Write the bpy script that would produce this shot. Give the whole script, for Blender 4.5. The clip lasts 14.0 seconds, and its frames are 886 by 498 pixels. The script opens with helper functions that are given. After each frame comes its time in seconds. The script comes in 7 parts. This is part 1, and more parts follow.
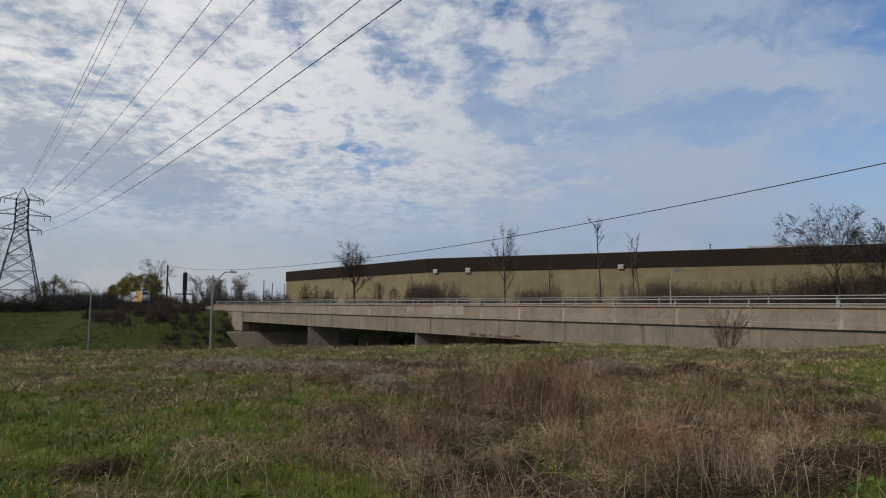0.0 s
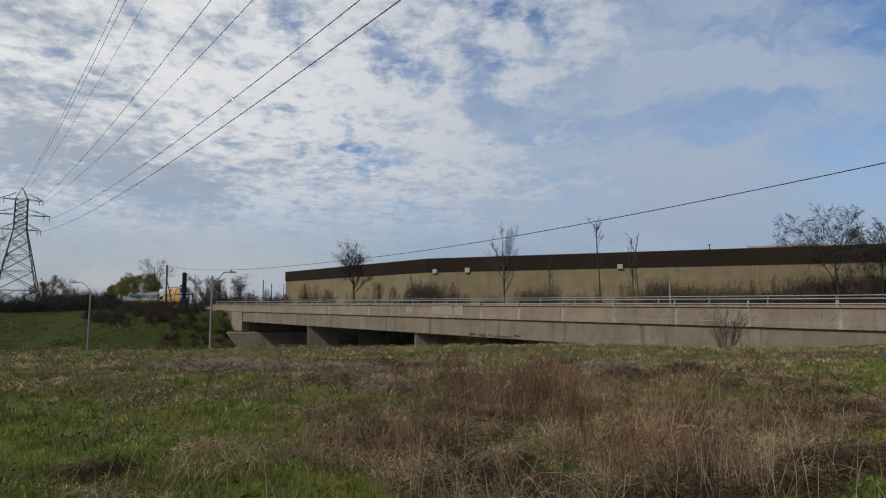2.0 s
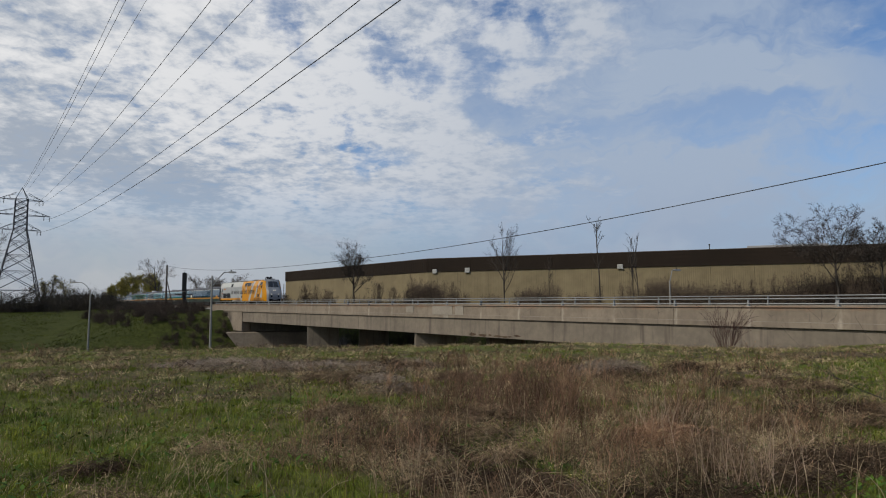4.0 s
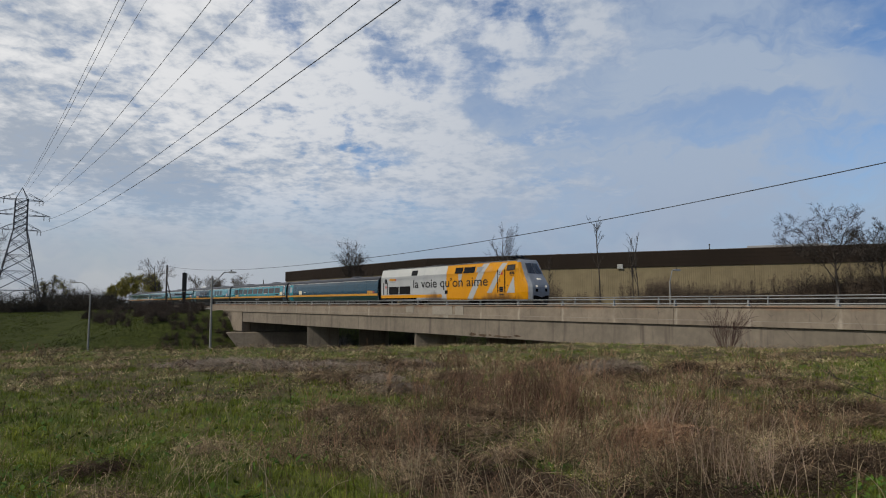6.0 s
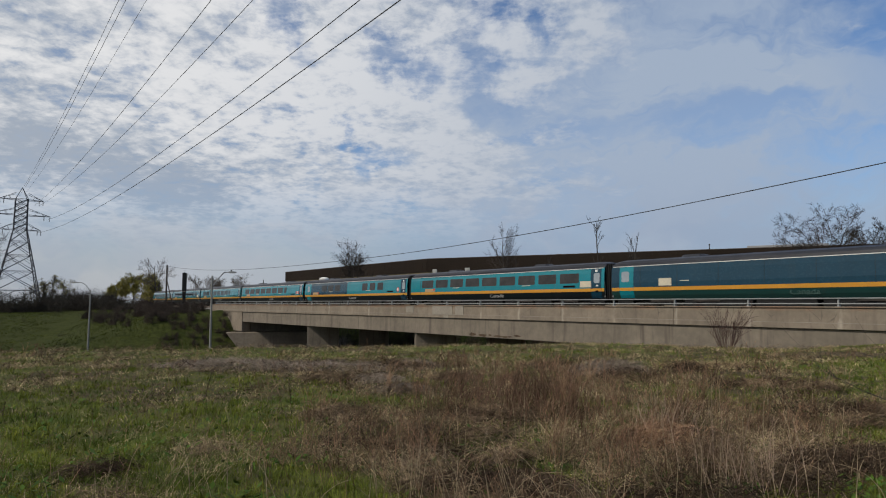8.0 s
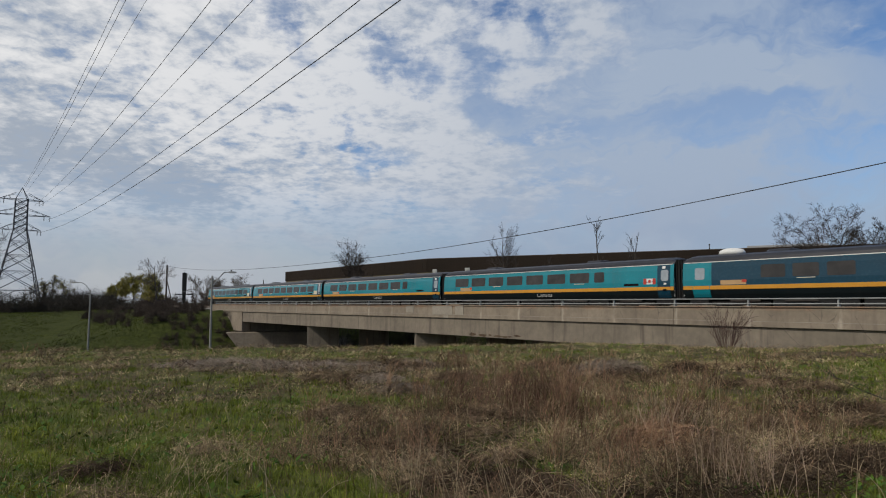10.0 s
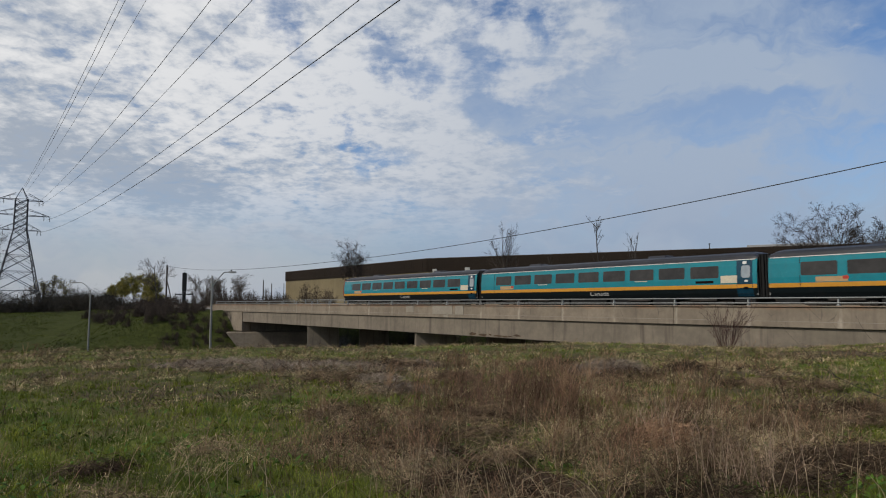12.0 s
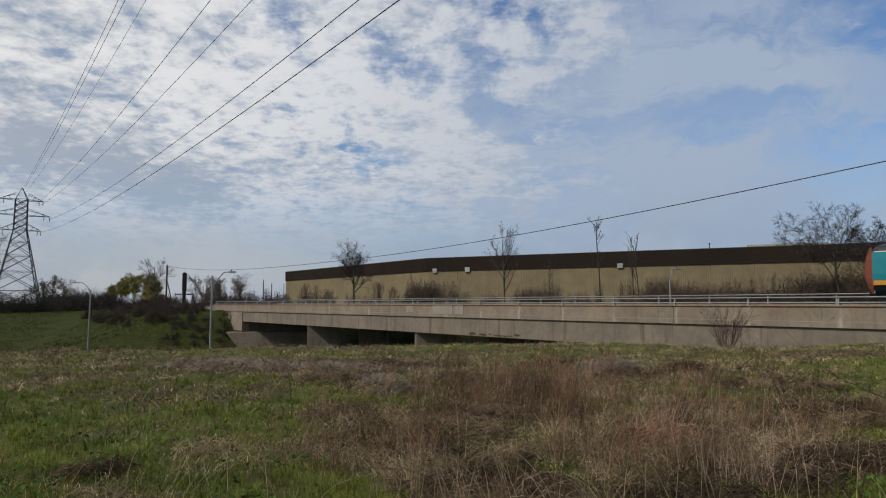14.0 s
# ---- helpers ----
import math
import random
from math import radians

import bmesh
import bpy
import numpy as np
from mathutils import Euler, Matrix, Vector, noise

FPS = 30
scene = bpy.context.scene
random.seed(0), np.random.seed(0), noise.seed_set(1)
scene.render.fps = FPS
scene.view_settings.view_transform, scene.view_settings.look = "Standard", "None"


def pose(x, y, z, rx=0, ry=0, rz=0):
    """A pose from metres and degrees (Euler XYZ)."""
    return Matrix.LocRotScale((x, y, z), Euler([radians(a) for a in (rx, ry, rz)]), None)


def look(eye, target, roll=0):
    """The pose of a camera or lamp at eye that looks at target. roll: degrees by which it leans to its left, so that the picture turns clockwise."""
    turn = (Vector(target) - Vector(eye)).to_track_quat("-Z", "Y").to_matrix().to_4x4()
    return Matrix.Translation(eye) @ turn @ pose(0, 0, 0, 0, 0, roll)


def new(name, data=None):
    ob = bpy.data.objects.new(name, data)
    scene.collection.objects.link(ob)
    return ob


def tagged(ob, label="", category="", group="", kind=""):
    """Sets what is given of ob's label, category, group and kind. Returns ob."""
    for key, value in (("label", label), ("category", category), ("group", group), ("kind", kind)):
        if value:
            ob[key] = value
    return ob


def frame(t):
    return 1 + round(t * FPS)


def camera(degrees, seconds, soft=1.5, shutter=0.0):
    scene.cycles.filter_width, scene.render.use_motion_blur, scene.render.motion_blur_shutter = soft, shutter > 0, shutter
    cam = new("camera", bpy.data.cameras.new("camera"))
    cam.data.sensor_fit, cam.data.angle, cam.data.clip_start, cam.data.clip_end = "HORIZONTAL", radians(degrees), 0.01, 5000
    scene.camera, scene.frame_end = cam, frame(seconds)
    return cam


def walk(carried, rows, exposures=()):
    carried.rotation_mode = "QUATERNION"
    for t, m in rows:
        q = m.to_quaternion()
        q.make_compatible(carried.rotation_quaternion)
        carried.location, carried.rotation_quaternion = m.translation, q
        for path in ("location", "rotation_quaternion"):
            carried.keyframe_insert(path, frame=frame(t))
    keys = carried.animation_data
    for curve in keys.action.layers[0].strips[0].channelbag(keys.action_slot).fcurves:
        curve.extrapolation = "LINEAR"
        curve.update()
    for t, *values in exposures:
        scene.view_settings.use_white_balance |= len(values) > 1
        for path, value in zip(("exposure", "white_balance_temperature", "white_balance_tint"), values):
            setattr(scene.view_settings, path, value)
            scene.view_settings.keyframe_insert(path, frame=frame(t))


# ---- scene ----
# Camera: nearly still, a faint drift of the stabilised picture
EYE = (0.0, 0.0, 1.6)
PITCH = 4.943
cam = camera(70.47, 14.0, soft=1.1, shutter=0.08)


def aim(dx, dy, roll):
    return pose(EYE[0], EYE[1], EYE[2], 90 + PITCH + dy, 0, dx) @ pose(0, 0, 0, 0, 0, roll)


walk(cam, [(0.0, aim(0.05, 0.0, 0.05)), (2.0, aim(0.0, 0.0, 0.02)), (5.3, aim(0.0, 0.0, 0.0)), (10.0, aim(0.0, 0.0, 0.0)),
           (11.5, aim(0.0, -0.02, -0.03)), (12.5, aim(0.0, -0.04, -0.09)), (14.0, aim(0.0, -0.05, -0.1))])

# The line of the track: ALONG points back up the line, ACROSS points from the camera to the track
ALONG = Vector((-0.6120, 0.7909, 0.0))
ACROSS = Vector((0.7909, 0.6120, 0.0))
RAIL = 1.05
TRACK = 39.3


def at(across, along, z=0.0):
    p = ACROSS * across + ALONG * along
    return Vector((p.x, p.y, z))


# ---- sky and sun ----
SUN_DIR = Vector((-0.74, -0.45, 0.82)).normalized()
CLOUD_GLOW = Vector((-0.80, 0.30, 0.62)).normalized()
world = bpy.data.worlds.new("sky")
scene.world = world
world.use_nodes = True


class Nodes:
    """Short hand for node trees."""

    def __init__(self, tree, keep=False):
        self.tree = tree
        if not keep:
            tree.nodes.clear()

    def add(self, kind, **props):
        n = self.tree.nodes.new(kind)
        for key, value in props.items():
            if key == "op":
                n.operation = value
            elif key == "blend":
                n.data_type = "RGBA"
                n.blend_type = value
            elif key == "noise":
                n.noise_dimensions = value
            elif key == "clamp":
                n.use_clamp = value
        return n

    def link(self, a, b):
        self.tree.links.new(a, b)

    def put(self, socket, value):
        if isinstance(value, bpy.types.NodeSocket):
            self.tree.links.new(value, socket)
        elif isinstance(value, tuple) and len(value) == 3 and socket.type == "RGBA":
            socket.default_value = (*value, 1)
        else:
            socket.default_value = value

    def math(self, op, a, b=0.0, clamp=False):
        n = self.add("ShaderNodeMath", op=op, clamp=clamp)
        self.put(n.inputs[0], a)
        self.put(n.inputs[1], b)
        return n.outputs[0]

    def vec(self, op, a, b):
        n = self.add("ShaderNodeVectorMath", op=op)
        self.put(n.inputs[0], a)
        self.put(n.inputs[1], b)
        return n.outputs["Value"] if op in ("LENGTH", "DOT_PRODUCT", "DISTANCE") else n.outputs[0]

    def noise(self, vector, scale, detail=4.0, rough=0.55, distort=0.0):
        n = self.add("ShaderNodeTexNoise")
        self.put(n.inputs["Vector"], vector)
        n.inputs["Scale"].default_value = scale
        n.inputs["Detail"].default_value = detail
        n.inputs["Roughness"].default_value = rough
        n.inputs["Distortion"].default_value = distort
        return n.outputs["Fac"]

    def ramp(self, value, lo, hi, to0=0.0, to1=1.0, smooth=True):
        n = self.add("ShaderNodeMapRange")
        n.interpolation_type = "SMOOTHSTEP" if smooth else "LINEAR"
        self.put(n.inputs["Value"], value)
        for key, v in (("From Min", lo), ("From Max", hi), ("To Min", to0), ("To Max", to1)):
            n.inputs[key].default_value = v
        return n.outputs["Result"]

    def mix(self, fac, a, b, blend="MIX"):
        n = self.add("ShaderNodeMix", blend=blend)
        self.put(n.inputs[0], fac)
        self.put(n.inputs[6], a)
        self.put(n.inputs[7], b)
        return n.outputs[2]


def build_sky():
    t = Nodes(world.node_tree)
    out = t.add("ShaderNodeOutputWorld")
    sky = t.add("ShaderNodeTexSky")
    sky.sky_type = "NISHITA"
    sky.sun_disc = False
    sky.sun_elevation = math.asin(SUN_DIR.z)
    sky.sun_rotation = math.atan2(SUN_DIR.x, SUN_DIR.y)
    sky.air_density, sky.dust_density, sky.ozone_density = 1.0, 1.2, 1.0
    blue = t.mix(1.0, sky.outputs[0], (0.080, 0.096, 0.116), "MULTIPLY")
    way = t.add("ShaderNodeTexCoord").outputs["Generated"]
    sep = t.add("ShaderNodeSeparateXYZ")
    t.link(way, sep.inputs[0])
    up = t.math("MAXIMUM", sep.outputs[2], 0.0)

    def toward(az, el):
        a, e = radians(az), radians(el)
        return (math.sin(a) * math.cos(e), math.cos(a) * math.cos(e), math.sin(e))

    def warp(size, detail, amount):
        n = t.add("ShaderNodeTexNoise")
        t.link(way, n.inputs["Vector"])
        n.inputs["Scale"].default_value, n.inputs["Detail"].default_value, n.inputs["Roughness"].default_value = size, detail, 0.62
        return t.vec("ADD", way, t.vec("MULTIPLY", t.vec("SUBTRACT", n.outputs["Color"], (0.5, 0.5, 0.5)), (amount, amount, amount * 0.8)))

    ragged = warp(9.0, 7.0, 0.22)
    soft = warp(6.0, 4.0, 0.20)

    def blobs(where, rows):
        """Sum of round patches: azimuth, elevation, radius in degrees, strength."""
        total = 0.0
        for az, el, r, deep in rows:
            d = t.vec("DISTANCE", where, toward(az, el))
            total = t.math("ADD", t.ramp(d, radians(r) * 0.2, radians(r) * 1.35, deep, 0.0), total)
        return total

    # the cloud sheet lies level: its lumps shrink and flatten towards the horizon
    flat = t.vec("DIVIDE", way, t.math("ADD", up, 0.20))
    mott = t.noise(t.vec("ADD", flat, (3.1, 1.7, 0.4)), 7.6, 6.0, 0.60, 0.25)
    fine = t.noise(t.vec("ADD", flat, (0.7, 5.1, 2.4)), 21.0, 5.0, 0.60, 0.2)
    broad = t.noise(t.vec("ADD", flat, (6.0, 2.0, 1.0)), 2.3, 4.0, 0.55, 0.3)
    lumps = t.math("ADD", t.math("MULTIPLY", mott, 0.55), t.math("MULTIPLY", fine, 0.45))
    # altocumulus to the left and ahead, its ragged edge leaning to the right as it rises
    turn = t.math("DIVIDE", sep.outputs[0], t.math("MAXIMUM", sep.outputs[1], 0.2))
    edge = t.math("ADD", t.math("SUBTRACT", turn, t.math("MULTIPLY", up, 0.55)), t.math("MULTIPLY", t.math("SUBTRACT", broad, 0.5), 0.9))
    cover = t.ramp(edge, -0.24, 0.26, 1.0, -0.42)
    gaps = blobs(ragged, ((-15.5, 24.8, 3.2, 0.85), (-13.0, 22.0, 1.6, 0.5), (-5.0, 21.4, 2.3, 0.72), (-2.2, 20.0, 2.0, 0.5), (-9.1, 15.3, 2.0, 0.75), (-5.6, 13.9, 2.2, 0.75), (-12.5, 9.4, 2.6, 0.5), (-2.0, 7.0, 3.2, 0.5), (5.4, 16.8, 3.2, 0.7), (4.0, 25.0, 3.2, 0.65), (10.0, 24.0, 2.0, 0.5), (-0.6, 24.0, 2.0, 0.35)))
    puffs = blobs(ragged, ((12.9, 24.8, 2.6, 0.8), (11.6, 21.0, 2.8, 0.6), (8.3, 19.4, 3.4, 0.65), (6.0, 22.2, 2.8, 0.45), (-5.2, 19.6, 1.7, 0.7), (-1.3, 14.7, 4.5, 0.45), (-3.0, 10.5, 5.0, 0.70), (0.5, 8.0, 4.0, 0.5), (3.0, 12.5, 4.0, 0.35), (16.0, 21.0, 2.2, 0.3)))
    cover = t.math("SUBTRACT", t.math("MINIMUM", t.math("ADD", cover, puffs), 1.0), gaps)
    thick = t.ramp(t.math("ADD", lumps, t.math("MULTIPLY", cover, 0.28)), 0.46, 0.80)
    # a smooth veil over the rest
    streak = t.noise(t.vec("MULTIPLY", t.vec("ADD", soft, (1.2, 0.4, 0.0)), (0.8, 1.0, 3.4)), 3.6, 6.0, 0.58, 0.5)
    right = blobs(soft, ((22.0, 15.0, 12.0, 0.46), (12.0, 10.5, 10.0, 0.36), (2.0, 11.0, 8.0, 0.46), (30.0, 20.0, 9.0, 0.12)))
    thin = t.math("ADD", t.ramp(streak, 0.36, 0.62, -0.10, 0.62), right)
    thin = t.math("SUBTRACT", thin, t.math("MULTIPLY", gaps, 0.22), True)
    haze = t.ramp(up, 0.02, 0.24, 0.86, 0.0)
    glow = t.ramp(t.vec("DOT_PRODUCT", way, tuple(CLOUD_GLOW)), 0.15, 0.9)
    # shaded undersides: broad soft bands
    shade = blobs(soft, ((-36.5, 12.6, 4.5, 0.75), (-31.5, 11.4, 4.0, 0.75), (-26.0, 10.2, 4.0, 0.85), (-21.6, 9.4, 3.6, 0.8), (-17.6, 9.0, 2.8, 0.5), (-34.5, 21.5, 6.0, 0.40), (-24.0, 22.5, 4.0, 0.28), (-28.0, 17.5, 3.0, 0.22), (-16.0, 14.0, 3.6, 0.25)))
    lit = t.mix(glow, (0.445, 0.495, 0.575), (0.79, 0.79, 0.795))
    grey = t.mix(glow, (0.31, 0.38, 0.49), (0.36, 0.41, 0.485))
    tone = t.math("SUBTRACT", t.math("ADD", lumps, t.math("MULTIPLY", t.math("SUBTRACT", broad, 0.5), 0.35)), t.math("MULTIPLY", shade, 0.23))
    cloud = t.mix(t.ramp(tone, 0.25, 0.58), grey, lit)
    veil = t.mix(glow, (0.350, 0.428, 0.550), (0.47, 0.51, 0.57))
    bank = t.ramp(t.noise(t.vec("MULTIPLY", soft, (1.0, 1.0, 4.5)), 2.6, 4.0, 0.55, 0.4), 0.36, 0.64)
    low = t.mix(bank, t.mix(glow, (0.285, 0.355, 0.475), (0.37, 0.41, 0.475)), t.mix(glow, (0.355, 0.41, 0.505), (0.50, 0.505, 0.515)))
    both = t.mix(thin, blue, veil)
    both = t.mix(haze, both, low)
    both = t.mix(t.math("MULTIPLY", thick, t.ramp(up, 0.06, 0.21)), both, cloud)
    bg = t.add("ShaderNodeBackground")
    t.link(both, bg.inputs[0])
    bg.inputs[1].default_value = 1.0
    t.link(bg.outputs[0], out.inputs[0])


build_sky()
sun = new("sun", bpy.data.lights.new("sun", "SUN"))
sun.data.energy = 2.85
sun.data.angle = radians(4)
sun.data.color = (1.0, 0.93, 0.80)
sun.matrix_world = look(tuple(SUN_DIR * 50), (0, 0, 0))
scene.view_settings.exposure = 0.0
# ---- materials ----
MATS = {}
TONE = 0.82  # one common step for all base colours


def surface(name, c1, c2, scale=1.0, rough=0.8, metal=0.0, bump=0.0, bscale=20.0, c3=None, fine=8.0, stretch=(1, 1, 1), spread=0.5, streak=None, spec=0.25, island=0.0, grainy=0.35, grime=(), coat=0.0):
    """A worn surface: two colours over a broad noise, a third in fine grain, relief, and streaks that run down."""
    if name in MATS:
        return MATS[name]
    c1, c2 = (tuple(v * TONE for v in c) for c in (c1, c2))
    m = bpy.data.materials.new(name)
    m.use_nodes = True
    t = Nodes(m.node_tree)
    out, bsdf = t.add("ShaderNodeOutputMaterial"), t.add("ShaderNodeBsdfPrincipled")
    t.link(bsdf.outputs[0], out.inputs[0])
    where = t.vec("MULTIPLY", t.add("ShaderNodeTexCoord").outputs["Object"], stretch)
    broad = t.ramp(t.noise(where, scale, 5.0, 0.6), 0.5 - spread * 0.5, 0.5 + spread * 0.5)
    col = t.mix(broad, c1, c2)
    grain = t.noise(where, scale * fine, 4.0, 0.65)
    if c3:
        col = t.mix(t.ramp(grain, 0.5, 0.72), col, c3)
    else:
        col = t.mix(grainy, col, t.mix(t.ramp(grain, 0.3, 0.7), (0.35, 0.35, 0.35), (0.65, 0.65, 0.65)), "OVERLAY")
    if streak:
        run = t.noise(t.vec("MULTIPLY", where, (1.0, 1.0, 0.06)), streak[0], 4.0, 0.65)
        col = t.mix(t.ramp(run, 0.5, 0.75, 0.0, streak[1]), col, streak[2])
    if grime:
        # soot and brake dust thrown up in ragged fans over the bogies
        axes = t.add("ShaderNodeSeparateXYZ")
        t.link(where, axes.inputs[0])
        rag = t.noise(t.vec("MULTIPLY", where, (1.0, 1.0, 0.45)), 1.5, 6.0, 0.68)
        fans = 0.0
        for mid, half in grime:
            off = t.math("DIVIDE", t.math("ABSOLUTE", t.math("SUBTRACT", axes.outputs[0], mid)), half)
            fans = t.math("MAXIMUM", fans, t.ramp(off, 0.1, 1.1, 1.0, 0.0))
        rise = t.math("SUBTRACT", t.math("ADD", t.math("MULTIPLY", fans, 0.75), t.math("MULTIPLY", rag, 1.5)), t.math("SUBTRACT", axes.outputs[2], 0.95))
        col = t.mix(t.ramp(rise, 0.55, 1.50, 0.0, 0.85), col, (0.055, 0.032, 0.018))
    if island:
        rnd = t.add("ShaderNodeNewGeometry").outputs["Random Per Island"]
        hsv = t.add("ShaderNodeHueSaturation")
        t.link(col, hsv.inputs["Color"])
        t.link(t.ramp(rnd, 0, 1, 1 - island, 1 + island, False), hsv.inputs["Value"])
        t.link(t.ramp(t.math("FRACT", t.math("MULTIPLY", rnd, 7.3)), 0, 1, 0.5 - 0.03 * island, 0.5 + 0.03 * island, False), hsv.inputs["Hue"])
        col = hsv.outputs[0]
    t.put(bsdf.inputs["Base Color"], col)
    t.put(bsdf.inputs["Roughness"], t.ramp(grain, 0.2, 0.8, max(0.03, rough - 0.08), min(1.0, rough + 0.08)))
    bsdf.inputs["Metallic"].default_value = metal
    bsdf.inputs["Specular IOR Level"].default_value = spec
    bsdf.inputs["Coat Weight"].default_value = coat
    bsdf.inputs["Coat Roughness"].default_value = 0.05
    bsdf.inputs["Coat IOR"].default_value = 1.42
    if bump:
        b = t.add("ShaderNodeBump")
        b.inputs["Strength"].default_value = bump
        b.inputs["Distance"].default_value = 0.03
        t.link(t.noise(where, bscale, 5.0, 0.65), b.inputs["Height"])
        t.link(b.outputs[0], bsdf.inputs["Normal"])
    MATS[name] = m
    return m


def paint(name, c, rough=0.35, dirt=(0.12, 0.11, 0.10), amount=0.35, metal=0.0, spec=0.25, grime=(), coat=0.0):
    """Vehicle paint with road dirt, thin rain streaks and a slightly uneven gloss."""
    return surface(name, c, tuple(v * 0.86 for v in c), 0.6, rough, metal, 0.02, 3.0, None, 12.0, streak=(2.2, amount, dirt), spec=spec, grainy=0.12, grime=grime, coat=coat)


CONCRETE = surface("concrete", (0.268, 0.222, 0.174), (0.182, 0.150, 0.118), 0.35, 0.9, 0, 0.35, 18, None, 9.0, streak=(1.3, 0.5, (0.11, 0.09, 0.075)))
CONCRETE_LOW = surface("girder_concrete", (0.238, 0.200, 0.160), (0.150, 0.128, 0.104), 0.25, 0.9, 0, 0.3, 14, None, 9.0, streak=(1.5, 0.8, (0.07, 0.058, 0.05)))


def parapet_material(step, start):
    """Parapet concrete with a pale lime run under every post, rust at the top edge and thin cracks."""
    m = CONCRETE.copy()
    m.name = "parapet_concrete"
    tree = m.node_tree
    t = Nodes(tree, True)
    bsdf = tree.nodes["Principled BSDF"]
    col = bsdf.inputs["Base Color"].links[0].from_socket
    where = t.add("ShaderNodeTexCoord").outputs["Object"]
    along = t.vec("DOT_PRODUCT", where, tuple(ALONG))
    k = t.math("ABSOLUTE", t.math("SUBTRACT", t.math("FRACT", t.math("ADD", t.math("DIVIDE", t.math("SUBTRACT", along, start), step), 20.5)), 0.5))
    rag = t.noise(t.vec("MULTIPLY", where, (1.0, 1.0, 0.3)), 3.0, 4.0, 0.6)
    run = t.math("MULTIPLY", t.ramp(k, 0.010, 0.040, 1.0, 0.0), t.ramp(rag, 0.40, 0.70, 0.0, 0.45))
    col = t.mix(run, col, (0.44, 0.40, 0.34))
    sep = t.add("ShaderNodeSeparateXYZ")
    t.link(where, sep.inputs[0])
    rust = t.math("MULTIPLY", t.ramp(t.math("ADD", sep.outputs[2], t.math("MULTIPLY", rag, 0.35)), 1.28, 1.56, 0.0, 0.5), t.ramp(t.noise(where, 0.6, 4.0), 0.35, 0.6))
    col = t.mix(rust, col, (0.26, 0.135, 0.08))
    dark = t.noise(t.vec("MULTIPLY", where, (1.0, 1.0, 0.12)), 5.0, 3.0, 0.7)
    col = t.mix(t.ramp(dark, 0.62, 0.72, 0.0, 0.55), col, (0.09, 0.075, 0.065))
    # hairline cracks and damp blotches
    crack = t.add("ShaderNodeTexVoronoi")
    crack.feature = "DISTANCE_TO_EDGE"
    t.put(crack.inputs["Vector"], t.vec("ADD", where, t.vec("MULTIPLY", (0.4, 0.4, 0.4), (1.0, 1.0, 1.0))))
    crack.inputs["Scale"].default_value = 0.55
    line = t.math("MULTIPLY", t.ramp(crack.outputs["Distance"], 0.0, 0.012, 0.6, 0.0), t.ramp(t.noise(where, 0.7, 3.0), 0.5, 0.6))
    col = t.mix(line, col, (0.06, 0.05, 0.045))
    blotch = t.noise(where, 1.6, 5.0, 0.7)
    col = t.mix(t.ramp(blotch, 0.52, 0.66, 0.0, 0.42), col, (0.155, 0.125, 0.10))
    t.put(bsdf.inputs["Base Color"], col)
    return m


PARAPET = parapet_material(4.335, 12.24)
PATCH = surface("repair_mortar", (0.32, 0.285, 0.24), (0.26, 0.23, 0.195), 0.8, 0.9, 0, 0.2, 25)
GALV = surface("galvanised_steel", (0.29, 0.30, 0.30), (0.21, 0.218, 0.22), 1.5, 0.65, 0.15, 0.05, 20)
DARKMETAL = surface("dark_steel", (0.035, 0.033, 0.032), (0.06, 0.055, 0.05), 1.2, 0.7, 0.2, 0.1, 12)


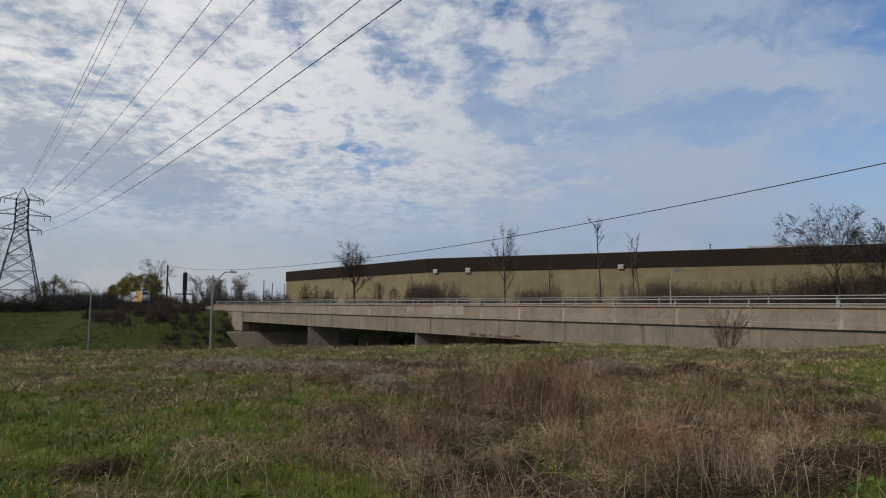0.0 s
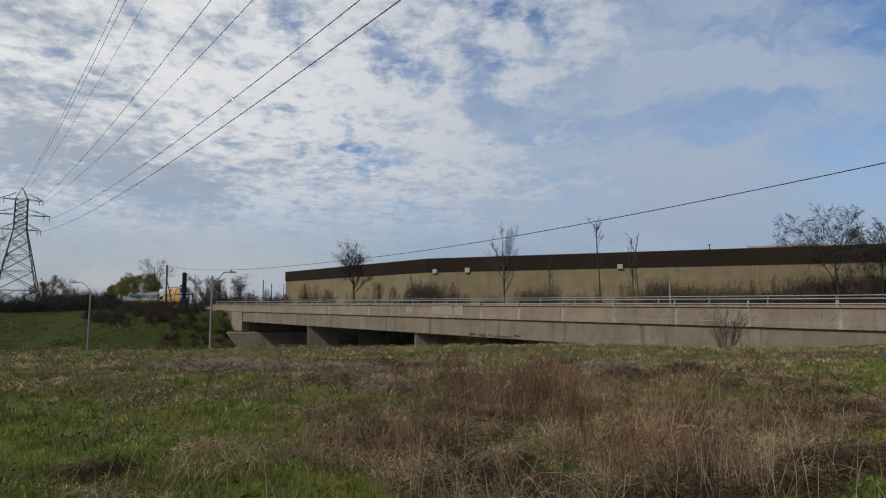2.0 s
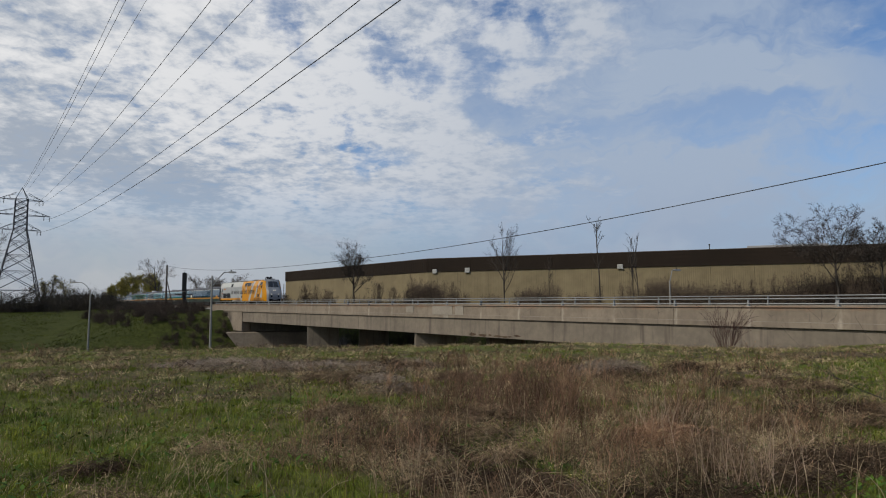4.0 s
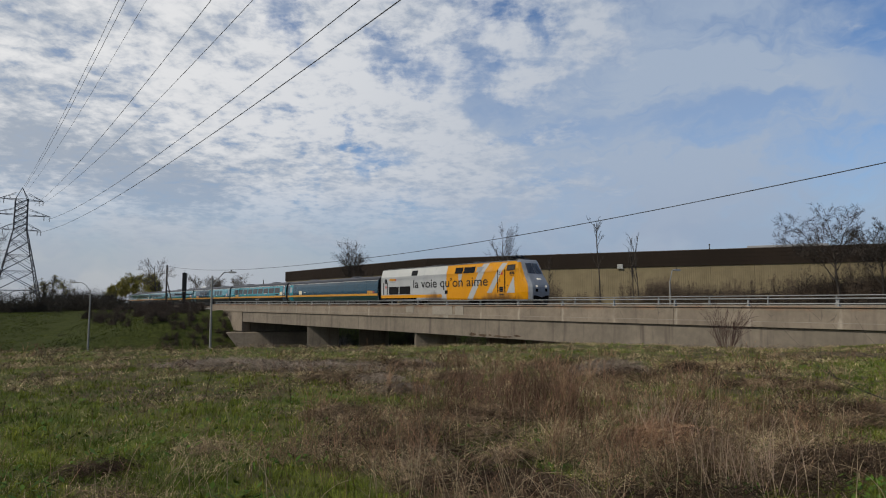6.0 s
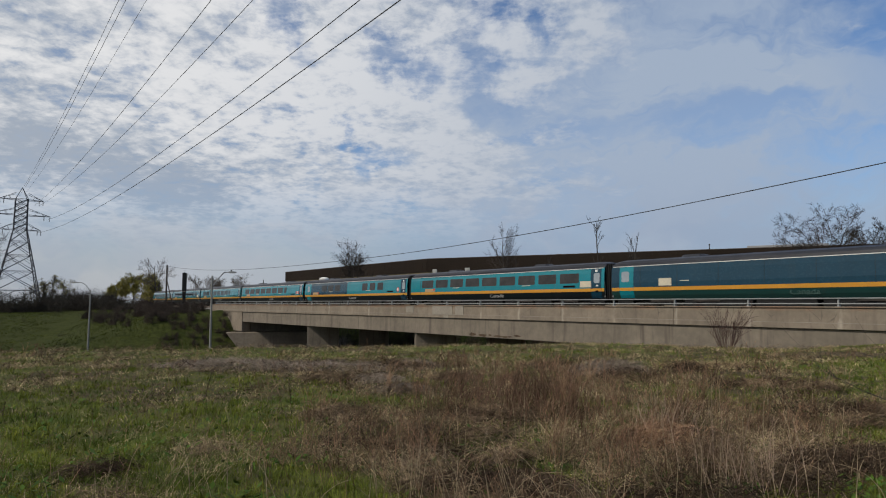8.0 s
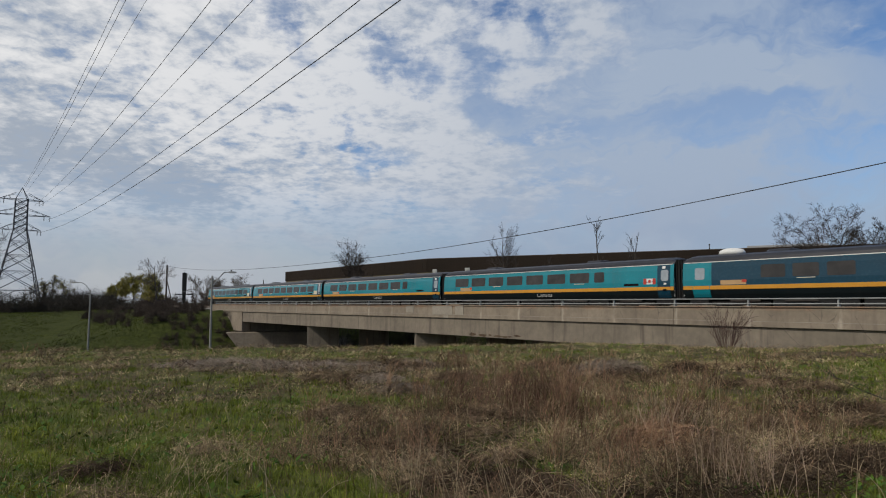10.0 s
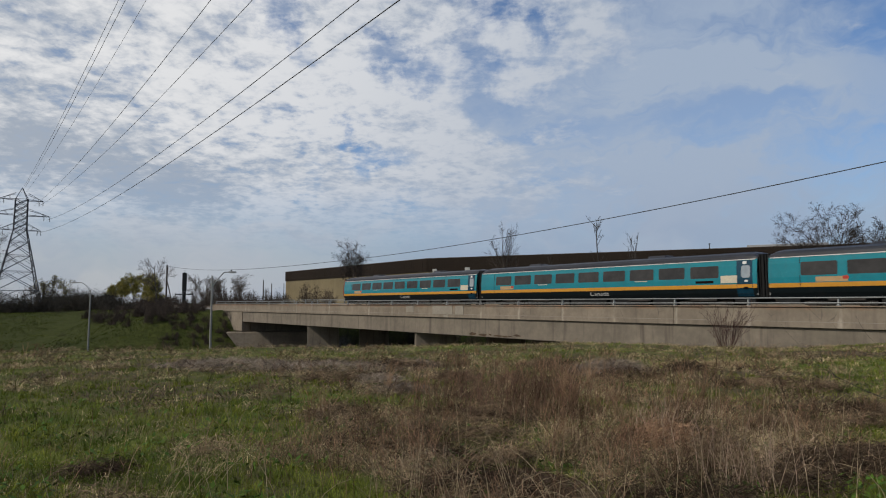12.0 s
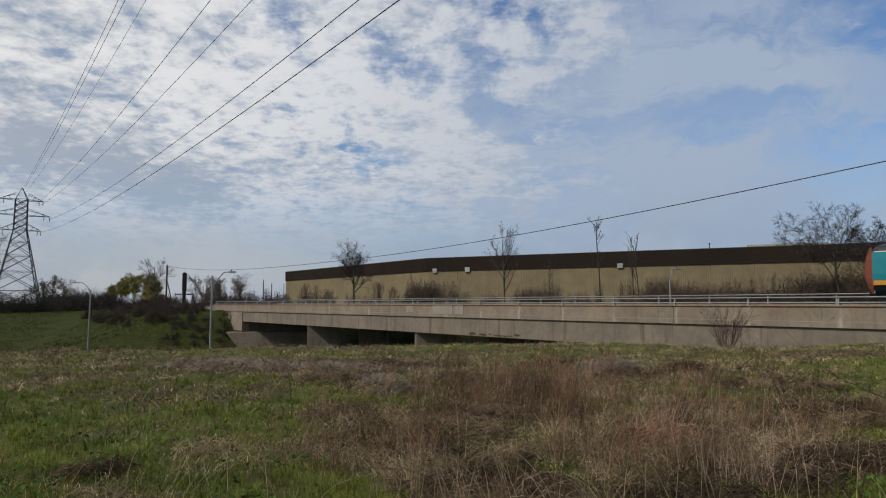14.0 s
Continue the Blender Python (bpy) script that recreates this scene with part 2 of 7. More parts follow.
def ground_material():
    m = bpy.data.materials.new("meadow_ground")
    m.use_nodes = True
    t = Nodes(m.node_tree)
    out, bsdf = t.add("ShaderNodeOutputMaterial"), t.add("ShaderNodeBsdfPrincipled")
    t.link(bsdf.outputs[0], out.inputs[0])
    where = t.add("ShaderNodeTexCoord").outputs["Object"]
    patch = t.noise(where, 0.22, 5.0, 0.62, 0.3)
    grain = t.noise(where, 6.0, 5.0, 0.7)
    tuft = t.noise(where, 1.6, 5.0, 0.65, 0.4)
    green = t.mix(t.ramp(tuft, 0.3, 0.7), (0.045, 0.062, 0.014), (0.105, 0.125, 0.030))
    straw = t.mix(t.ramp(grain, 0.3, 0.7), (0.032, 0.024, 0.016), (0.105, 0.082, 0.052))
    col = t.mix(t.ramp(t.math("ADD", t.math("MULTIPLY", patch, 0.7), t.math("MULTIPLY", tuft, 0.3)), 0.42, 0.58), green, straw)
    sep = t.add("ShaderNodeSeparateXYZ")
    t.link(where, sep.inputs[0])
    across = t.vec("DOT_PRODUCT", where, tuple(ACROSS))
    along = t.vec("DOT_PRODUCT", where, tuple(ALONG))
    bank = t.ramp(along, 60.0, 75.0)
    bankcol = t.mix(t.ramp(tuft, 0.3, 0.7), (0.017, 0.024, 0.006), (0.046, 0.052, 0.014))
    col = t.mix(bank, col, bankcol)
    bed = t.math("MULTIPLY", t.ramp(across, 33.0, 34.5), t.ramp(across, 46.5, 48.0, 1.0, 0.0))
    col = t.mix(bed, col, t.mix(grain, (0.05, 0.047, 0.043), (0.11, 0.10, 0.095)))
    t.put(bsdf.inputs["Base Color"], col)
    bsdf.inputs["Roughness"].default_value = 0.95
    bsdf.inputs["Specular IOR Level"].default_value = 0.05
    b = t.add("ShaderNodeBump")
    b.inputs["Strength"].default_value = 0.8
    b.inputs["Distance"].default_value = 0.08
    t.link(t.math("ADD", grain, tuft), b.inputs["Height"])
    t.link(b.outputs[0], bsdf.inputs["Normal"])
    return m


# ---- mesh tools ----
class Geo:
    """Gathers boxes, tubes and plates for one mesh."""

    def __init__(self):
        self.v, self.f = [], []

    def quad(self, *pts):
        i = len(self.v)
        self.v += [tuple(p) for p in pts]
        self.f.append(tuple(range(i, i + len(pts))))

    def hexa(self, low, high):
        """A solid between two rings of equal length."""
        i, k = len(self.v), len(low)
        self.v += [tuple(p) for p in low] + [tuple(p) for p in high]
        self.f += [tuple(range(i + k - 1, i - 1, -1)), tuple(range(i + k, i + 2 * k))]
        self.f += [(i + a, i + (a + 1) % k, i + k + (a + 1) % k, i + k + a) for a in range(k)]

    def box(self, lo, hi, m=None):
        (x0, y0, z0), (x1, y1, z1) = lo, hi
        low = [Vector(p) for p in ((x0, y0, z0), (x1, y0, z0), (x1, y1, z0), (x0, y1, z0))]
        high = [Vector(p) for p in ((x0, y0, z1), (x1, y0, z1), (x1, y1, z1), (x0, y1, z1))]
        if m:
            low, high = [m @ p for p in low], [m @ p for p in high]
        self.hexa(low, high)

    def tube(self, a, b, r0, r1=None, k=8):
        a, b = Vector(a), Vector(b)
        r1 = r0 if r1 is None else r1
        w = (b - a).normalized()
        u = w.cross((0, 0, 1) if abs(w.z) < 0.9 else (1, 0, 0)).normalized()
        v = w.cross(u)
        ring = [(math.cos(2 * math.pi * j / k), math.sin(2 * math.pi * j / k)) for j in range(k)]
        self.hexa([a + (u * c + v * s) * r0 for c, s in ring], [b + (u * c + v * s) * r1 for c, s in ring])

    def path(self, pts, r, k=8):
        for a, b in zip(pts, pts[1:]):
            self.tube(a, b, r, r, k)

    def loft(self, rings, caps=True):
        i, k = len(self.v), len(rings[0])
        for ring in rings:
            self.v += [tuple(p) for p in ring]
        for a in range(len(rings) - 1):
            for j in range(k):
                self.f.append((i + a * k + j, i + a * k + (j + 1) % k, i + (a + 1) * k + (j + 1) % k, i + (a + 1) * k + j))
        if caps:
            self.f.append(tuple(range(i + k - 1, i - 1, -1)))
            self.f.append(tuple(range(i + (len(rings) - 1) * k, i + len(rings) * k)))

    def mesh(self, name, mat, bevel=0.0, smooth=False):
        me = bpy.data.meshes.new(name)
        me.from_pydata(self.v, [], self.f)
        bm = bmesh.new()
        bm.from_mesh(me)
        if bevel:
            bmesh.ops.bevel(bm, geom=bm.edges[:], offset=bevel, segments=1, affect="EDGES", clamp_overlap=True)
        bmesh.ops.recalc_face_normals(bm, faces=bm.faces[:])
        bm.to_mesh(me)
        bm.free()
        if smooth:
            me.polygons.foreach_set("use_smooth", [True] * len(me.polygons))
        if mat:
            me.materials.append(mat)
        return me


def part(name, geo, mat, parent, label="", bevel=0.0, smooth=False):
    ob = new(name, geo.mesh(name, mat, bevel, smooth) if isinstance(geo, Geo) else geo)
    ob.parent = parent
    if label:
        tagged(ob, label)
    return ob


def thing(name, label, category, group="", kind="", m=None):
    ob = new(name)
    tagged(ob, label, category, group, kind)
    if m:
        ob.matrix_basis = m
    return ob


def single(name, geo, mat, label, category, group="", kind="", bevel=0.0, smooth=False):
    ob = new(name, geo.mesh(name, mat, bevel, smooth) if isinstance(geo, Geo) else geo)
    return tagged(ob, label, category, group, kind)


def arrays(name, verts, faces, mat):
    """A mesh from numpy arrays: verts n x 3, faces m x 3 or m x 4."""
    me = bpy.data.meshes.new(name)
    k = faces.shape[1]
    me.vertices.add(len(verts))
    me.vertices.foreach_set("co", verts.astype(np.float32).ravel())
    me.loops.add(faces.size)
    me.loops.foreach_set("vertex_index", faces.astype(np.int32).ravel())
    me.polygons.add(len(faces))
    me.polygons.foreach_set("loop_start", np.arange(0, faces.size, k, dtype=np.int32))
    me.polygons.foreach_set("loop_total", np.full(len(faces), k, dtype=np.int32))
    me.update(calc_edges=True)
    me.validate()
    me.materials.append(mat)
    return me


# ---- ground ----
def smooth01(v):
    v = np.clip(v, 0.0, 1.0)
    return v * v * (3 - 2 * v)


def lumps(x, y, seed, size):
    """Cheap smooth noise from a few sine waves."""
    rng = np.random.RandomState(seed)
    out = np.zeros_like(x)
    for k in range(9):
        a = rng.uniform(0, 2 * np.pi)
        w = 2 * np.pi / (size * rng.uniform(0.5, 1.6))
        out += np.sin((x * np.cos(a) + y * np.sin(a)) * w + rng.uniform(0, 6.28)) / 9
    return out


def terrain(x, y):
    """Height of the ground: a level meadow, the cutting of the underpass, the railway bank."""
    x, y = np.asarray(x, float), np.asarray(y, float)
    D = x * ACROSS.x + y * ACROSS.y
    S = x * ALONG.x + y * ALONG.y
    crest = 25.6 - 0.45 * np.clip(D, -20, 34)
    over = np.maximum(S - crest, 0.0)
    near = -np.where(over < 15, 0.0135 * over ** 2, 0.0135 * 225 + 0.405 * (over - 15))
    near = np.maximum(near, -5.5)
    bank = -5.5 + 5.75 * smooth01((D - 6.0) / 25.0)
    bank = -5.5 + (bank + 5.5) * smooth01((S - 88.0) / 16.0)
    rise = -5.5 + 4.7 * smooth01((S - 106.0) / 72.0)
    bank = np.maximum(bank, rise)
    z = np.maximum(near, bank)
    z = np.where(S > crest, z, 0.0)
    z = z - 0.09 * smooth01((y - 13.0) / 9.0) * (S < crest + 12)
    z = z - 0.42 * smooth01((D - 20.0) / 11.0) * smooth01((S - 8.0) / 6.0) * (S < 40)
    bed = smooth01((D - 46.5) / 4.0)
    z = z * (1 - bed) + 0.3 * bed
    far = smooth01((S - 93.0) / 6.0) * smooth01((D - 30.0) / 3.0)
    z = z * (1 - far) + 0.5 * far
    z = z + lumps(x, y, 5, 5.0) * 0.10 * (1 - bed) + lumps(x, y, 9, 1.3) * 0.035 * (1 - bed)
    return z


def build_ground():
    def axis(lo, hi, fine_lo, fine_hi, step):
        inner = np.arange(fine_lo, fine_hi + step, step)
        grow = [fine_hi + step]
        d = step
        while grow[-1] < hi:
            d *= 1.14
            grow.append(grow[-1] + d)
        down = [fine_lo - step]
        d = step
        while down[-1] > lo:
            d *= 1.14
            down.append(down[-1] - d)
        return np.concatenate([down[::-1], inner, grow])
    gx, gy = axis(-3000, 3000, -40, 40, 0.5), axis(-600, 4000, -4, 60, 0.5)
    X, Y = np.meshgrid(gx, gy)
    Z = terrain(X, Y)
    w, h = len(gx), len(gy)
    v = np.stack([X.ravel(), Y.ravel(), Z.ravel()], 1)
    i = (np.arange(h - 1)[:, None] * w + np.arange(w - 1)[None]).ravel()
    f = np.stack([i, i + 1, i + w + 1, i + w], 1)
    me = arrays("ground", v, f, ground_material())
    me.polygons.foreach_set("use_smooth", [True] * len(me.polygons))
    single("ground", me, None, "rough spring meadow with green grass and dead straw", "ground", kind="structure")


build_ground()
# ---- railway bridge ----
LINE = Matrix(((ALONG.x, ACROSS.x, 0, 0), (ALONG.y, ACROSS.y, 0, 0), (0, 0, 1, 0), (0, 0, 0, 1)))  # (along, across, z) to the world
NEAR, FAR = 33.4, 45.4
POST_STEP, POST_0 = 4.36, 12.31


def lined(lo, hi):
    """Box in the line's own axes: along, across, z."""
    g = Geo()
    g.box(lo, hi, LINE)
    return g


def build_bridge():
    bridge = thing("railway_bridge", "weathered beige concrete railway bridge with steel handrails", "bridge")
    # parapet in cast lengths with open joints between them
    edges = [-14.0, 3.6, 16.65 + 4.4, 16.65 + 13.1, 38.25 + 4.2, 55.6, 72.9, 90.3, 106.0]
    for a, b in zip(edges, edges[1:]):
        g = Geo()
        low = [(a + 0.006, NEAR, 0.34), (b - 0.006, NEAR, 0.34), (b - 0.006, NEAR + 0.45, 0.34), (a + 0.006, NEAR + 0.45, 0.34)]
        g.hexa([LINE @ Vector(p) for p in low], [LINE @ Vector((s, d + (0.04 if d == NEAR else 0), 1.375)) for s, d, _ in low])
        part("parapet", g, PARAPET, bridge, bevel=0.02)
        g = Geo()
        g.box((a + 0.006, NEAR - 0.035, 1.377), (b - 0.006, NEAR + 0.5, 1.44), LINE)
        part("coping", g, PARAPET, bridge, bevel=0.012)
        part("formwork_line", lined((a + 0.01, NEAR + 0.0085, 0.63), (b - 0.01, NEAR + 0.03, 0.655)), PATCH, bridge, "pale line left by the formwork")
        part("parapet", lined((a + 0.006, FAR - 0.4, 0.34), (b - 0.006, FAR, 1.48)), CONCRETE, bridge, bevel=0.02)
    for s0, s1, z0, z1 in ((47.6, 48.8, 0.74, 1.32), (41.9, 44.7, 0.62, 1.35), (40.4, 41.5, 0.62, 1.35), (42.45, 43.1, 0.36, 0.58)):
        part("repair_patch", lined((s0, NEAR - 0.006, z0), (s1, NEAR + 0.06, z1)), PATCH, bridge, "lighter repair mortar", bevel=0.003)
    # girders and deck: the outer girder is set back under the parapet
    part("girder", lined((-14, NEAR + 0.14, -1.12), (91.6, NEAR + 1.1, 0.338)), CONCRETE_LOW, bridge, bevel=0.03)
    for s0, s1 in ((-14, 24.9), (25.1, 47.0), (47.2, 69.6), (69.8, 91.6)):
        for d in (36.6, 39.3, 42.0, 44.2):
            part("girder", lined((s0, d, -1.0), (s1, d + 0.6, 0.2)), CONCRETE_LOW, bridge)
    part("deck", lined((-14, NEAR + 0.5, 0.2), (106, FAR - 0.41, 0.62)), CONCRETE_LOW, bridge)
    rng = np.random.RandomState(77)
    spall = surface("spalled_concrete", (0.11, 0.07, 0.045), (0.06, 0.042, 0.03), 3.0, 0.95, 0, 0.8, 25)
    for s in (34.2, 35.0, 35.6, 36.4, 37.3, 38.2, 39.4):
        g = Geo()
        n = 9
        rr = [rng.uniform(0.6, 1.2) for k in range(n)]
        w, h = rng.uniform(0.2, 0.55), rng.uniform(0.06, 0.16)
        zc = -1.02 + rng.uniform(0.0, 0.22)
        ring = [(s + w * rr[k] * math.cos(2 * math.pi * k / n), zc + h * rr[k] * math.sin(2 * math.pi * k / n)) for k in range(n)]
        g.hexa([LINE @ Vector((a, NEAR + 0.134, z)) for a, z in ring], [LINE @ Vector((a, NEAR + 0.17, z)) for a, z in ring])
        part("spall", g, spall, bridge, "broken brown patch of spalled concrete")
    # piers and abutment stand askew to the line, square to the road below
    skew = math.atan2(0.173, 0.985)

    def wall(x, y, length, thick, z0, z1, name, bevel=0.05):
        g = Geo()
        g.box((0, 0, z0), (length, thick, z1), Matrix.Translation((x, y, 0)) @ Matrix.Rotation(skew, 4, "Z"))
        part(name, g, CONCRETE_LOW, bridge, bevel=bevel)

    for x, y, length in ((-16.3, 75.9, 3.75), (-10.2, 77.1, 3.6), (-2.5, 58.2, 3.75), (4.3, 59.4, 3.6)):
        wall(x, y, length, 1.0, -6.2, -1.13, "pier")
    wall(-29.4, 93.9, 12.0, 1.2, -2.6, 0.19, "abutment", 0.03)
    g = Geo()
    turn = Matrix.Translation((-31.4, 91.6, 0)) @ Matrix.Rotation(skew, 4, "Z")
    g.hexa([turn @ Vector(p) for p in ((2.6, 0, -6.2), (13.5, 0, -6.2), (13.5, 2.2, -6.2), (2.6, 2.2, -6.2))], [turn @ Vector(p) for p in ((-0.1, 0, -2.62), (13.5, 0, -2.62), (13.5, 2.2, -2.62), (-0.1, 2.2, -2.62))])
    part("bearing_shelf", g, CONCRETE, bridge, bevel=0.05)
    part("end_block", lined((91.65, NEAR + 0.05, -2.5), (96.0, NEAR + 1.3, 0.33)), CONCRETE, bridge, bevel=0.04)
    g = Geo()
    ring = [(96.02, -2.4), (96.02, 0.33), (104.4, 0.33), (104.4, -0.2)]
    g.hexa([LINE @ Vector((s, NEAR + 0.1, z)) for s, z in ring], [LINE @ Vector((s, NEAR + 0.5, z)) for s, z in ring])
    part("wing_wall", g, CONCRETE_LOW, bridge)
    part("abutment", lined((23.0, NEAR + 0.6, -6.0), (25.0, FAR, 0.19)), CONCRETE_LOW, bridge)
    # handrail: sloped cast posts with two tubes, on both sides
    for side, d0, z0, z1, z2, h in ((0, NEAR + 0.2, 1.442, 1.832, 1.575, 0.42), (1, FAR - 0.2, 1.482, 2.12, 1.90, 0.64)):
        k0, k1 = -5, 22
        for k in range(k0, k1):
            s = POST_0 + POST_STEP * k
            g = Geo()
            w = 0.028
            for a, b, c in ((s - w, s + w, 0),):
                g.hexa([LINE @ Vector(p) for p in ((a - 0.02, d0 - 0.09, z0), (b + 0.02, d0 - 0.09, z0), (b + 0.02, d0 + 0.12, z0), (a - 0.02, d0 + 0.12, z0))],
                       [LINE @ Vector(p) for p in ((a, d0 - 0.03, z0 + h), (b, d0 - 0.03, z0 + h), (b, d0 + 0.06, z0 + h), (a, d0 + 0.06, z0 + h))])
            g.box((s - 0.09, d0 - 0.13, z0), (s + 0.09, d0 + 0.16, z0 + 0.018), LINE)
            part("post", g, GALV, bridge, bevel=0.006)
        for z, r in ((z1, 0.036), (z2, 0.036)):
            a0 = -12.0
            while a0 < 100:
                b0 = min(a0 + POST_STEP * 4, 104.0)
                g = Geo()
                g.tube(at(d0 - 0.06, a0 + 0.01, z), at(d0 - 0.06, b0 - 0.01, z), r, r, 10)
                part("handrail", g, GALV, bridge, smooth=False)
                a0 = b0


build_bridge()


# ---- track ----
CURVE_AT, CURVE_R = 58.7, 1720.0


def track_point(u, off=0.0):
    """A place u metres up the line from the foot of the camera, and the heading of the line there."""
    if u < CURVE_AT:
        return at(TRACK + off, u), 0.0
    a = (u - CURVE_AT) / CURVE_R
    c = at(TRACK + CURVE_R, CURVE_AT)
    p = c + (-ACROSS * math.cos(a) + ALONG * math.sin(a)) * (CURVE_R - off)
    return Vector((p.x, p.y, 0)), a


def build_track():
    track = thing("railway_track", "double railway track on grey ballast, rusty rails", "railway", kind="structure")
    steel = surface("rail_steel", (0.16, 0.11, 0.08), (0.10, 0.075, 0.06), 2.0, 0.6, 0.5, 0.1, 30)
    wood = surface("sleeper_wood", (0.09, 0.07, 0.055), (0.06, 0.05, 0.04), 2.0, 0.9, 0, 0.3, 20)
    stone = surface("ballast", (0.24, 0.23, 0.22), (0.15, 0.14, 0.135), 3.0, 0.95, 0, 1.0, 14)
    steps = [-14 + 6 * k for k in range(60)]
    for off in (0.0, -3.75):
        g = Geo()
        rings = []
        for u in steps:
            p, a = track_point(u, off)
            across = Vector((ACROSS.x, ACROSS.y, 0)).copy()
            across.rotate(Euler((0, 0, -a)))
            rings.append([p + across * d + Vector((0, 0, z)) for d, z in ((-1.7, 0.63), (-1.45, RAIL - 0.2), (1.45, RAIL - 0.2), (1.9, 0.63))])
        g.loft(rings)
        part("ballast", g, stone, track)
        for rail in (-0.7525, 0.7525):
            g = Geo()
            rings = []
            for u in steps:
                p, a = track_point(u, off + rail)
                across = Vector((ACROSS.x, ACROSS.y, 0)).copy()
                across.rotate(Euler((0, 0, -a)))
                rings.append([p + across * d + Vector((0, 0, RAIL + z)) for d, z in ((-0.07, -0.17), (-0.036, -0.03), (-0.036, 0), (0.036, 0), (0.036, -0.03), (0.07, -0.17))])
            g.loft(rings)
            part("rail", g, steel, track)
        g = Geo()
        for k in range(330):
            p, a = track_point(-14 + 0.6 * k, off)
            m = Matrix.Translation(p) @ Matrix.Rotation(math.atan2(ALONG.y, ALONG.x) - a, 4, "Z")
            g.box((-0.11, -1.28, RAIL - 0.3), (0.11, 1.28, RAIL - 0.165), m)
        ob = part("sleepers", g, wood, track)
        tagged(ob, kind="stuff")


build_track()


# ---- warehouse ----
CORNER = Vector((-2.9, 118.1, 0))
LEFT_END = CORNER + ALONG * 64.5
RIGHT_DIR = Vector((0.9078, -0.4194, 0)).normalized()
RIGHT_END = CORNER + RIGHT_DIR * 92


def build_warehouse():
    wh = thing("warehouse", "long beige ribbed-metal warehouse with a brown fascia band", "warehouse")
    beige = surface("beige_cladding", (0.228, 0.183, 0.106), (0.192, 0.153, 0.088), 0.12, 0.6, 0, 0, 1, None, 5.0, streak=(0.5, 0.25, (0.25, 0.2, 0.12)))
    brown = surface("brown_fascia", (0.026, 0.018, 0.013), (0.020, 0.014, 0.010), 0.1, 0.7, 0, 0, 1, None, 5.0, spec=0.12)
    cap = surface("roof_edge_flashing", (0.10, 0.075, 0.055), (0.08, 0.06, 0.045), 0.5, 0.6)
    roofm = surface("flat_roof", (0.22, 0.21, 0.2), (0.16, 0.155, 0.15), 0.3, 0.9)
    top, seam, low = 9.9, 7.5, -0.3

    def face(a, b, name):
        run = b - a
        length = run.length
        e = run.normalized()
        out = Vector((e.y, -e.x, 0))
        if out.y > 0:
            out = -out
        # ribbed sheets, one panel for every six metres
        n_pan = max(1, round(length / 6.0))
        for k in range(n_pan):
            p0, p1 = length * k / n_pan + 0.01, length * (k + 1) / n_pan - 0.01
            g = Geo()
            prof = []
            s = p0
            while s < p1 - 0.31:
                prof += [(s, 0.0), (s + 0.20, 0.0), (s + 0.23, 0.018), (s + 0.275, 0.018)]
                s += 0.305
            prof.append((p1, 0.0))
            for (s0, o0), (s1, o1) in zip(prof, prof[1:]):
                q0, q1 = a + e * s0 + out * o0, a + e * s1 + out * o1
                g.quad(q0 + Vector((0, 0, low)), q1 + Vector((0, 0, low)), q1 + Vector((0, 0, seam)), q0 + Vector((0, 0, seam)))
            part("wall_panel", g, beige, wh)
        g = Geo()
        m = Matrix(((e.x, out.x, 0, a.x), (e.y, out.y, 0, a.y), (0, 0, 1, 0), (0, 0, 0, 1)))
        g.box((0, -0.3, seam - 0.02), (length, 0.16, top), m)
        s = 0.2
        while s < length - 0.2:
            g.box((s, 0.158, seam), (s + 0.07, 0.185, top - 0.01), m)
            s += 0.61
        for k in range(1, 4):
            z = seam + (top - seam) * k / 4
            g.box((0.01, 0.15, z), (length - 0.01, 0.192, z + 0.05), m)
        part("fascia", g, brown, wh, "dark brown metal fascia")
        g = Geo()
        g.box((-0.02, -0.4, top + 0.002), (length + 0.02, 0.2, top + 0.10), m)
        part("roof_edge", g, cap, wh)
        return m

    ml = face(LEFT_END, CORNER, "wall")
    mr = face(CORNER, RIGHT_END, "wall")
    back = Vector((0.55, 0.83, 0)) * 60
    g = Geo()
    ring = [LEFT_END, CORNER, RIGHT_END, RIGHT_END + back, LEFT_END + back]
    g.hexa([p + Vector((0, 0, top - 0.5)) for p in ring], [p + Vector((0, 0, top - 0.4)) for p in ring])
    part("roof", g, roofm, wh)
    for a, b in ((RIGHT_END, RIGHT_END + back), (RIGHT_END + back, LEFT_END + back), (LEFT_END + back, LEFT_END)):
        g = Geo()
        o = (b - a).normalized().cross((0, 0, 1)) * -0.2
        g.hexa([a + Vector((0, 0, low)), b + Vector((0, 0, low)), b + o + Vector((0, 0, low)), a + o + Vector((0, 0, low))],
               [a + Vector((0, 0, top)), b + Vector((0, 0, top)), b + o + Vector((0, 0, top)), a + o + Vector((0, 0, top))])
        part("rear_wall", g, beige, wh)
    white = surface("white_louvre", (0.48, 0.48, 0.46), (0.40, 0.40, 0.385), 2.0, 0.6)
    for s, z, w, h in ((1.6, 7.55, 0.85, 0.8), (8.2, 7.6, 0.95, 0.9), (35.4, 7.6, 0.9, 0.75)):
        g = Geo()
        g.box((s - w / 2, 0.02, z - h / 2), (s + w / 2, 0.32, z + h / 2), mr)
        for k in range(4):
            zz = z - h / 2 + 0.08 + k * 0.17
            g.box((s - w / 2 + 0.06, 0.32, zz), (s + w / 2 - 0.06, 0.36, zz + 0.08), mr)
        part("vent", g, white, wh, "white wall vent", bevel=0.015)
    g = Geo()
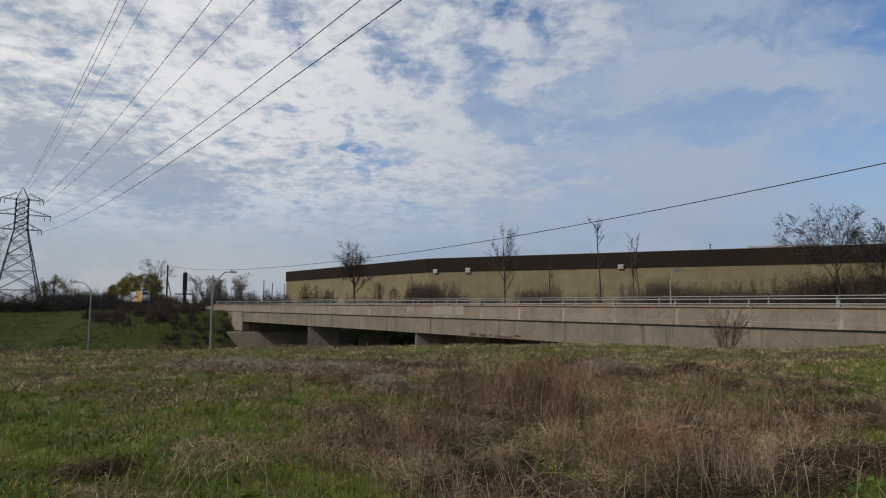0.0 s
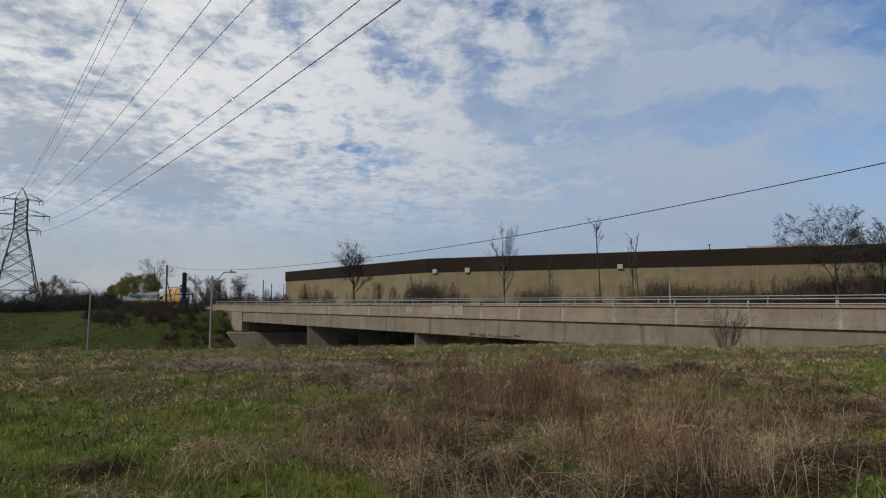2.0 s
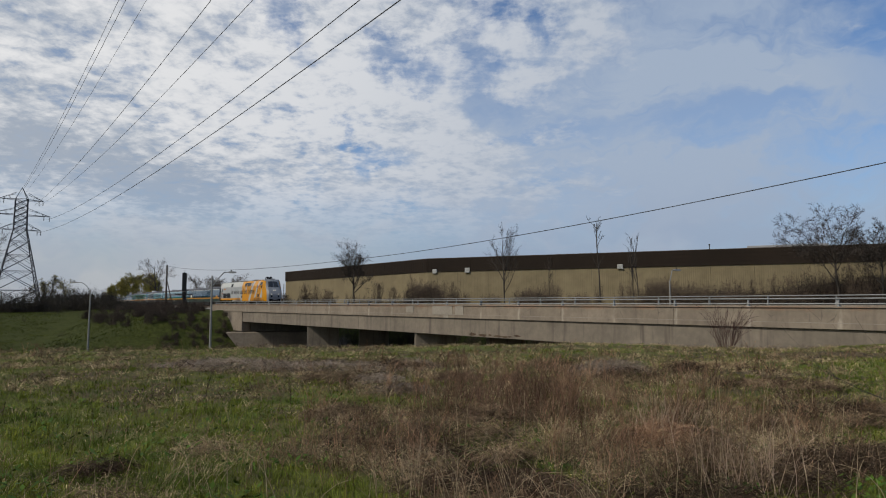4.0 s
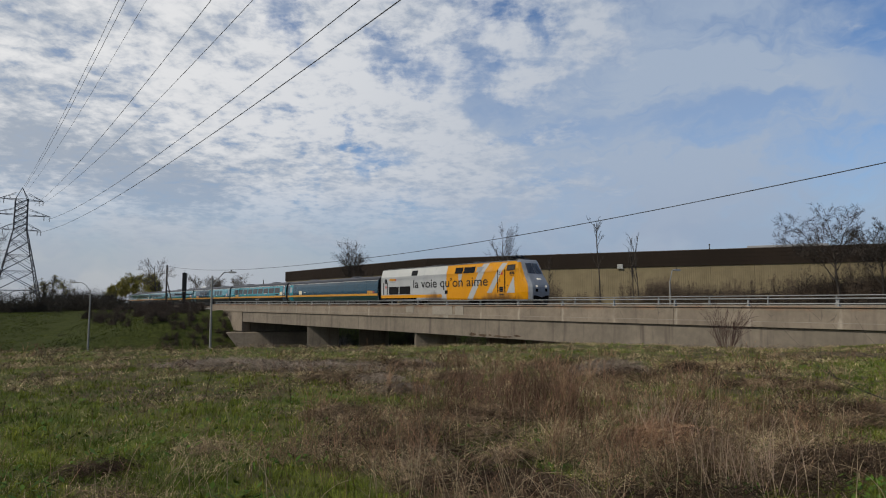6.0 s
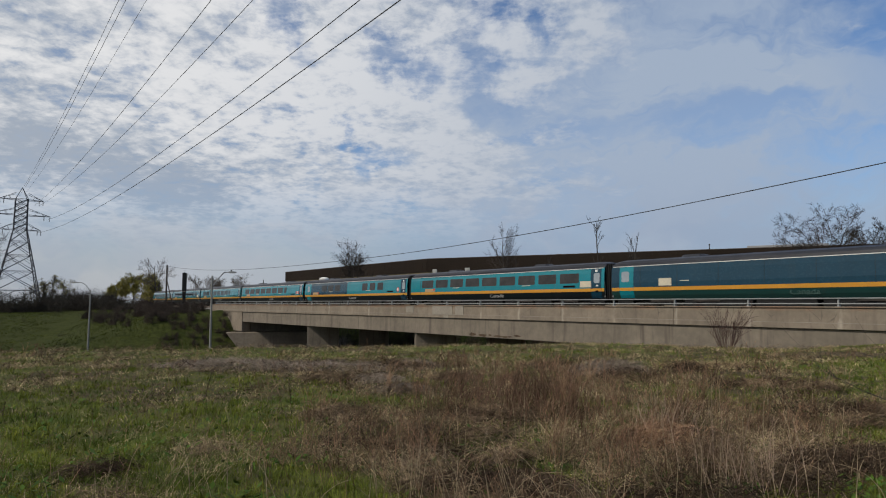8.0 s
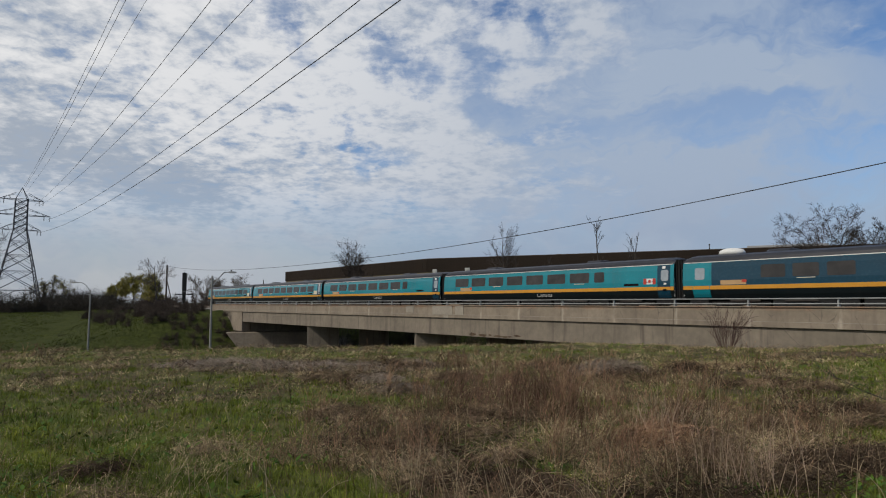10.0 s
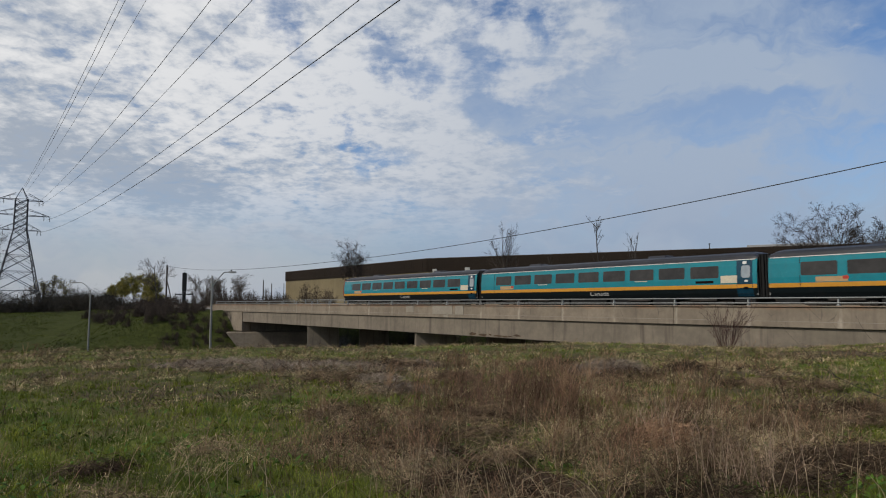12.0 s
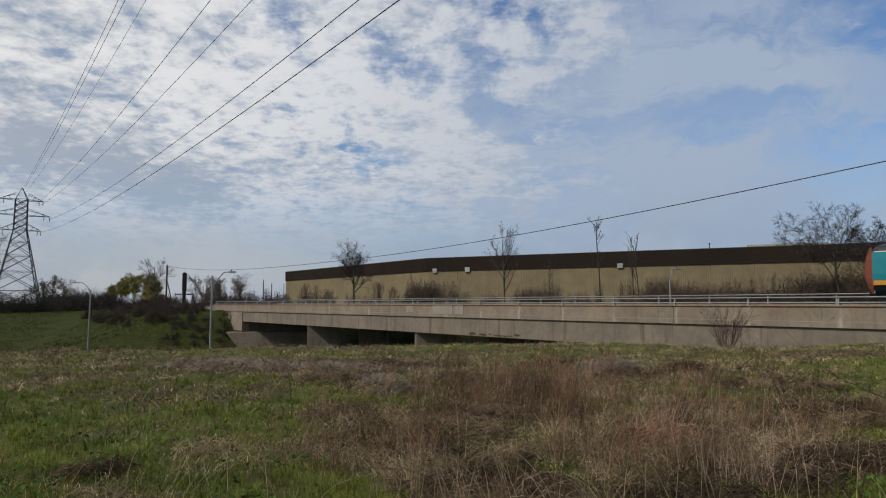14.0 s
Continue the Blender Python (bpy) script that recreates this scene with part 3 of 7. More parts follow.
    g.box((54.4, -8.0, top - 0.39), (65.5, -4.0, top + 0.75), mr)
    part("roof_unit", g, surface("roof_unit_grey", (0.36, 0.36, 0.36), (0.3, 0.3, 0.3), 0.5, 0.7), wh, "low grey rooftop plant box", bevel=0.04)
    g = Geo()
    g.tube(mr @ Vector((49.0, -1.0, top - 0.4)), mr @ Vector((49.0, -1.0, top + 0.85)), 0.07, 0.07, 8)
    g.tube(mr @ Vector((49.0, -1.0, top + 0.85)), mr @ Vector((49.0, -1.0, top + 1.0)), 0.16, 0.12, 8)
    part("vent_pipe", g, DARKMETAL, wh, "dark roof vent pipe")


build_warehouse()


# ---- street lamps, poles, signal ----
POLE_GREY = surface("pole_concrete", (0.27, 0.265, 0.25), (0.21, 0.205, 0.195), 0.8, 0.8, 0, 0.1, 20)
TIMBER = surface("pole_timber", (0.075, 0.060, 0.048), (0.05, 0.04, 0.032), 1.0, 0.9, 0, 0.3, 20)
LAMP_GLASS = surface("lamp_glass", (0.5, 0.5, 0.48), (0.42, 0.42, 0.40), 3.0, 0.2)


def street_lamp(x, y, pole_top, arm_base, head, arm, turn, bow=0.7, r0=0.12):
    """A tapered pole; an arm that leaves it at arm_base and bends over to a flat head."""
    z = float(terrain(x, y)) - 0.1
    lamp = thing("street_lamp", "grey street lamp with a curved arm", "street lamp", "lamps along the road", m=pose(x, y, z))
    g = Geo()
    g.tube((0, 0, 0), (0, 0, pole_top - z), r0, r0 * 0.62, 10)
    g.tube((0, 0, 0), (0, 0, 0.5), r0 * 1.5, r0 * 1.4, 10)
    g.tube((0, 0, pole_top - z), (0, 0, pole_top - z + 0.05), r0 * 0.66, r0 * 0.4, 10)
    part("pole", g, POLE_GREY, lamp)
    g = Geo()
    ux, uy = math.cos(radians(turn)), math.sin(radians(turn))
    pts = []
    for k in range(11):
        f = k / 10
        pts.append(Vector((ux * arm * f, uy * arm * f, arm_base - z + (head - arm_base) * (1 - max(0.0, 1 - f / 0.8) ** (1 / bow)))))
    g.path(pts, 0.045, 8)
    part("arm", g, GALV, lamp)
    m = Matrix.Translation(pts[-1]) @ Matrix.Rotation(radians(turn), 4, "Z")
    g = Geo()
    rings = []
    for f, w, hh in ((0, 0.06, 0.05), (0.2, 0.15, 0.10), (0.55, 0.19, 0.11), (0.8, 0.12, 0.06)):
        rings.append([m @ Vector((f, sy * w, sz * hh)) for sy, sz in ((-1, -0.4), (1, -0.4), (0.75, 1), (-0.75, 1))])
    g.loft(rings)
    part("lamp_head", g, GALV, lamp, bevel=0.01)
    g = Geo()
    g.tube(m @ Vector((0.35, 0, 0.11)), m @ Vector((0.35, 0, 0.26)), 0.05, 0.045, 8)
    part("photocell", g, DARKMETAL, lamp)
    g = Geo()
    g.box((0.2, -0.12, -0.075), (0.65, 0.12, -0.041), m)
    part("lens", g, LAMP_GLASS, lamp, bevel=0.01)
    return lamp


street_lamp(-20.6, 56.0, 4.0, 3.05, 4.36, 1.25, 15, 0.92)
street_lamp(-41.5, 74.0, 3.15, 2.9, 4.05, 1.75, 172, 0.5)
street_lamp(20.23, 56.0, 3.56, 3.42, 4.55, 0.40, 20, 0.9, 0.10)


def timber_pole(x, y, top, r=0.16, bottom=0.0, label="dark weathered timber utility pole"):
    z = min(float(terrain(x, y)), 0.3) - 0.2 + bottom
    pole = thing("utility_pole", label, "utility pole", "poles beside the line", m=pose(x, y, z))
    g = Geo()
    g.tube((0, 0, 0), (0, 0, top - z), r, r * 0.75, 10)
    part("shaft", g, TIMBER, pole)
    return pole


P295 = Vector((-59.0, 134.0, 0))
pole = timber_pole(P295.x, P295.y, 9.75, 0.2)
zp = pole.matrix_basis.translation.z
g = Geo()
g.tube((0.15, 0, 6.2 - zp), (1.9, -0.5, 0.0), 0.11, 0.11, 8)
part("brace", g, TIMBER, pole, "leaning timber brace")
g = Geo()
for dz in (0.35, 0.9):
    g.tube((0, -0.2, 9.75 - zp - dz), (0.0, -0.45, 9.75 - zp - dz), 0.06, 0.09, 8)
part("insulator", g, DARKMETAL, pole)
for x, y, top in ((-45.2, 158.0, 7.4), (-48.0, 176.0, 7.1), (-57.0, 225.0, 8.6)):
    timber_pole(x, y, top, 0.14)


def build_signal():
    x, y = -48.6, 118.0
    z = 0.4
    s = thing("railway_signal", "black railway signal mast with tall signal heads seen from behind", "railway signal", m=pose(x, y, z))
    black = surface("signal_black", (0.014, 0.014, 0.015), (0.022, 0.022, 0.022), 1.5, 0.7, 0, 0.05, 10)
    g = Geo()
    g.tube((0, 0, 0), (0, 0, 7.0), 0.09, 0.08, 10)
    g.tube((0, 0, 7.0), (0, 0, 7.45), 0.03, 0.02, 6)
    part("mast", g, black, s)
    g = Geo()
    g.box((-0.3, -0.2, 1.2), (0.3, 0.2, 2.77), Matrix.Rotation(radians(20), 4, "Z"))
    g.box((-0.34, -0.22, 2.97), (0.34, 0.2, 3.38), Matrix.Rotation(radians(20), 4, "Z"))
    part("relay_case", g, black, s, bevel=0.03)
    m = Matrix.Rotation(radians(20), 4, "Z")
    g = Geo()
    g.box((-0.40, -0.12, 3.4), (0.40, 0.06, 6.9), m)
    part("backplate", g, black, s, bevel=0.04)
    for zc in (3.7, 4.2, 4.7, 5.5, 6.0, 6.5):
        g = Geo()
        g.tube(m @ Vector((0, 0.05, zc)), m @ Vector((0, 0.4, zc - 0.04)), 0.17, 0.17, 12)
        part("hood", g, black, s)
    g = Geo()
    g.box((-1.6, -0.4, 2.78), (1.6, 0.4, 2.96), m)
    for px in (-1.6, -0.8, 0.8, 1.6):
        g.box((px - 0.03, -0.4, 2.64), (px + 0.03, 0.4, 2.78), m)
    part("platform", g, black, s, bevel=0.02)
    g = Geo()
    for px in (-1.42, 1.42):
        g.tube(m @ Vector((px, -0.3, 2.96)), m @ Vector((px, -0.3, 3.2)), 0.025, 0.025, 6)
    for k in range(9):
        g.tube(m @ Vector((-0.17, 0.12, 0.3 + 0.3 * k)), m @ Vector((0.17, 0.12, 0.3 + 0.3 * k)), 0.014, 0.014, 5)
    part("ladder", g, black, s)


build_signal()
# ---- train ----
SPEED, SLOWING = 28.858, 0.046  # metres a second, and the faint braking
NOSE_0 = 211.57  # the nose's place on the line at the start
CAR = 25.6
TEAL = paint("teal_paint", (0.004, 0.205, 0.255), 0.22, (0.05, 0.07, 0.07), 0.18, spec=0.12, coat=1.0)
NAVY = paint("deep_blue_green_paint", (0.002, 0.040, 0.072), 0.25, (0.02, 0.04, 0.05), 0.2, spec=0.08, coat=1.0)
SKIRT = paint("dark_skirt_paint", (0.004, 0.009, 0.011), 0.5, (0.02, 0.02, 0.019), 0.3, spec=0.15, coat=0.25)
SKIRT_GREEN = paint("green_skirt_paint", (0.008, 0.05, 0.045), 0.4, (0.03, 0.03, 0.028), 0.3, coat=0.6)
ORANGE = paint("amber_stripe_paint", (0.60, 0.27, 0.018), 0.4, (0.3, 0.16, 0.05), 0.25, coat=0.7)
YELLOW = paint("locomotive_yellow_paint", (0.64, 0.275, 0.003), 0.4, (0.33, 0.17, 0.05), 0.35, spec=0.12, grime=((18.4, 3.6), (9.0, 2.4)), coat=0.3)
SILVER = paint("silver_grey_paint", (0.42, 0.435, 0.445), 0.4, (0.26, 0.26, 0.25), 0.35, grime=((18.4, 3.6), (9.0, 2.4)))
CARROOF = surface("car_roof", (0.016, 0.018, 0.026), (0.030, 0.032, 0.042), 0.4, 0.45, 0.0, 0.05, 4, None, 8.0)
RUBBER = surface("gangway_rubber", (0.010, 0.010, 0.011), (0.018, 0.018, 0.018), 2.0, 0.85)
NOSEGREY = paint("nose_grey_paint", (0.27, 0.285, 0.31), 0.4, (0.08, 0.08, 0.085), 0.35)
TINT = surface("tinted_glass", (0.028, 0.026, 0.025), (0.05, 0.047, 0.044), 0.8, 0.12, 0.0, 0, 1, None, 3.0, spec=0.3)
DOORGLASS = surface("door_glass", (0.30, 0.34, 0.37), (0.24, 0.28, 0.31), 1.0, 0.15, spec=0.8)
BLACKGLASS = surface("black_glass", (0.005, 0.005, 0.0055), (0.009, 0.009, 0.009), 1.0, 0.12, spec=0.12)
SCREEN = surface("windscreen_glass", (0.02, 0.022, 0.026), (0.03, 0.032, 0.036), 1.0, 0.06, spec=0.7)
LETTER = surface("dark_lettering", (0.018, 0.018, 0.02), (0.026, 0.026, 0.028), 2.0, 0.6, spec=0.1)
PALE = surface("pale_panel", (0.62, 0.56, 0.42), (0.55, 0.5, 0.4), 2.0, 0.6)
WHITE = surface("white_decal", (0.72, 0.72, 0.70), (0.62, 0.62, 0.6), 2.0, 0.5)
RED = surface("red_decal", (0.45, 0.05, 0.03), (0.38, 0.04, 0.03), 2.0, 0.5)
BOGIE = surface("bogie_steel", (0.03, 0.027, 0.025), (0.055, 0.048, 0.042), 1.5, 0.8, 0.2, 0.2, 10)
LIGHT = bpy.data.materials.new("lit_headlight")
LIGHT.use_nodes = True
LIGHT.node_tree.nodes["Principled BSDF"].inputs["Base Color"].default_value = (0.25, 0.24, 0.22, 1)
LIGHT.node_tree.nodes["Principled BSDF"].inputs["Emission Color"].default_value = (1.0, 0.93, 0.8, 1)
LIGHT.node_tree.nodes["Principled BSDF"].inputs["Emission Strength"].default_value = 0.35

# side outline of a coach, height over the rail and half width
COACH = [(0.80, 1.32), (1.12, 1.50), (1.42, 1.585), (2.0, 1.59), (2.8, 1.53), (3.18, 1.46)]


def half_at(z, outline):
    for (z0, w0), (z1, w1) in zip(outline, outline[1:]):
        if z <= z1:
            return w0 + (w1 - w0) * (z - z0) / (z1 - z0)
    return outline[-1][1]


def skin(x0, x1, z0, z1, outline, out=0.0, sides=(-1, 1), thick=0.02):
    """A shell panel that follows the side's outline, on one or both sides."""
    g = Geo()
    cuts = sorted({z0, z1, *[z for z, _ in outline if z0 < z < z1]})
    for side in sides:
        ring0 = [(x, side * (half_at(z, outline) + out), z) for x in (x0,) for z in cuts] + [(x0, side * (half_at(z, outline) + out - thick), z) for z in reversed(cuts)]
        ring1 = [(x1, y, z) for _, y, z in ring0]
        g.loft([ring0, ring1])
    return g


def round_pane(xc, zc, w, h, outline, out, r=0.08, side=-1):
    """A pane with rounded corners, lying on the car's side."""
    g = Geo()
    pts = []
    for cx, cz, a0 in ((w / 2 - r, h / 2 - r, 0), (-w / 2 + r, h / 2 - r, 90), (-w / 2 + r, -h / 2 + r, 180), (w / 2 - r, -h / 2 + r, 270)):
        for k in range(4):
            a = radians(a0 + 30 * k)
            pts.append((xc + cx + r * math.cos(a), zc + cz + r * math.sin(a)))
    low = [(x, side * (half_at(z, outline) + out - 0.03), z) for x, z in pts]
    high = [(x, side * (half_at(z, outline) + out), z) for x, z in pts]
    g.hexa(low, high)
    return g


def bogie(name, xc, base, parent, wheel_r=0.46):
    g = Geo()
    for side in (-1, 1):
        g.box((xc - base / 2 - 0.5, side * 1.05 - 0.08, 0.42), (xc + base / 2 + 0.5, side * 1.05 + 0.08, 0.66))
        for e in (-1, 1):
            g.box((xc + e * base / 2 - 0.17, side * 1.12 - 0.1, 0.3), (xc + e * base / 2 + 0.17, side * 1.12 + 0.1, 0.62))
    g.box((xc - 0.4, -1.1, 0.5), (xc + 0.4, 1.1, 0.85))
    frame_ob = part(name, g, BOGIE, parent)
    for e in (-1, 1):
        for side in (-1, 1):
            g = Geo()
            g.tube((xc + e * base / 2, side * 0.69, wheel_r), (xc + e * base / 2, side * 0.82, wheel_r), wheel_r, wheel_r, 20)
            g.tube((xc + e * base / 2, side * 0.82, wheel_r), (xc + e * base / 2, side * 0.98, wheel_r), 0.11, 0.1, 10)
            part("wheel", g, BOGIE, frame_ob)
    return frame_ob


def text_mesh(words, size, mat, spacing=1.0):
    """Built-in lettering as a thin mesh in the x-z plane."""
    cu = bpy.data.curves.new("lettering", "FONT")
    cu.body = words
    cu.size = size
    cu.extrude = 0.004
    cu.offset = 0.0
    cu.resolution_u = 4
    cu.space_character = spacing
    ob = bpy.data.objects.new("lettering", cu)
    scene.collection.objects.link(ob)
    bpy.context.view_layer.update()
    me = bpy.data.meshes.new_from_object(ob.evaluated_get(bpy.context.evaluated_depsgraph_get()))
    bpy.data.objects.remove(ob)
    me.materials.clear()
    me.materials.append(mat)
    return me


def lettering(name, words, x0, x1, z0, size, mat, parent, y, lean=0.0, label=""):
    """Words that run towards the front (+x) on the -y side; fitted between x0 and x1."""
    me = text_mesh(words, size, mat)
    n = len(me.vertices)
    co = np.zeros(n * 3)
    me.vertices.foreach_get("co", co)
    co = co.reshape(-1, 3)
    wide = co[:, 0].max() - co[:, 0].min()
    sx = (x1 - x0) / wide
    outc = np.stack([x0 + (co[:, 0] - co[:, 0].min()) * sx, y + co[:, 1] * lean - co[:, 2], z0 + co[:, 1]], 1)
    me.vertices.foreach_set("co", outc.astype(np.float32).ravel())
    me.update()
    return part(name, me, mat, parent, label)


WORD = surface("wordmark_grey", (0.42, 0.42, 0.41), (0.36, 0.36, 0.35), 2.0, 0.6)
FAINT = surface("wordmark_faint", (0.07, 0.13, 0.115), (0.05, 0.10, 0.09), 2.0, 0.6)
MARK = surface("faded_amber_mark", (0.50, 0.33, 0.17), (0.42, 0.27, 0.14), 2.0, 0.6)


def coach(kind):
    """A tilting-train coach: x forward, the camera's side at -y, z over the rail."""
    dark = kind == "baggage"
    names = {"baggage": "dark blue-green windowless baggage car with an amber stripe", "club": "teal club car with a long dark blue rear panel", "flag": "teal coach with a flag decal and amber stripe", "blank": "teal coach with a long plain front panel and amber stripe", "rear": "teal last coach of the train with red end fairings"}
    car = thing("passenger_car", names.get(kind, "teal passenger coach with amber stripe and dark skirt"), "train car", "cars of the train")
    E0 = CAR / 2
    L = E0 - 0.33
    main = NAVY if dark else TEAL
    g = Geo()
    ring = [(z, half_at(z, COACH) - 0.025) for z, _ in COACH]
    prof = [(-w, z) for z, w in ring] + [(w, z) for z, w in reversed(ring)]
    g.loft([[(x, y, z) for y, z in prof] for x in (-L, L)])
    body = part("body", g, SKIRT, car)
    for sd in (-1, 1):
        part("side_panel", skin(-L, L, 1.66, 3.18, COACH, sides=(sd,)), main, body)
    part("stripe", skin(-L + (0.02), L - 0.02, 1.42, 1.66, COACH, 0.004), ORANGE, body, "amber side stripe")
    for sd in (-1, 1):
        part("skirt", skin(-L, L, 0.80, 1.42, COACH, sides=(sd,)), SKIRT_GREEN if dark else SKIRT, body)
    # roof: pale gutter, then a shallow dark vault that droops at the ends
    g = Geo()
    arc = [(-1.47, 3.185), (-1.42, 3.36), (-1.25, 3.52), (-0.8, 3.65), (0, 3.70), (0.8, 3.65), (1.25, 3.52), (1.42, 3.36), (1.47, 3.185)]
    g.loft([[(x, y * s, 3.185 + (z - 3.185) * s2) for y, z in arc] for x, s, s2 in ((-L, 0.97, 0.55), (-L + 0.25, 0.99, 0.85), (-L + 0.7, 1.0, 1.0), (L - 0.7, 1.0, 1.0), (L - 0.25, 0.99, 0.85), (L, 0.97, 0.55))])
    part("roof", g, CARROOF, car, "dark blue-grey vaulted roof")
    for sd in (-1, 1):
        part("gutter", skin(-L + 0.1, L - 0.1, 3.14, 3.183, COACH, 0.022, sides=(sd,)), WHITE, body, "pale gutter line")
    for e in (-1, 1):
        g = Geo()
        for k in range(3):
            x0 = e * (L + 0.01 + 0.10 * k)
            x1 = e * (L + 0.09 + 0.10 * k)
            g.box((min(x0, x1), -1.30 + 0.07 * (k % 2), 0.85), (max(x0, x1), 1.30 - 0.07 * (k % 2), 3.45))
        part("gangway", g, RUBBER, car, "black rubber gangway bellows")
        for side in (-1, 1):
            g = Geo()
            g.tube((e * (L - 0.02), side * 1.47, 1.0), (e * (L - 0.02), side * 1.5, 2.2), 0.035, 0.035, 6)
            part("end_handrail", g, GALV, car, "grey end handrail")

    def pane(name, far_edge, near_edge, z0, z1, mat, side, out=0.012, r=0.08, label=""):
        """Placed by its two distances from the car's front end."""
        return part(name, round_pane(E0 - (far_edge + near_edge) / 2, (z0 + z1) / 2, far_edge - near_edge, z1 - z0, COACH, out, r, side), mat, body, label)

    for side in (-1, 1):
        if not dark:
            part("door", skin(E0 - 1.58, E0 - 0.60, 0.92, 3.12, COACH, 0.010, (side,)), NAVY, body, "dark blue door")
            part("door_stripe", skin(E0 - 1.56, E0 - 0.62, 1.43, 1.65, COACH, 0.014, (side,)), ORANGE, body)
            pane("door_window", 1.28, 0.74, 2.05, 2.80, DOORGLASS, side, 0.018, 0.12, "pale door window")
            pane("door_decal", 1.20, 0.96, 2.88, 3.06, WHITE, side, 0.018, 0.03)
            pane("handle_plate", 1.08, 0.88, 1.80, 1.92, WHITE, side, 0.018, 0.03)
            pane("lock_recess", 1.16, 0.86, 1.36, 1.50, BLACKGLASS, side, 0.020, 0.06)
            if kind == "club":
                spans = [(6.3, 5.2), (8.0, 6.9), (9.7, 8.6), (16.6, 15.2), (18.4, 17.0), (20.2, 18.8)]
            elif kind in ("flag", "blank"):
                spans = [(6.94, 6.04)] + [(7.43 + 1.88 + 2.36 * k, 7.43 + 2.36 * k) for k in range(7)]
            else:
                spans = [(2.72 + 1.92 + 2.33 * k, 2.72 + 2.33 * k) for k in range(9)]
            for far_e, near_e in spans:
                w = part("window_frame", round_pane(E0 - (far_e + near_e) / 2, 2.46, far_e - near_e + 0.12, 0.84, COACH, 0.006, 0.12, side), main if kind != "club" else NAVY, body)
                pane("window", far_e, near_e, 2.08, 2.84, TINT, side, 0.012, 0.09, "tinted coach window")
            pane("name_plate", 4.3, 3.05, 1.76, 1.92, BLACKGLASS, side, 0.008, 0.07, "small dark name plate")
            pane("operator_mark", CAR - 2.9, CAR - 4.5, 1.70, 1.98, MARK, side, 0.006, 0.03, "faded amber operator mark")
            pane("red_mark", CAR - 4.25, CAR - 4.55, 1.82, 2.0, RED, side, 0.008, 0.06)
            part("panel_joint", skin(-E0 + 2.06, -E0 + 2.10, 1.45, 3.12, COACH, 0.004, (side,)), SKIRT, body, "dark panel joint")
            for k in (2, 6):
                pane("sill_mark", 2.72 + 1.5 + 2.33 * k, 2.72 + 0.5 + 2.33 * k, 1.99, 2.03, PALE, side, 0.006, 0.015)
        if dark or kind == "club":
            if kind == "club":
                part("vestibule_panel", skin(-E0 + 2.3, -E0 + 12.2, 1.67, 3.12, COACH, 0.003, (side,)), NAVY, body, "dark blue rear panel")
            a, b = -E0 + 1.02, -E0 + 2.19
            part("door", skin(a, b, 0.92, 3.12, COACH, 0.010, (side,)), TEAL, body, "teal door")
            part("door_stripe", skin(a + 0.02, b - 0.02, 1.43, 1.65, COACH, 0.014, (side,)), ORANGE, body)
            pane("door_window", CAR - 1.20, CAR - 1.84, 2.05, 2.80, DOORGLASS, side, 0.018, 0.12, "pale door window")
        if dark:
            pane("cream_panel", CAR - 4.22, CAR - 5.18, 1.74, 2.24, PALE, side, 0.024, 0.02, "cream notice panel")
            pane("stencil", CAR - 5.8, CAR - 6.45, 2.02, 2.07, PALE, side, 0.006, 0.02)
            for k in range(3):
                pane("operator_mark", CAR - 22.95 - 0.42 * k, CAR - 23.30 - 0.42 * k, 1.68, 1.98, ORANGE, side, 0.008, 0.08, "amber operator mark")
            pane("red_mark", CAR - 24.3, CAR - 24.55, 1.74, 1.94, RED, side, 0.008, 0.07)
            for k in range(8):
                x0 = -L + 2.4 + 2.85 * k
                part("panel_joint", skin(x0, x0 + 0.025, 1.68, 3.12, COACH, 0.003, (side,)), SKIRT, body)
        if kind == "flag":
            pane("flag", 2.66, 1.70, 1.85, 2.24, WHITE, side, 0.006, 0.02, "white and red flag decal")
            pane("flag_bar", 2.66, 2.42, 1.85, 2.24, RED, side, 0.010, 0.02)
            pane("flag_bar", 1.94, 1.70, 1.85, 2.24, RED, side, 0.010, 0.02)
            pane("flag_leaf", 2.29, 2.07, 1.93, 2.16, RED, side, 0.010, 0.10)
        elif kind == "club":
            pane("round_mark", 2.35, 1.85, 1.78, 2.28, RED, side, 0.006, 0.24, "round red notice")
            pane("round_mark_centre", 2.25, 1.98, 1.88, 2.18, WHITE, side, 0.010, 0.12)
        elif not dark and kind != "blank":
            pane("cream_panel", 2.58, 1.54, 1.75, 2.21, PALE, side, 0.024, 0.02, "cream notice panel")
    if kind == "club":
        g = Geo()
        rings = [[(-E0 + 2.9 + 0.85 * s * math.cos(a), 0.62 * s * math.sin(a), z) for a in [2 * math.pi * j / 14 for j in range(14)]] for s, z in ((1.0, 3.66), (0.98, 3.84), (0.82, 3.98), (0.45, 4.06))]
        g.loft(rings)
        part("roof_dome", g, WHITE, car, "white radome on the roof", smooth=True)
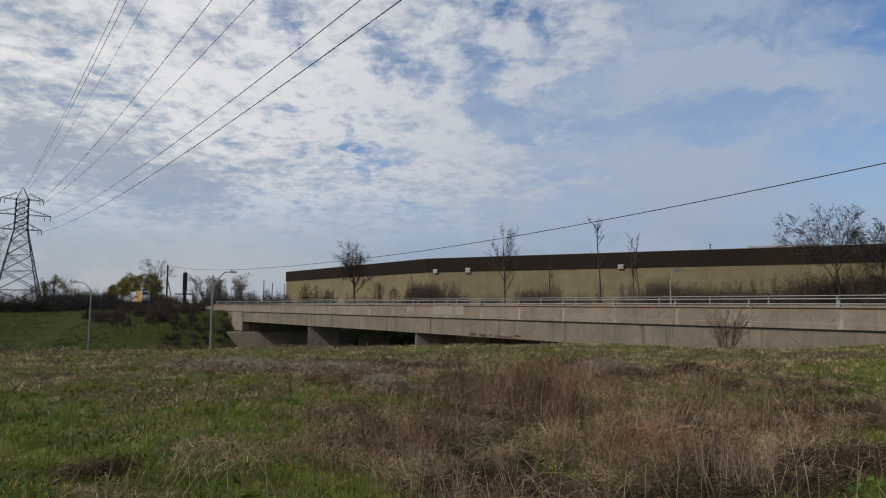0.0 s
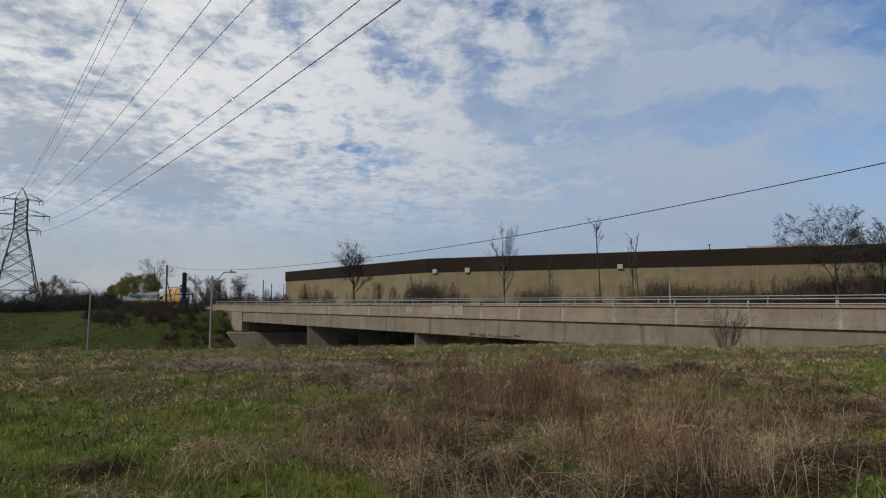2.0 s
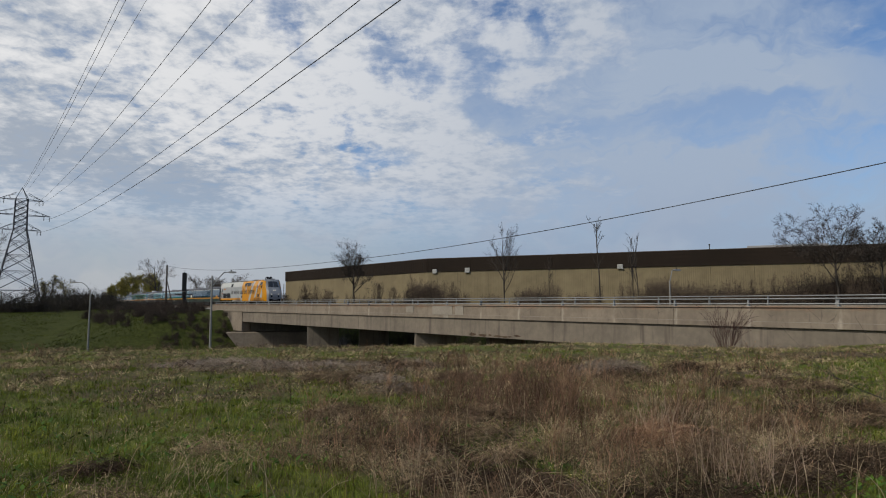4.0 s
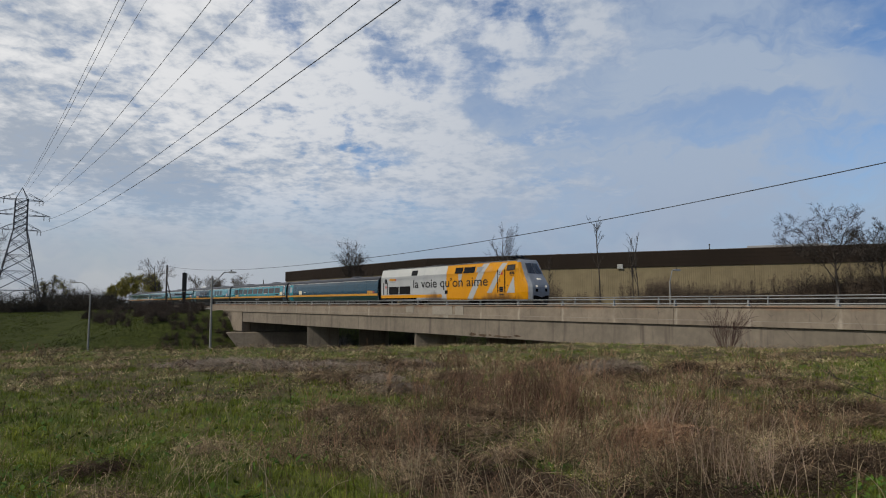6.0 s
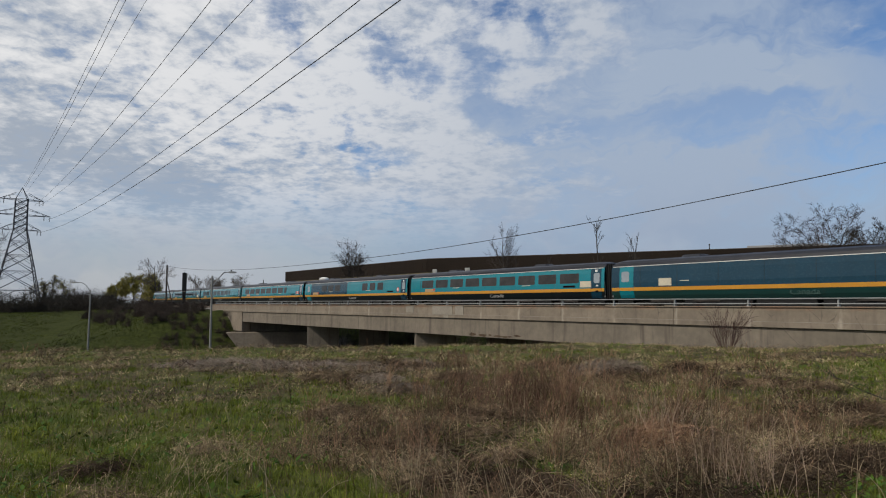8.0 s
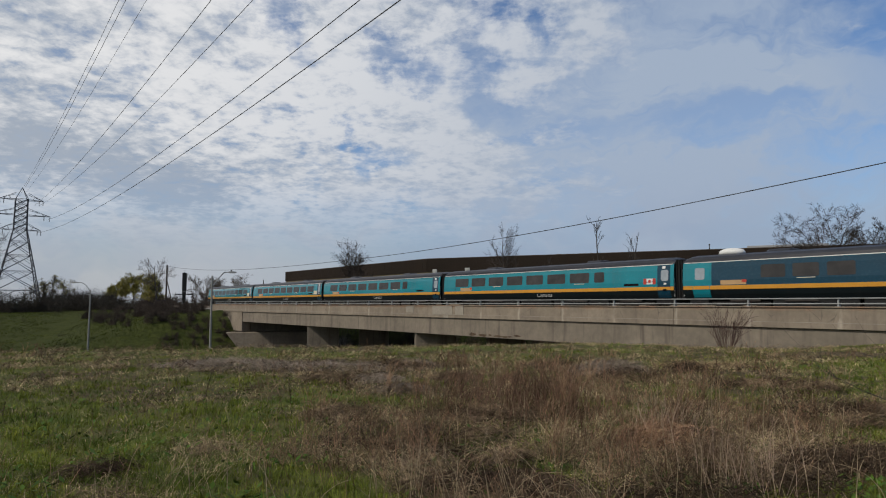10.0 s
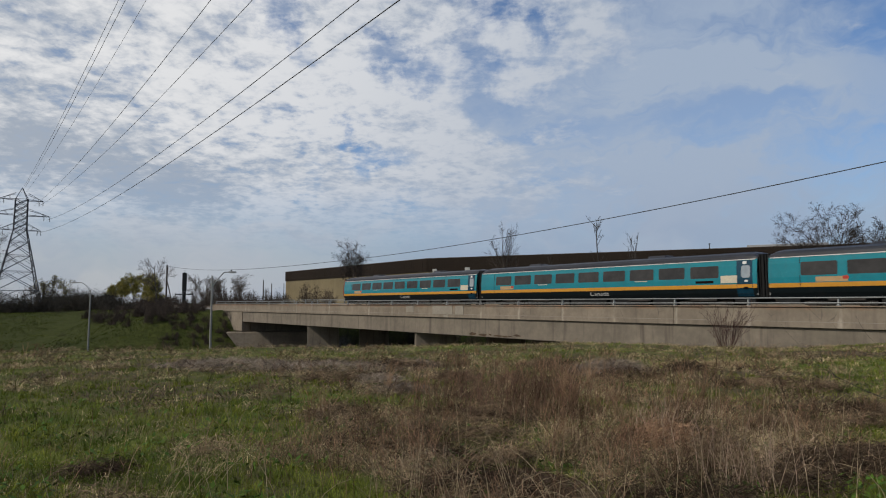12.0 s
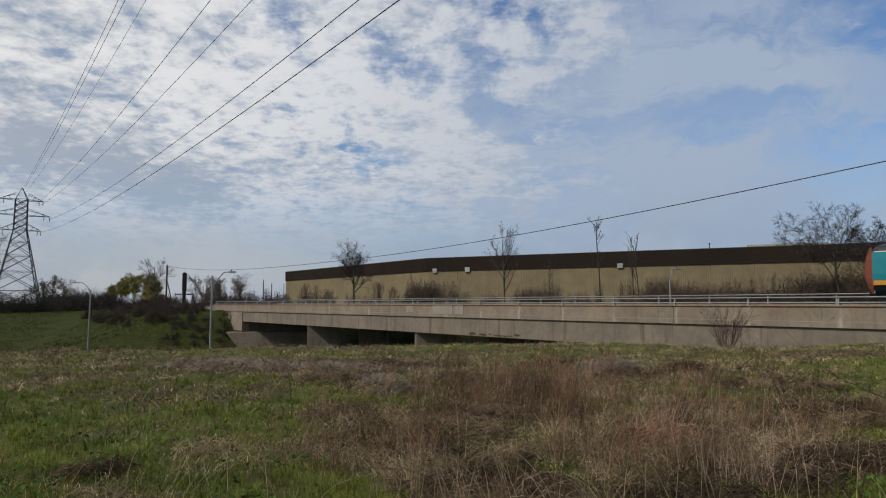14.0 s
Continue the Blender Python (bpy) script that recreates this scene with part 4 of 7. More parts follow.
    if kind == "rear":
        # red fairings that bulge back beyond the last bulkhead
        for side in (-1, 1):
            g = Geo()
            rows = []
            for k in range(9):
                f = k / 8
                z = 0.95 + 2.45 * f
                out = 0.36 * math.sin(math.pi * (0.12 + 0.76 * f))
                y0, y1 = side * (half_at(min(z, 3.18), COACH) - 0.06), side * (half_at(min(z, 3.18), COACH) - 0.30)
                rows.append([(-L - 0.012, y0, z), (-L - out, y0, z), (-L - out, y1, z), (-L - 0.012, y1, z)])
            g.loft(rows)
            part("end_fairing", g, surface("faded_red_paint", (0.20, 0.055, 0.034), (0.14, 0.042, 0.028), 2.0, 0.7), car, "dull red end fairing")
    word = (12.85, 11.15) if not dark else (12.9, 11.3)
    lettering("wordmark", "Canada", E0 - word[0], E0 - word[1], 1.06, 0.46, WORD if not dark else FAINT, body, -half_at(1.2, COACH) - 0.03, 0.0, "pale wordmark on the skirt")
    for x0, x1 in ((-6.9, -2.4), (-2.2, 1.2), (1.5, 4.8), (5.1, 6.9), (-12.2, -10.9), (10.9, 12.2)):
        g = Geo()
        g.box((x0, -1.25, 0.22 if abs(x0 + x1) < 14 else 0.45), (x1, 1.25, 0.81))
        part("underframe_box", g, RUBBER, car, bevel=0.03)
    for x0 in (-9.4, -6.2, 3.2, 8.0):
        g = Geo()
        g.box((x0, -1.36, 0.66), (x0 + 1.8, -1.30, 0.79))
        part("step_bar", g, BOGIE, car, "dark step bar")
    for x0 in (-7.6, 4.2):
        g = Geo()
        rings = [[(x, -0.6 * s, 3.66), (x, 0.6 * s, 3.66), (x, 0.4 * s, 3.66 + 0.17 * s), (x, -0.4 * s, 3.66 + 0.17 * s)] for x, s in ((x0, 0.6), (x0 + 0.25, 1.0), (x0 + 1.45, 1.0), (x0 + 1.7, 0.6))]
        g.loft(rings)
        part("roof_fan", g, CARROOF, car)
    for xc in (-8.9, 8.9):
        bogie("bogie", xc, 2.6, car)
    return car


LOCO = [(0.90, 1.46), (1.05, 1.50), (3.40, 1.50), (4.20, 1.27), (4.30, 1.10)]


def slanted(rows, side, out=0.012):
    """A painted band over the side: rows of x0, x1, z."""
    g = Geo()
    full = []
    for (a0, b0, z0), (a1, b1, z1) in zip(rows, rows[1:]):
        cuts = [z0] + sorted([z for z, _ in LOCO if min(z0, z1) < z < max(z0, z1)], reverse=z1 < z0) + [z1]
        for z in cuts[:-1]:
            f = (z - z0) / (z1 - z0)
            full.append((a0 + (a1 - a0) * f, b0 + (b1 - b0) * f, z))
    full.append(rows[-1])
    for (a0, b0, z0), (a1, b1, z1) in zip(full, full[1:]):
        y0, y1 = half_at(z0, LOCO), half_at(z1, LOCO)
        g.hexa([(a0, side * (y0 + out), z0), (b0, side * (y0 + out), z0), (b1, side * (y1 + out), z1), (a1, side * (y1 + out), z1)],
               [(a0, side * (y0 - 0.02), z0), (b0, side * (y0 - 0.02), z0), (b1, side * (y1 - 0.02), z1), (a1, side * (y1 - 0.02), z1)])
    return g


def locomotive():
    """A streamlined diesel locomotive: x forward, z over the rail."""
    loco = thing("locomotive", "yellow and silver-grey diesel locomotive with a sloping grey nose", "locomotive")
    tail, cab, split = -0.85, 20.62, 11.05
    prof = [(-w, z) for z, w in LOCO] + [(w, z) for z, w in reversed(LOCO)]
    soot = surface("loco_roof", (0.03, 0.03, 0.032), (0.05, 0.05, 0.052), 0.6, 0.7)
    # paler silver: light from above put into the canted side's colour
    pale = paint("skylit_upper_paint", (0.52, 0.53, 0.52), 0.45, (0.40, 0.39, 0.37), 0.3)
    g = Geo()
    g.loft([[(x, y * 0.985, z) for y, z in prof] for x in (tail + 0.02, cab)])
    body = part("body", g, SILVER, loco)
    for sd in (-1, 1):
        part("side_panel", skin(tail, split, 1.43, 3.40, LOCO, sides=(sd,)), SILVER, body)
    for sd in (-1, 1):
        part("side_panel", skin(tail, split, 3.40, 4.20, LOCO, 0.003, sides=(sd,)), pale, body, "upper side painted paler for light from above")
    for sd in (-1, 1):
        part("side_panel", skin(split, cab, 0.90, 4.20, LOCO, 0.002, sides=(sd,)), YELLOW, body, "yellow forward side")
    for sd in (-1, 1):
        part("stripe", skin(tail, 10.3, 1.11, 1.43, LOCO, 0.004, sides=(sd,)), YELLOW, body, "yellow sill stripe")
    for sd in (-1, 1):
        part("stripe", skin(10.3, split, 1.11, 1.43, LOCO, 0.004, sides=(sd,)), SILVER, body)
    for sd in (-1, 1):
        part("sill", skin(6.0, split, 0.90, 1.11, LOCO, 0.0, sides=(sd,)), SILVER, body)
    for sd in (-1, 1):
        part("sill", skin(tail, 6.0, 0.95, 1.11, LOCO, -0.01, sides=(sd,)), BLACKGLASS, body)
    for x in (4.95, 7.3, 9.2, 13.6, 16.2, 17.9):
        for sd in (-1, 1):
            part("panel_joint", skin(x, x + 0.02, 1.45, 4.15, LOCO, 0.006, sides=(sd,)), NOSEGREY if x < 11 else ORANGE, body)
    g = Geo()
    arc = [(-1.28, 4.2), (-1.08, 4.30), (-0.5, 4.36), (0.5, 4.36), (1.08, 4.30), (1.28, 4.2)]
    g.loft([[(x, y, z) for y, z in arc] for x in (tail, cab)])
    part("roof", g, soot, loco, "sooty black roof")
    # nose: level outlines from the sill to the cab roof; (height, front corner, half width there)
    nose = [(0.88, 22.13, 0.98), (1.5, 22.22, 1.02), (1.9, 22.2, 1.02), (2.12, 22.13, 1.00), (2.4, 21.98, 0.98), (3.0, 21.58, 0.92), (3.6, 21.2, 0.86), (4.08, 20.93, 0.80), (4.26, 20.8, 0.76), (4.33, 20.7, 0.60)]
    cheek, rings = {-1: [], 1: []}, []
    for z, xc, wc in nose:
        back = half_at(min(z, 4.19), LOCO) * (0.99 if z < 4.2 else 0.9)
        ends = [(20.6 + f * (xc - 20.6), back - (back - wc) * f ** 2.6) for f in (0.0, 0.2, 0.4, 0.6, 0.8, 0.9, 1.0)]
        half = ends + [(xc + 0.05, wc * 0.5), (xc + 0.07, 0.0)]
        rings.append([(x, -y, z) for x, y in half] + [(x, y, z) for x, y in reversed(half[:-1])])
        if z < 4.2:
            for side in (-1, 1):
                rim = [(x, y + 0.014) for x, y in ends[:5]]
                cheek[side].append([(x, side * y, z) for x, y in rim] + [(x, side * (y - 0.04), z) for x, y in reversed(rim)])
    g = Geo()
    g.loft(rings)
    part("nose", g, NOSEGREY, loco, "blue-grey sloping nose", bevel=0.012)
    for side in (-1, 1):
        g = Geo()
        g.loft(cheek[side])
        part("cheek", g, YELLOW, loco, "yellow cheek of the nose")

    def front(y, z, out):
        for (za, xa, wa), (zb, xb, wb) in zip(nose, nose[1:]):
            if z <= zb:
                f = (z - za) / (zb - za)
                return (xa + (xb - xa) * f + 0.06 * (1 - abs(y)) + out, y, z + out * 0.7)

    for side in (-1, 1):
        g = Geo()
        ring = [(0.05, 4.0), (0.68, 3.97), (0.84, 3.12), (0.05, 3.08)]
        g.hexa([front(side * y, z, -0.01) for y, z in ring], [front(side * y, z, 0.03) for y, z in ring])
        part("windscreen", g, SCREEN, loco, "dark raked windscreen pane")
        g = Geo()
        g.tube(front(side * 0.62, 3.06, 0.04), front(side * 0.30, 3.7, 0.05), 0.012, 0.010, 5)
        part("wiper", g, BLACKGLASS, loco)
        g = Geo()
        g.tube((22.08, side * 0.56, 1.98), (22.29, side * 0.56, 1.98), 0.085, 0.085, 14)
        part("headlight", g, LIGHT, loco, "lit headlight")
        g = Geo()
        g.box((22.08, side * 0.56 - 0.15, 1.50), (22.27, side * 0.56 + 0.15, 1.78))
        part("marker_box", g, BLACKGLASS, loco, bevel=0.02)
        g = Geo()
        g.tube((21.7, side * 0.12, 2.62), (22.0, side * 0.12, 2.60), 0.085, 0.085, 12)
        part("headlight", g, LIGHT, loco, "lit upper headlight")
    g = Geo()
    ring = [(-0.9, 0.9), (0.9, 0.9), (0.9, 1.22), (-0.9, 1.22)]
    g.hexa([(22.08, y, z) for y, z in ring], [(22.27 - 0.05 * abs(y), y, z) for y, z in ring])
    part("anticlimber", g, BLACKGLASS, loco, "black buffer plate", bevel=0.02)
    g = Geo()
    g.box((21.5, -0.3, 0.5), (22.3, 0.3, 0.86))
    g.box((22.25, -0.18, 0.55), (22.6, 0.18, 0.84))
    part("coupler", g, BOGIE, loco, bevel=0.03)
    g = Geo()
    g.hexa([(20.7, -1.35, 0.2), (22.1, -0.8, 0.2), (22.1, 0.8, 0.2), (20.7, 1.35, 0.2)], [(20.6, -1.42, 0.92), (22.15, -0.95, 0.87), (22.15, 0.95, 0.87), (20.6, 1.42, 0.92)])
    part("pilot", g, BOGIE, loco)
    for side in (-1, 1):
        part("slash", slanted([(14.2, 15.0, 0.92), (16.35, 17.15, 4.15)], side), SILVER, body, "silver slash")
        part("slash", slanted([(16.95, 17.6, 1.45), (18.85, 19.5, 4.10)], side), SILVER, body, "silver slash")
        part("slash", slanted([(13.0, 13.08, 2.1), (12.85, 13.5, 3.32)], side), SILVER, body, "silver wedge")
        part("slash", slanted([(19.55, 20.55, 1.45), (20.38, 20.46, 2.84)], side), SILVER, body, "silver wedge")
        for xa, xb, z0, z1 in ((0.75, 2.66, 1.50, 2.33), (2.84, 4.86, 1.50, 2.34), (5.04, 6.11, 3.42, 3.96), (12.36, 13.50, 3.36, 3.94), (13.64, 15.27, 3.36, 3.94)):
            grille = part("grille", skin(xa, xb, z0, z1, LOCO, 0.014, (side,)), BLACKGLASS, body, "black air intake")
        part("louvre", skin(15.5, 17.65, 3.38, 3.90, LOCO, 0.010, (side,)), ORANGE, body, "yellow louvre panel")
        part("louvre", slanted([(15.5, 16.1, 3.38), (15.55, 16.6, 3.88)], side, 0.016), NOSEGREY, body, "grey louvre panel")
        part("logo_mark", round_pane(1.38, 3.08, 1.1, 0.26, LOCO, 0.008, 0.08, side), ORANGE, body, "amber operator mark")
        part("red_mark", round_pane(2.08, 3.06, 0.2, 0.24, LOCO, 0.008, 0.1, side), RED, body)
        part("sub_mark", round_pane(1.48, 2.84, 1.2, 0.05, LOCO, 0.008, 0.02, side), NOSEGREY, body)
        part("rear_door_window", round_pane(0.12, 2.95, 0.40, 0.50, LOCO, 0.010, 0.1, side), BLACKGLASS, body, "rear door window")
        part("round_mark", round_pane(0.12, 2.30, 0.26, 0.26, LOCO, 0.010, 0.12, side), RED, body)
        for xg in (-0.30, 0.44):
            g = Geo()
            g.box((xg - 0.04, side * 1.52 - 0.03, 1.5), (xg + 0.04, side * 1.52 + 0.03, 2.85))
            part("grab_rail", g, BLACKGLASS, body)
        part("door_edge", skin(18.36, 18.46, 1.5, 3.52, LOCO, 0.018, (side,)), BLACKGLASS, body)
        part("door_edge", skin(19.26, 19.38, 1.5, 3.52, LOCO, 0.018, (side,)), BLACKGLASS, body)
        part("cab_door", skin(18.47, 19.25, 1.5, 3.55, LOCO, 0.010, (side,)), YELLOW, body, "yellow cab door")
        part("round_mark", round_pane(18.95, 3.15, 0.28, 0.28, LOCO, 0.016, 0.13, side), RED, body)
        for z, w in ((3.05, 0.14), (3.22, 0.14), (2.45, 0.14), (2.62, 0.14)):
            part("stencil", skin(18.58, 18.58 + w, z, z + 0.08, LOCO, 0.014, (side,)), LETTER, body)
        part("step_well", skin(18.62, 19.12, 1.55, 2.0, LOCO, 0.014, (side,)), BLACKGLASS, body, "dark step recess")
        for z in (1.3, 1.62, 1.82):
            part("step", skin(18.6, 19.14, z, z + 0.07, LOCO, 0.05, (side,)), DARKMETAL, body)
        part("cab_window", skin(19.54, 20.56, 3.38, 3.90, LOCO, 0.018, (side,)), BLACKGLASS, body, "dark cab side window")
        part("cab_window_pane", skin(19.62, 20.12, 3.43, 3.85, LOCO, 0.024, (side,)), TINT, body)
        part("cab_window_pane", skin(20.14, 20.50, 3.43, 3.85, LOCO, 0.024, (side,)), TINT, body)
        for k in range(3):
            part("running_number", skin(19.95 + 0.21 * k, 20.10 + 0.21 * k, 3.02, 3.28, LOCO, 0.016, (side,)), LETTER, body, "dark number bars")
        part("sub_mark", skin(20.0, 20.5, 2.93, 2.96, LOCO, 0.016, (side,)), LETTER, body)
        part("fuel_plate", skin(10.8, 11.25, 1.45, 1.80, LOCO, 0.014, (side,)), BLACKGLASS, body, "black filler plate")
        for xx, zz in ((19.65, 2.1), (20.4, 2.05)):
            part("lifting_eye", round_pane(xx, zz, 0.16, 0.10, LOCO, 0.006, 0.04, side), DARKMETAL, body)
    part("slogan", slogan_mesh(), None, body, "dark grey slogan lettering")
    g = Geo()
    g.box((18.9, -0.45, 4.3), (19.5, 0.45, 4.46))
    for y, x0, x1 in ((-0.4, 18.75, 19.75), (-0.15, 18.9, 19.5), (0.1, 18.7, 19.85), (0.35, 18.95, 19.6)):
        g.tube((x0, y, 4.60), (x1 - 0.18, y, 4.64), 0.06, 0.08, 8)
        g.tube((x1 - 0.18, y, 4.64), (x1, y, 4.66), 0.08, 0.15, 10)
        g.tube(((x0 + x1) / 2, y, 4.44), ((x0 + x1) / 2, y, 4.62), 0.04, 0.04, 6)
    part("horn", g, BLACKGLASS, loco, "roof horn cluster")
    for x0, x1 in ((7.4, 9.2), (14.0, 14.9), (19.9, 20.4)):
        g = Geo()
        g.box((x0, -0.6, 4.34), (x1, 0.6, 4.47))
        part("roof_hatch", g, soot, loco, bevel=0.03)
    g = Geo()
    g.tube((12.6, -0.4, 4.3), (12.6, -0.4, 4.62), 0.015, 0.012, 6)
    part("aerial", g, BLACKGLASS, loco)
    g = Geo()
    g.tube((20.3, 0.0, 4.4), (20.3, 0.0, 4.85), 0.02, 0.015, 6)
    g.tube((20.45, -0.3, 4.3), (20.45, -0.3, 4.55), 0.09, 0.07, 8)
    part("aerial", g, BLACKGLASS, loco)
    g = Geo()
    g.box((8.0, -1.3, 0.3), (14.2, 1.3, 0.89))
    part("fuel_tank", g, BOGIE, loco, bevel=0.08)
    for xc in (4.2, 18.2):
        bogie("bogie", xc, 2.9, loco, 0.51)
    g = Geo()
    g.box((tail - 0.28, -1.2, 0.95), (tail - 0.01, 1.2, 3.6))
    part("gangway", g, RUBBER, loco)
    return loco


def slogan_mesh():
    """The slogan, with slightly heavier strokes than the plain face."""
    cu = bpy.data.curves.new("lettering", "FONT")
    cu.body, cu.size, cu.extrude, cu.offset, cu.resolution_u = "la voie qu\u2019on aime", 1.27, 0.004, 0.004, 4
    ob = bpy.data.objects.new("lettering", cu)
    scene.collection.objects.link(ob)
    bpy.context.view_layer.update()
    me = bpy.data.meshes.new_from_object(ob.evaluated_get(bpy.context.evaluated_depsgraph_get()))
    bpy.data.objects.remove(ob)
    me.materials.clear()
    me.materials.append(LETTER)
    co = np.zeros(len(me.vertices) * 3)
    me.vertices.foreach_get("co", co)
    co = co.reshape(-1, 3)
    lo, hi = co[:, 0].min(), co[:, 0].max()
    x = 5.45 + (co[:, 0] - lo) * (17.1 - 5.45) / (hi - lo)
    me.vertices.foreach_set("co", np.stack([x, -1.520 - co[:, 2], 2.13 + co[:, 1]], 1).astype(np.float32).ravel())
    me.update()
    return me


LOCOMOTIVE = locomotive()
KINDS = ["baggage", "cream", "club", "flag", "blank", "cream", "rear"]
CARS = [coach(k) for k in KINDS]


def motions():
    """The train runs down the line, braking very slightly."""
    head = math.atan2(-ALONG.y, -ALONG.x)
    times = [0.25 * k for k in range(57)]

    def rows(back, grip):
        out = []
        for t in times:
            u = NOSE_0 - SPEED * t + SLOWING * t * t / 2 + back
            a, b = track_point(u - grip)[0], track_point(u + grip)[0]
            mid, run = (a + b) / 2, a - b
            out.append((t, pose(mid.x, mid.y, RAIL, 0, 0, math.degrees(math.atan2(run.y, run.x)))))
        return out

    # the locomotive's own zero is its tail
    loco_rows = []
    for t, m in rows(9.85, 6.2):
        loco_rows.append((t, m @ pose(-10.25, 0, 0)))
    walk(LOCOMOTIVE, loco_rows)
    for k, car in enumerate(CARS):
        walk(car, rows(21.22 + CAR * (k + 0.5), 8.9))
# ---- bare trees and brush ----
BARK = surface("grey_bark", (0.075, 0.062, 0.052), (0.045, 0.038, 0.032), 1.2, 0.95, 0, 0.4, 15, island=0.2)
TWIG = surface("fine_twigs", (0.060, 0.048, 0.040), (0.038, 0.031, 0.026), 0.8, 0.95, island=0.3)
BRUSH = surface("brush_stems", (0.080, 0.060, 0.047), (0.045, 0.035, 0.028), 0.6, 0.95, island=0.35)
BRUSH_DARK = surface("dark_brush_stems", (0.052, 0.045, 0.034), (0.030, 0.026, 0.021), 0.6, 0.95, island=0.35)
# near-black stems: shade low in the brush is put into the colour
UNDER_SHADE = surface("shaded_undergrowth_stems", (0.040, 0.031, 0.025), (0.024, 0.019, 0.016), 0.6, 0.95, island=0.35)
# lighter bark and twigs: distance haze put into the far trees' colour
HAZEBARK = surface("haze_grey_bark", (0.12, 0.105, 0.09), (0.075, 0.065, 0.056), 1.0, 0.95, island=0.2)
HAZETWIG = surface("haze_grey_twigs", (0.155, 0.128, 0.105), (0.10, 0.083, 0.068), 0.8, 0.95, island=0.3)
BRUSH_PALE = surface("pale_brush_stems", (0.135, 0.100, 0.072), (0.075, 0.056, 0.042), 0.6, 0.95, island=0.4)
BUDS = surface("yellow_green_buds", (0.30, 0.255, 0.055), (0.20, 0.185, 0.045), 0.35, 0.9, island=0.45)


def tubes(segs, k):
    """Prisms of k sides for rows of ax, ay, az, bx, by, bz, r0, r1."""
    s = np.asarray(segs, float)
    a, b, r0, r1 = s[:, 0:3], s[:, 3:6], s[:, 6], s[:, 7]
    w = b - a
    w /= np.maximum(np.linalg.norm(w, axis=1, keepdims=True), 1e-6)
    ref = np.where(np.abs(w[:, 2:3]) < 0.9, np.array([[0, 0, 1.0]]), np.array([[1.0, 0, 0]]))
    u = np.cross(w, ref)
    u /= np.maximum(np.linalg.norm(u, axis=1, keepdims=True), 1e-6)
    v = np.cross(w, u)
    ang = 2 * np.pi * np.arange(k) / k
    c, n = np.cos(ang), np.sin(ang)
    ring = u[:, None, :] * c[None, :, None] + v[:, None, :] * n[None, :, None]
    low = a[:, None] + ring * r0[:, None, None]
    high = b[:, None] + ring * r1[:, None, None]
    verts = np.concatenate([low, high], 1).reshape(-1, 3)
    base = (np.arange(len(s)) * 2 * k)[:, None]
    j = np.arange(k)
    f = np.stack([base + j, base + (j + 1) % k, base + k + (j + 1) % k, base + k + j], 2).reshape(-1, 4)
    return verts, f


def ribbons(segs, rng):
    """Flat twigs, one face each, turned at random; for twigs thinner than a finger."""
    s = np.asarray(segs, float)
    a, b, r0, r1 = s[:, 0:3], s[:, 3:6], s[:, 6:7], s[:, 7:8]
    w = b - a
    u = np.cross(w, rng.normal(0, 1, w.shape))
    u /= np.maximum(np.linalg.norm(u, axis=1, keepdims=True), 1e-9)
    verts = np.stack([a - u * r0, a + u * r0, b + u * r1, b - u * r1], 1).reshape(-1, 3)
    return verts, np.arange(4 * len(s)).reshape(-1, 4)


def grow(rng, start, way, length, r, level, plan, out):
    """One branch and what springs from it. plan[level]: pieces, wobble, rise, children, child length, child angle."""
    pieces, wobble, rise, kids, child_len, angle = plan[level][:6]
    p, w = np.array(start, float), np.array(way, float)
    step = length / pieces
    places = []
    for k in range(pieces):
        w = w + rng.normal(0, wobble, 3) + np.array([0, 0, rise])
        w /= np.linalg.norm(w)
        q = p + w * step
        r1 = r * (1 - 0.75 * (k + 1) / pieces) if level == len(plan) - 1 else r * (1 - 0.62 * (k + 1) / pieces)
        r0 = r * (1 - (0.75 if level == len(plan) - 1 else 0.62) * k / pieces)
        out[level].append((*p, *q, r0, r1))
        places.append((p.copy(), q.copy(), w.copy(), r1, (k + 1) / pieces))
        p = q
    if level + 1 < len(plan):
        for c in range(kids):
            f = rng.uniform(plan[level][6] if len(plan[level]) > 6 else 0.3, 1.0)
            a, b, w0, rr, _ = places[min(int(f * pieces), pieces - 1)]
            at_p = a + (b - a) * rng.uniform(0, 1)
            side = rng.normal(0, 1, 3)
            side -= w0 * side.dot(w0)
            side /= np.linalg.norm(side)
            th = radians(angle * rng.uniform(0.6, 1.3))
            grow(rng, at_p, w0 * math.cos(th) + side * math.sin(th), length * child_len * rng.uniform(0.6, 1.15) * (1.15 - 0.45 * f), max(rr * 0.62, 0.0011), level + 1, plan, out)


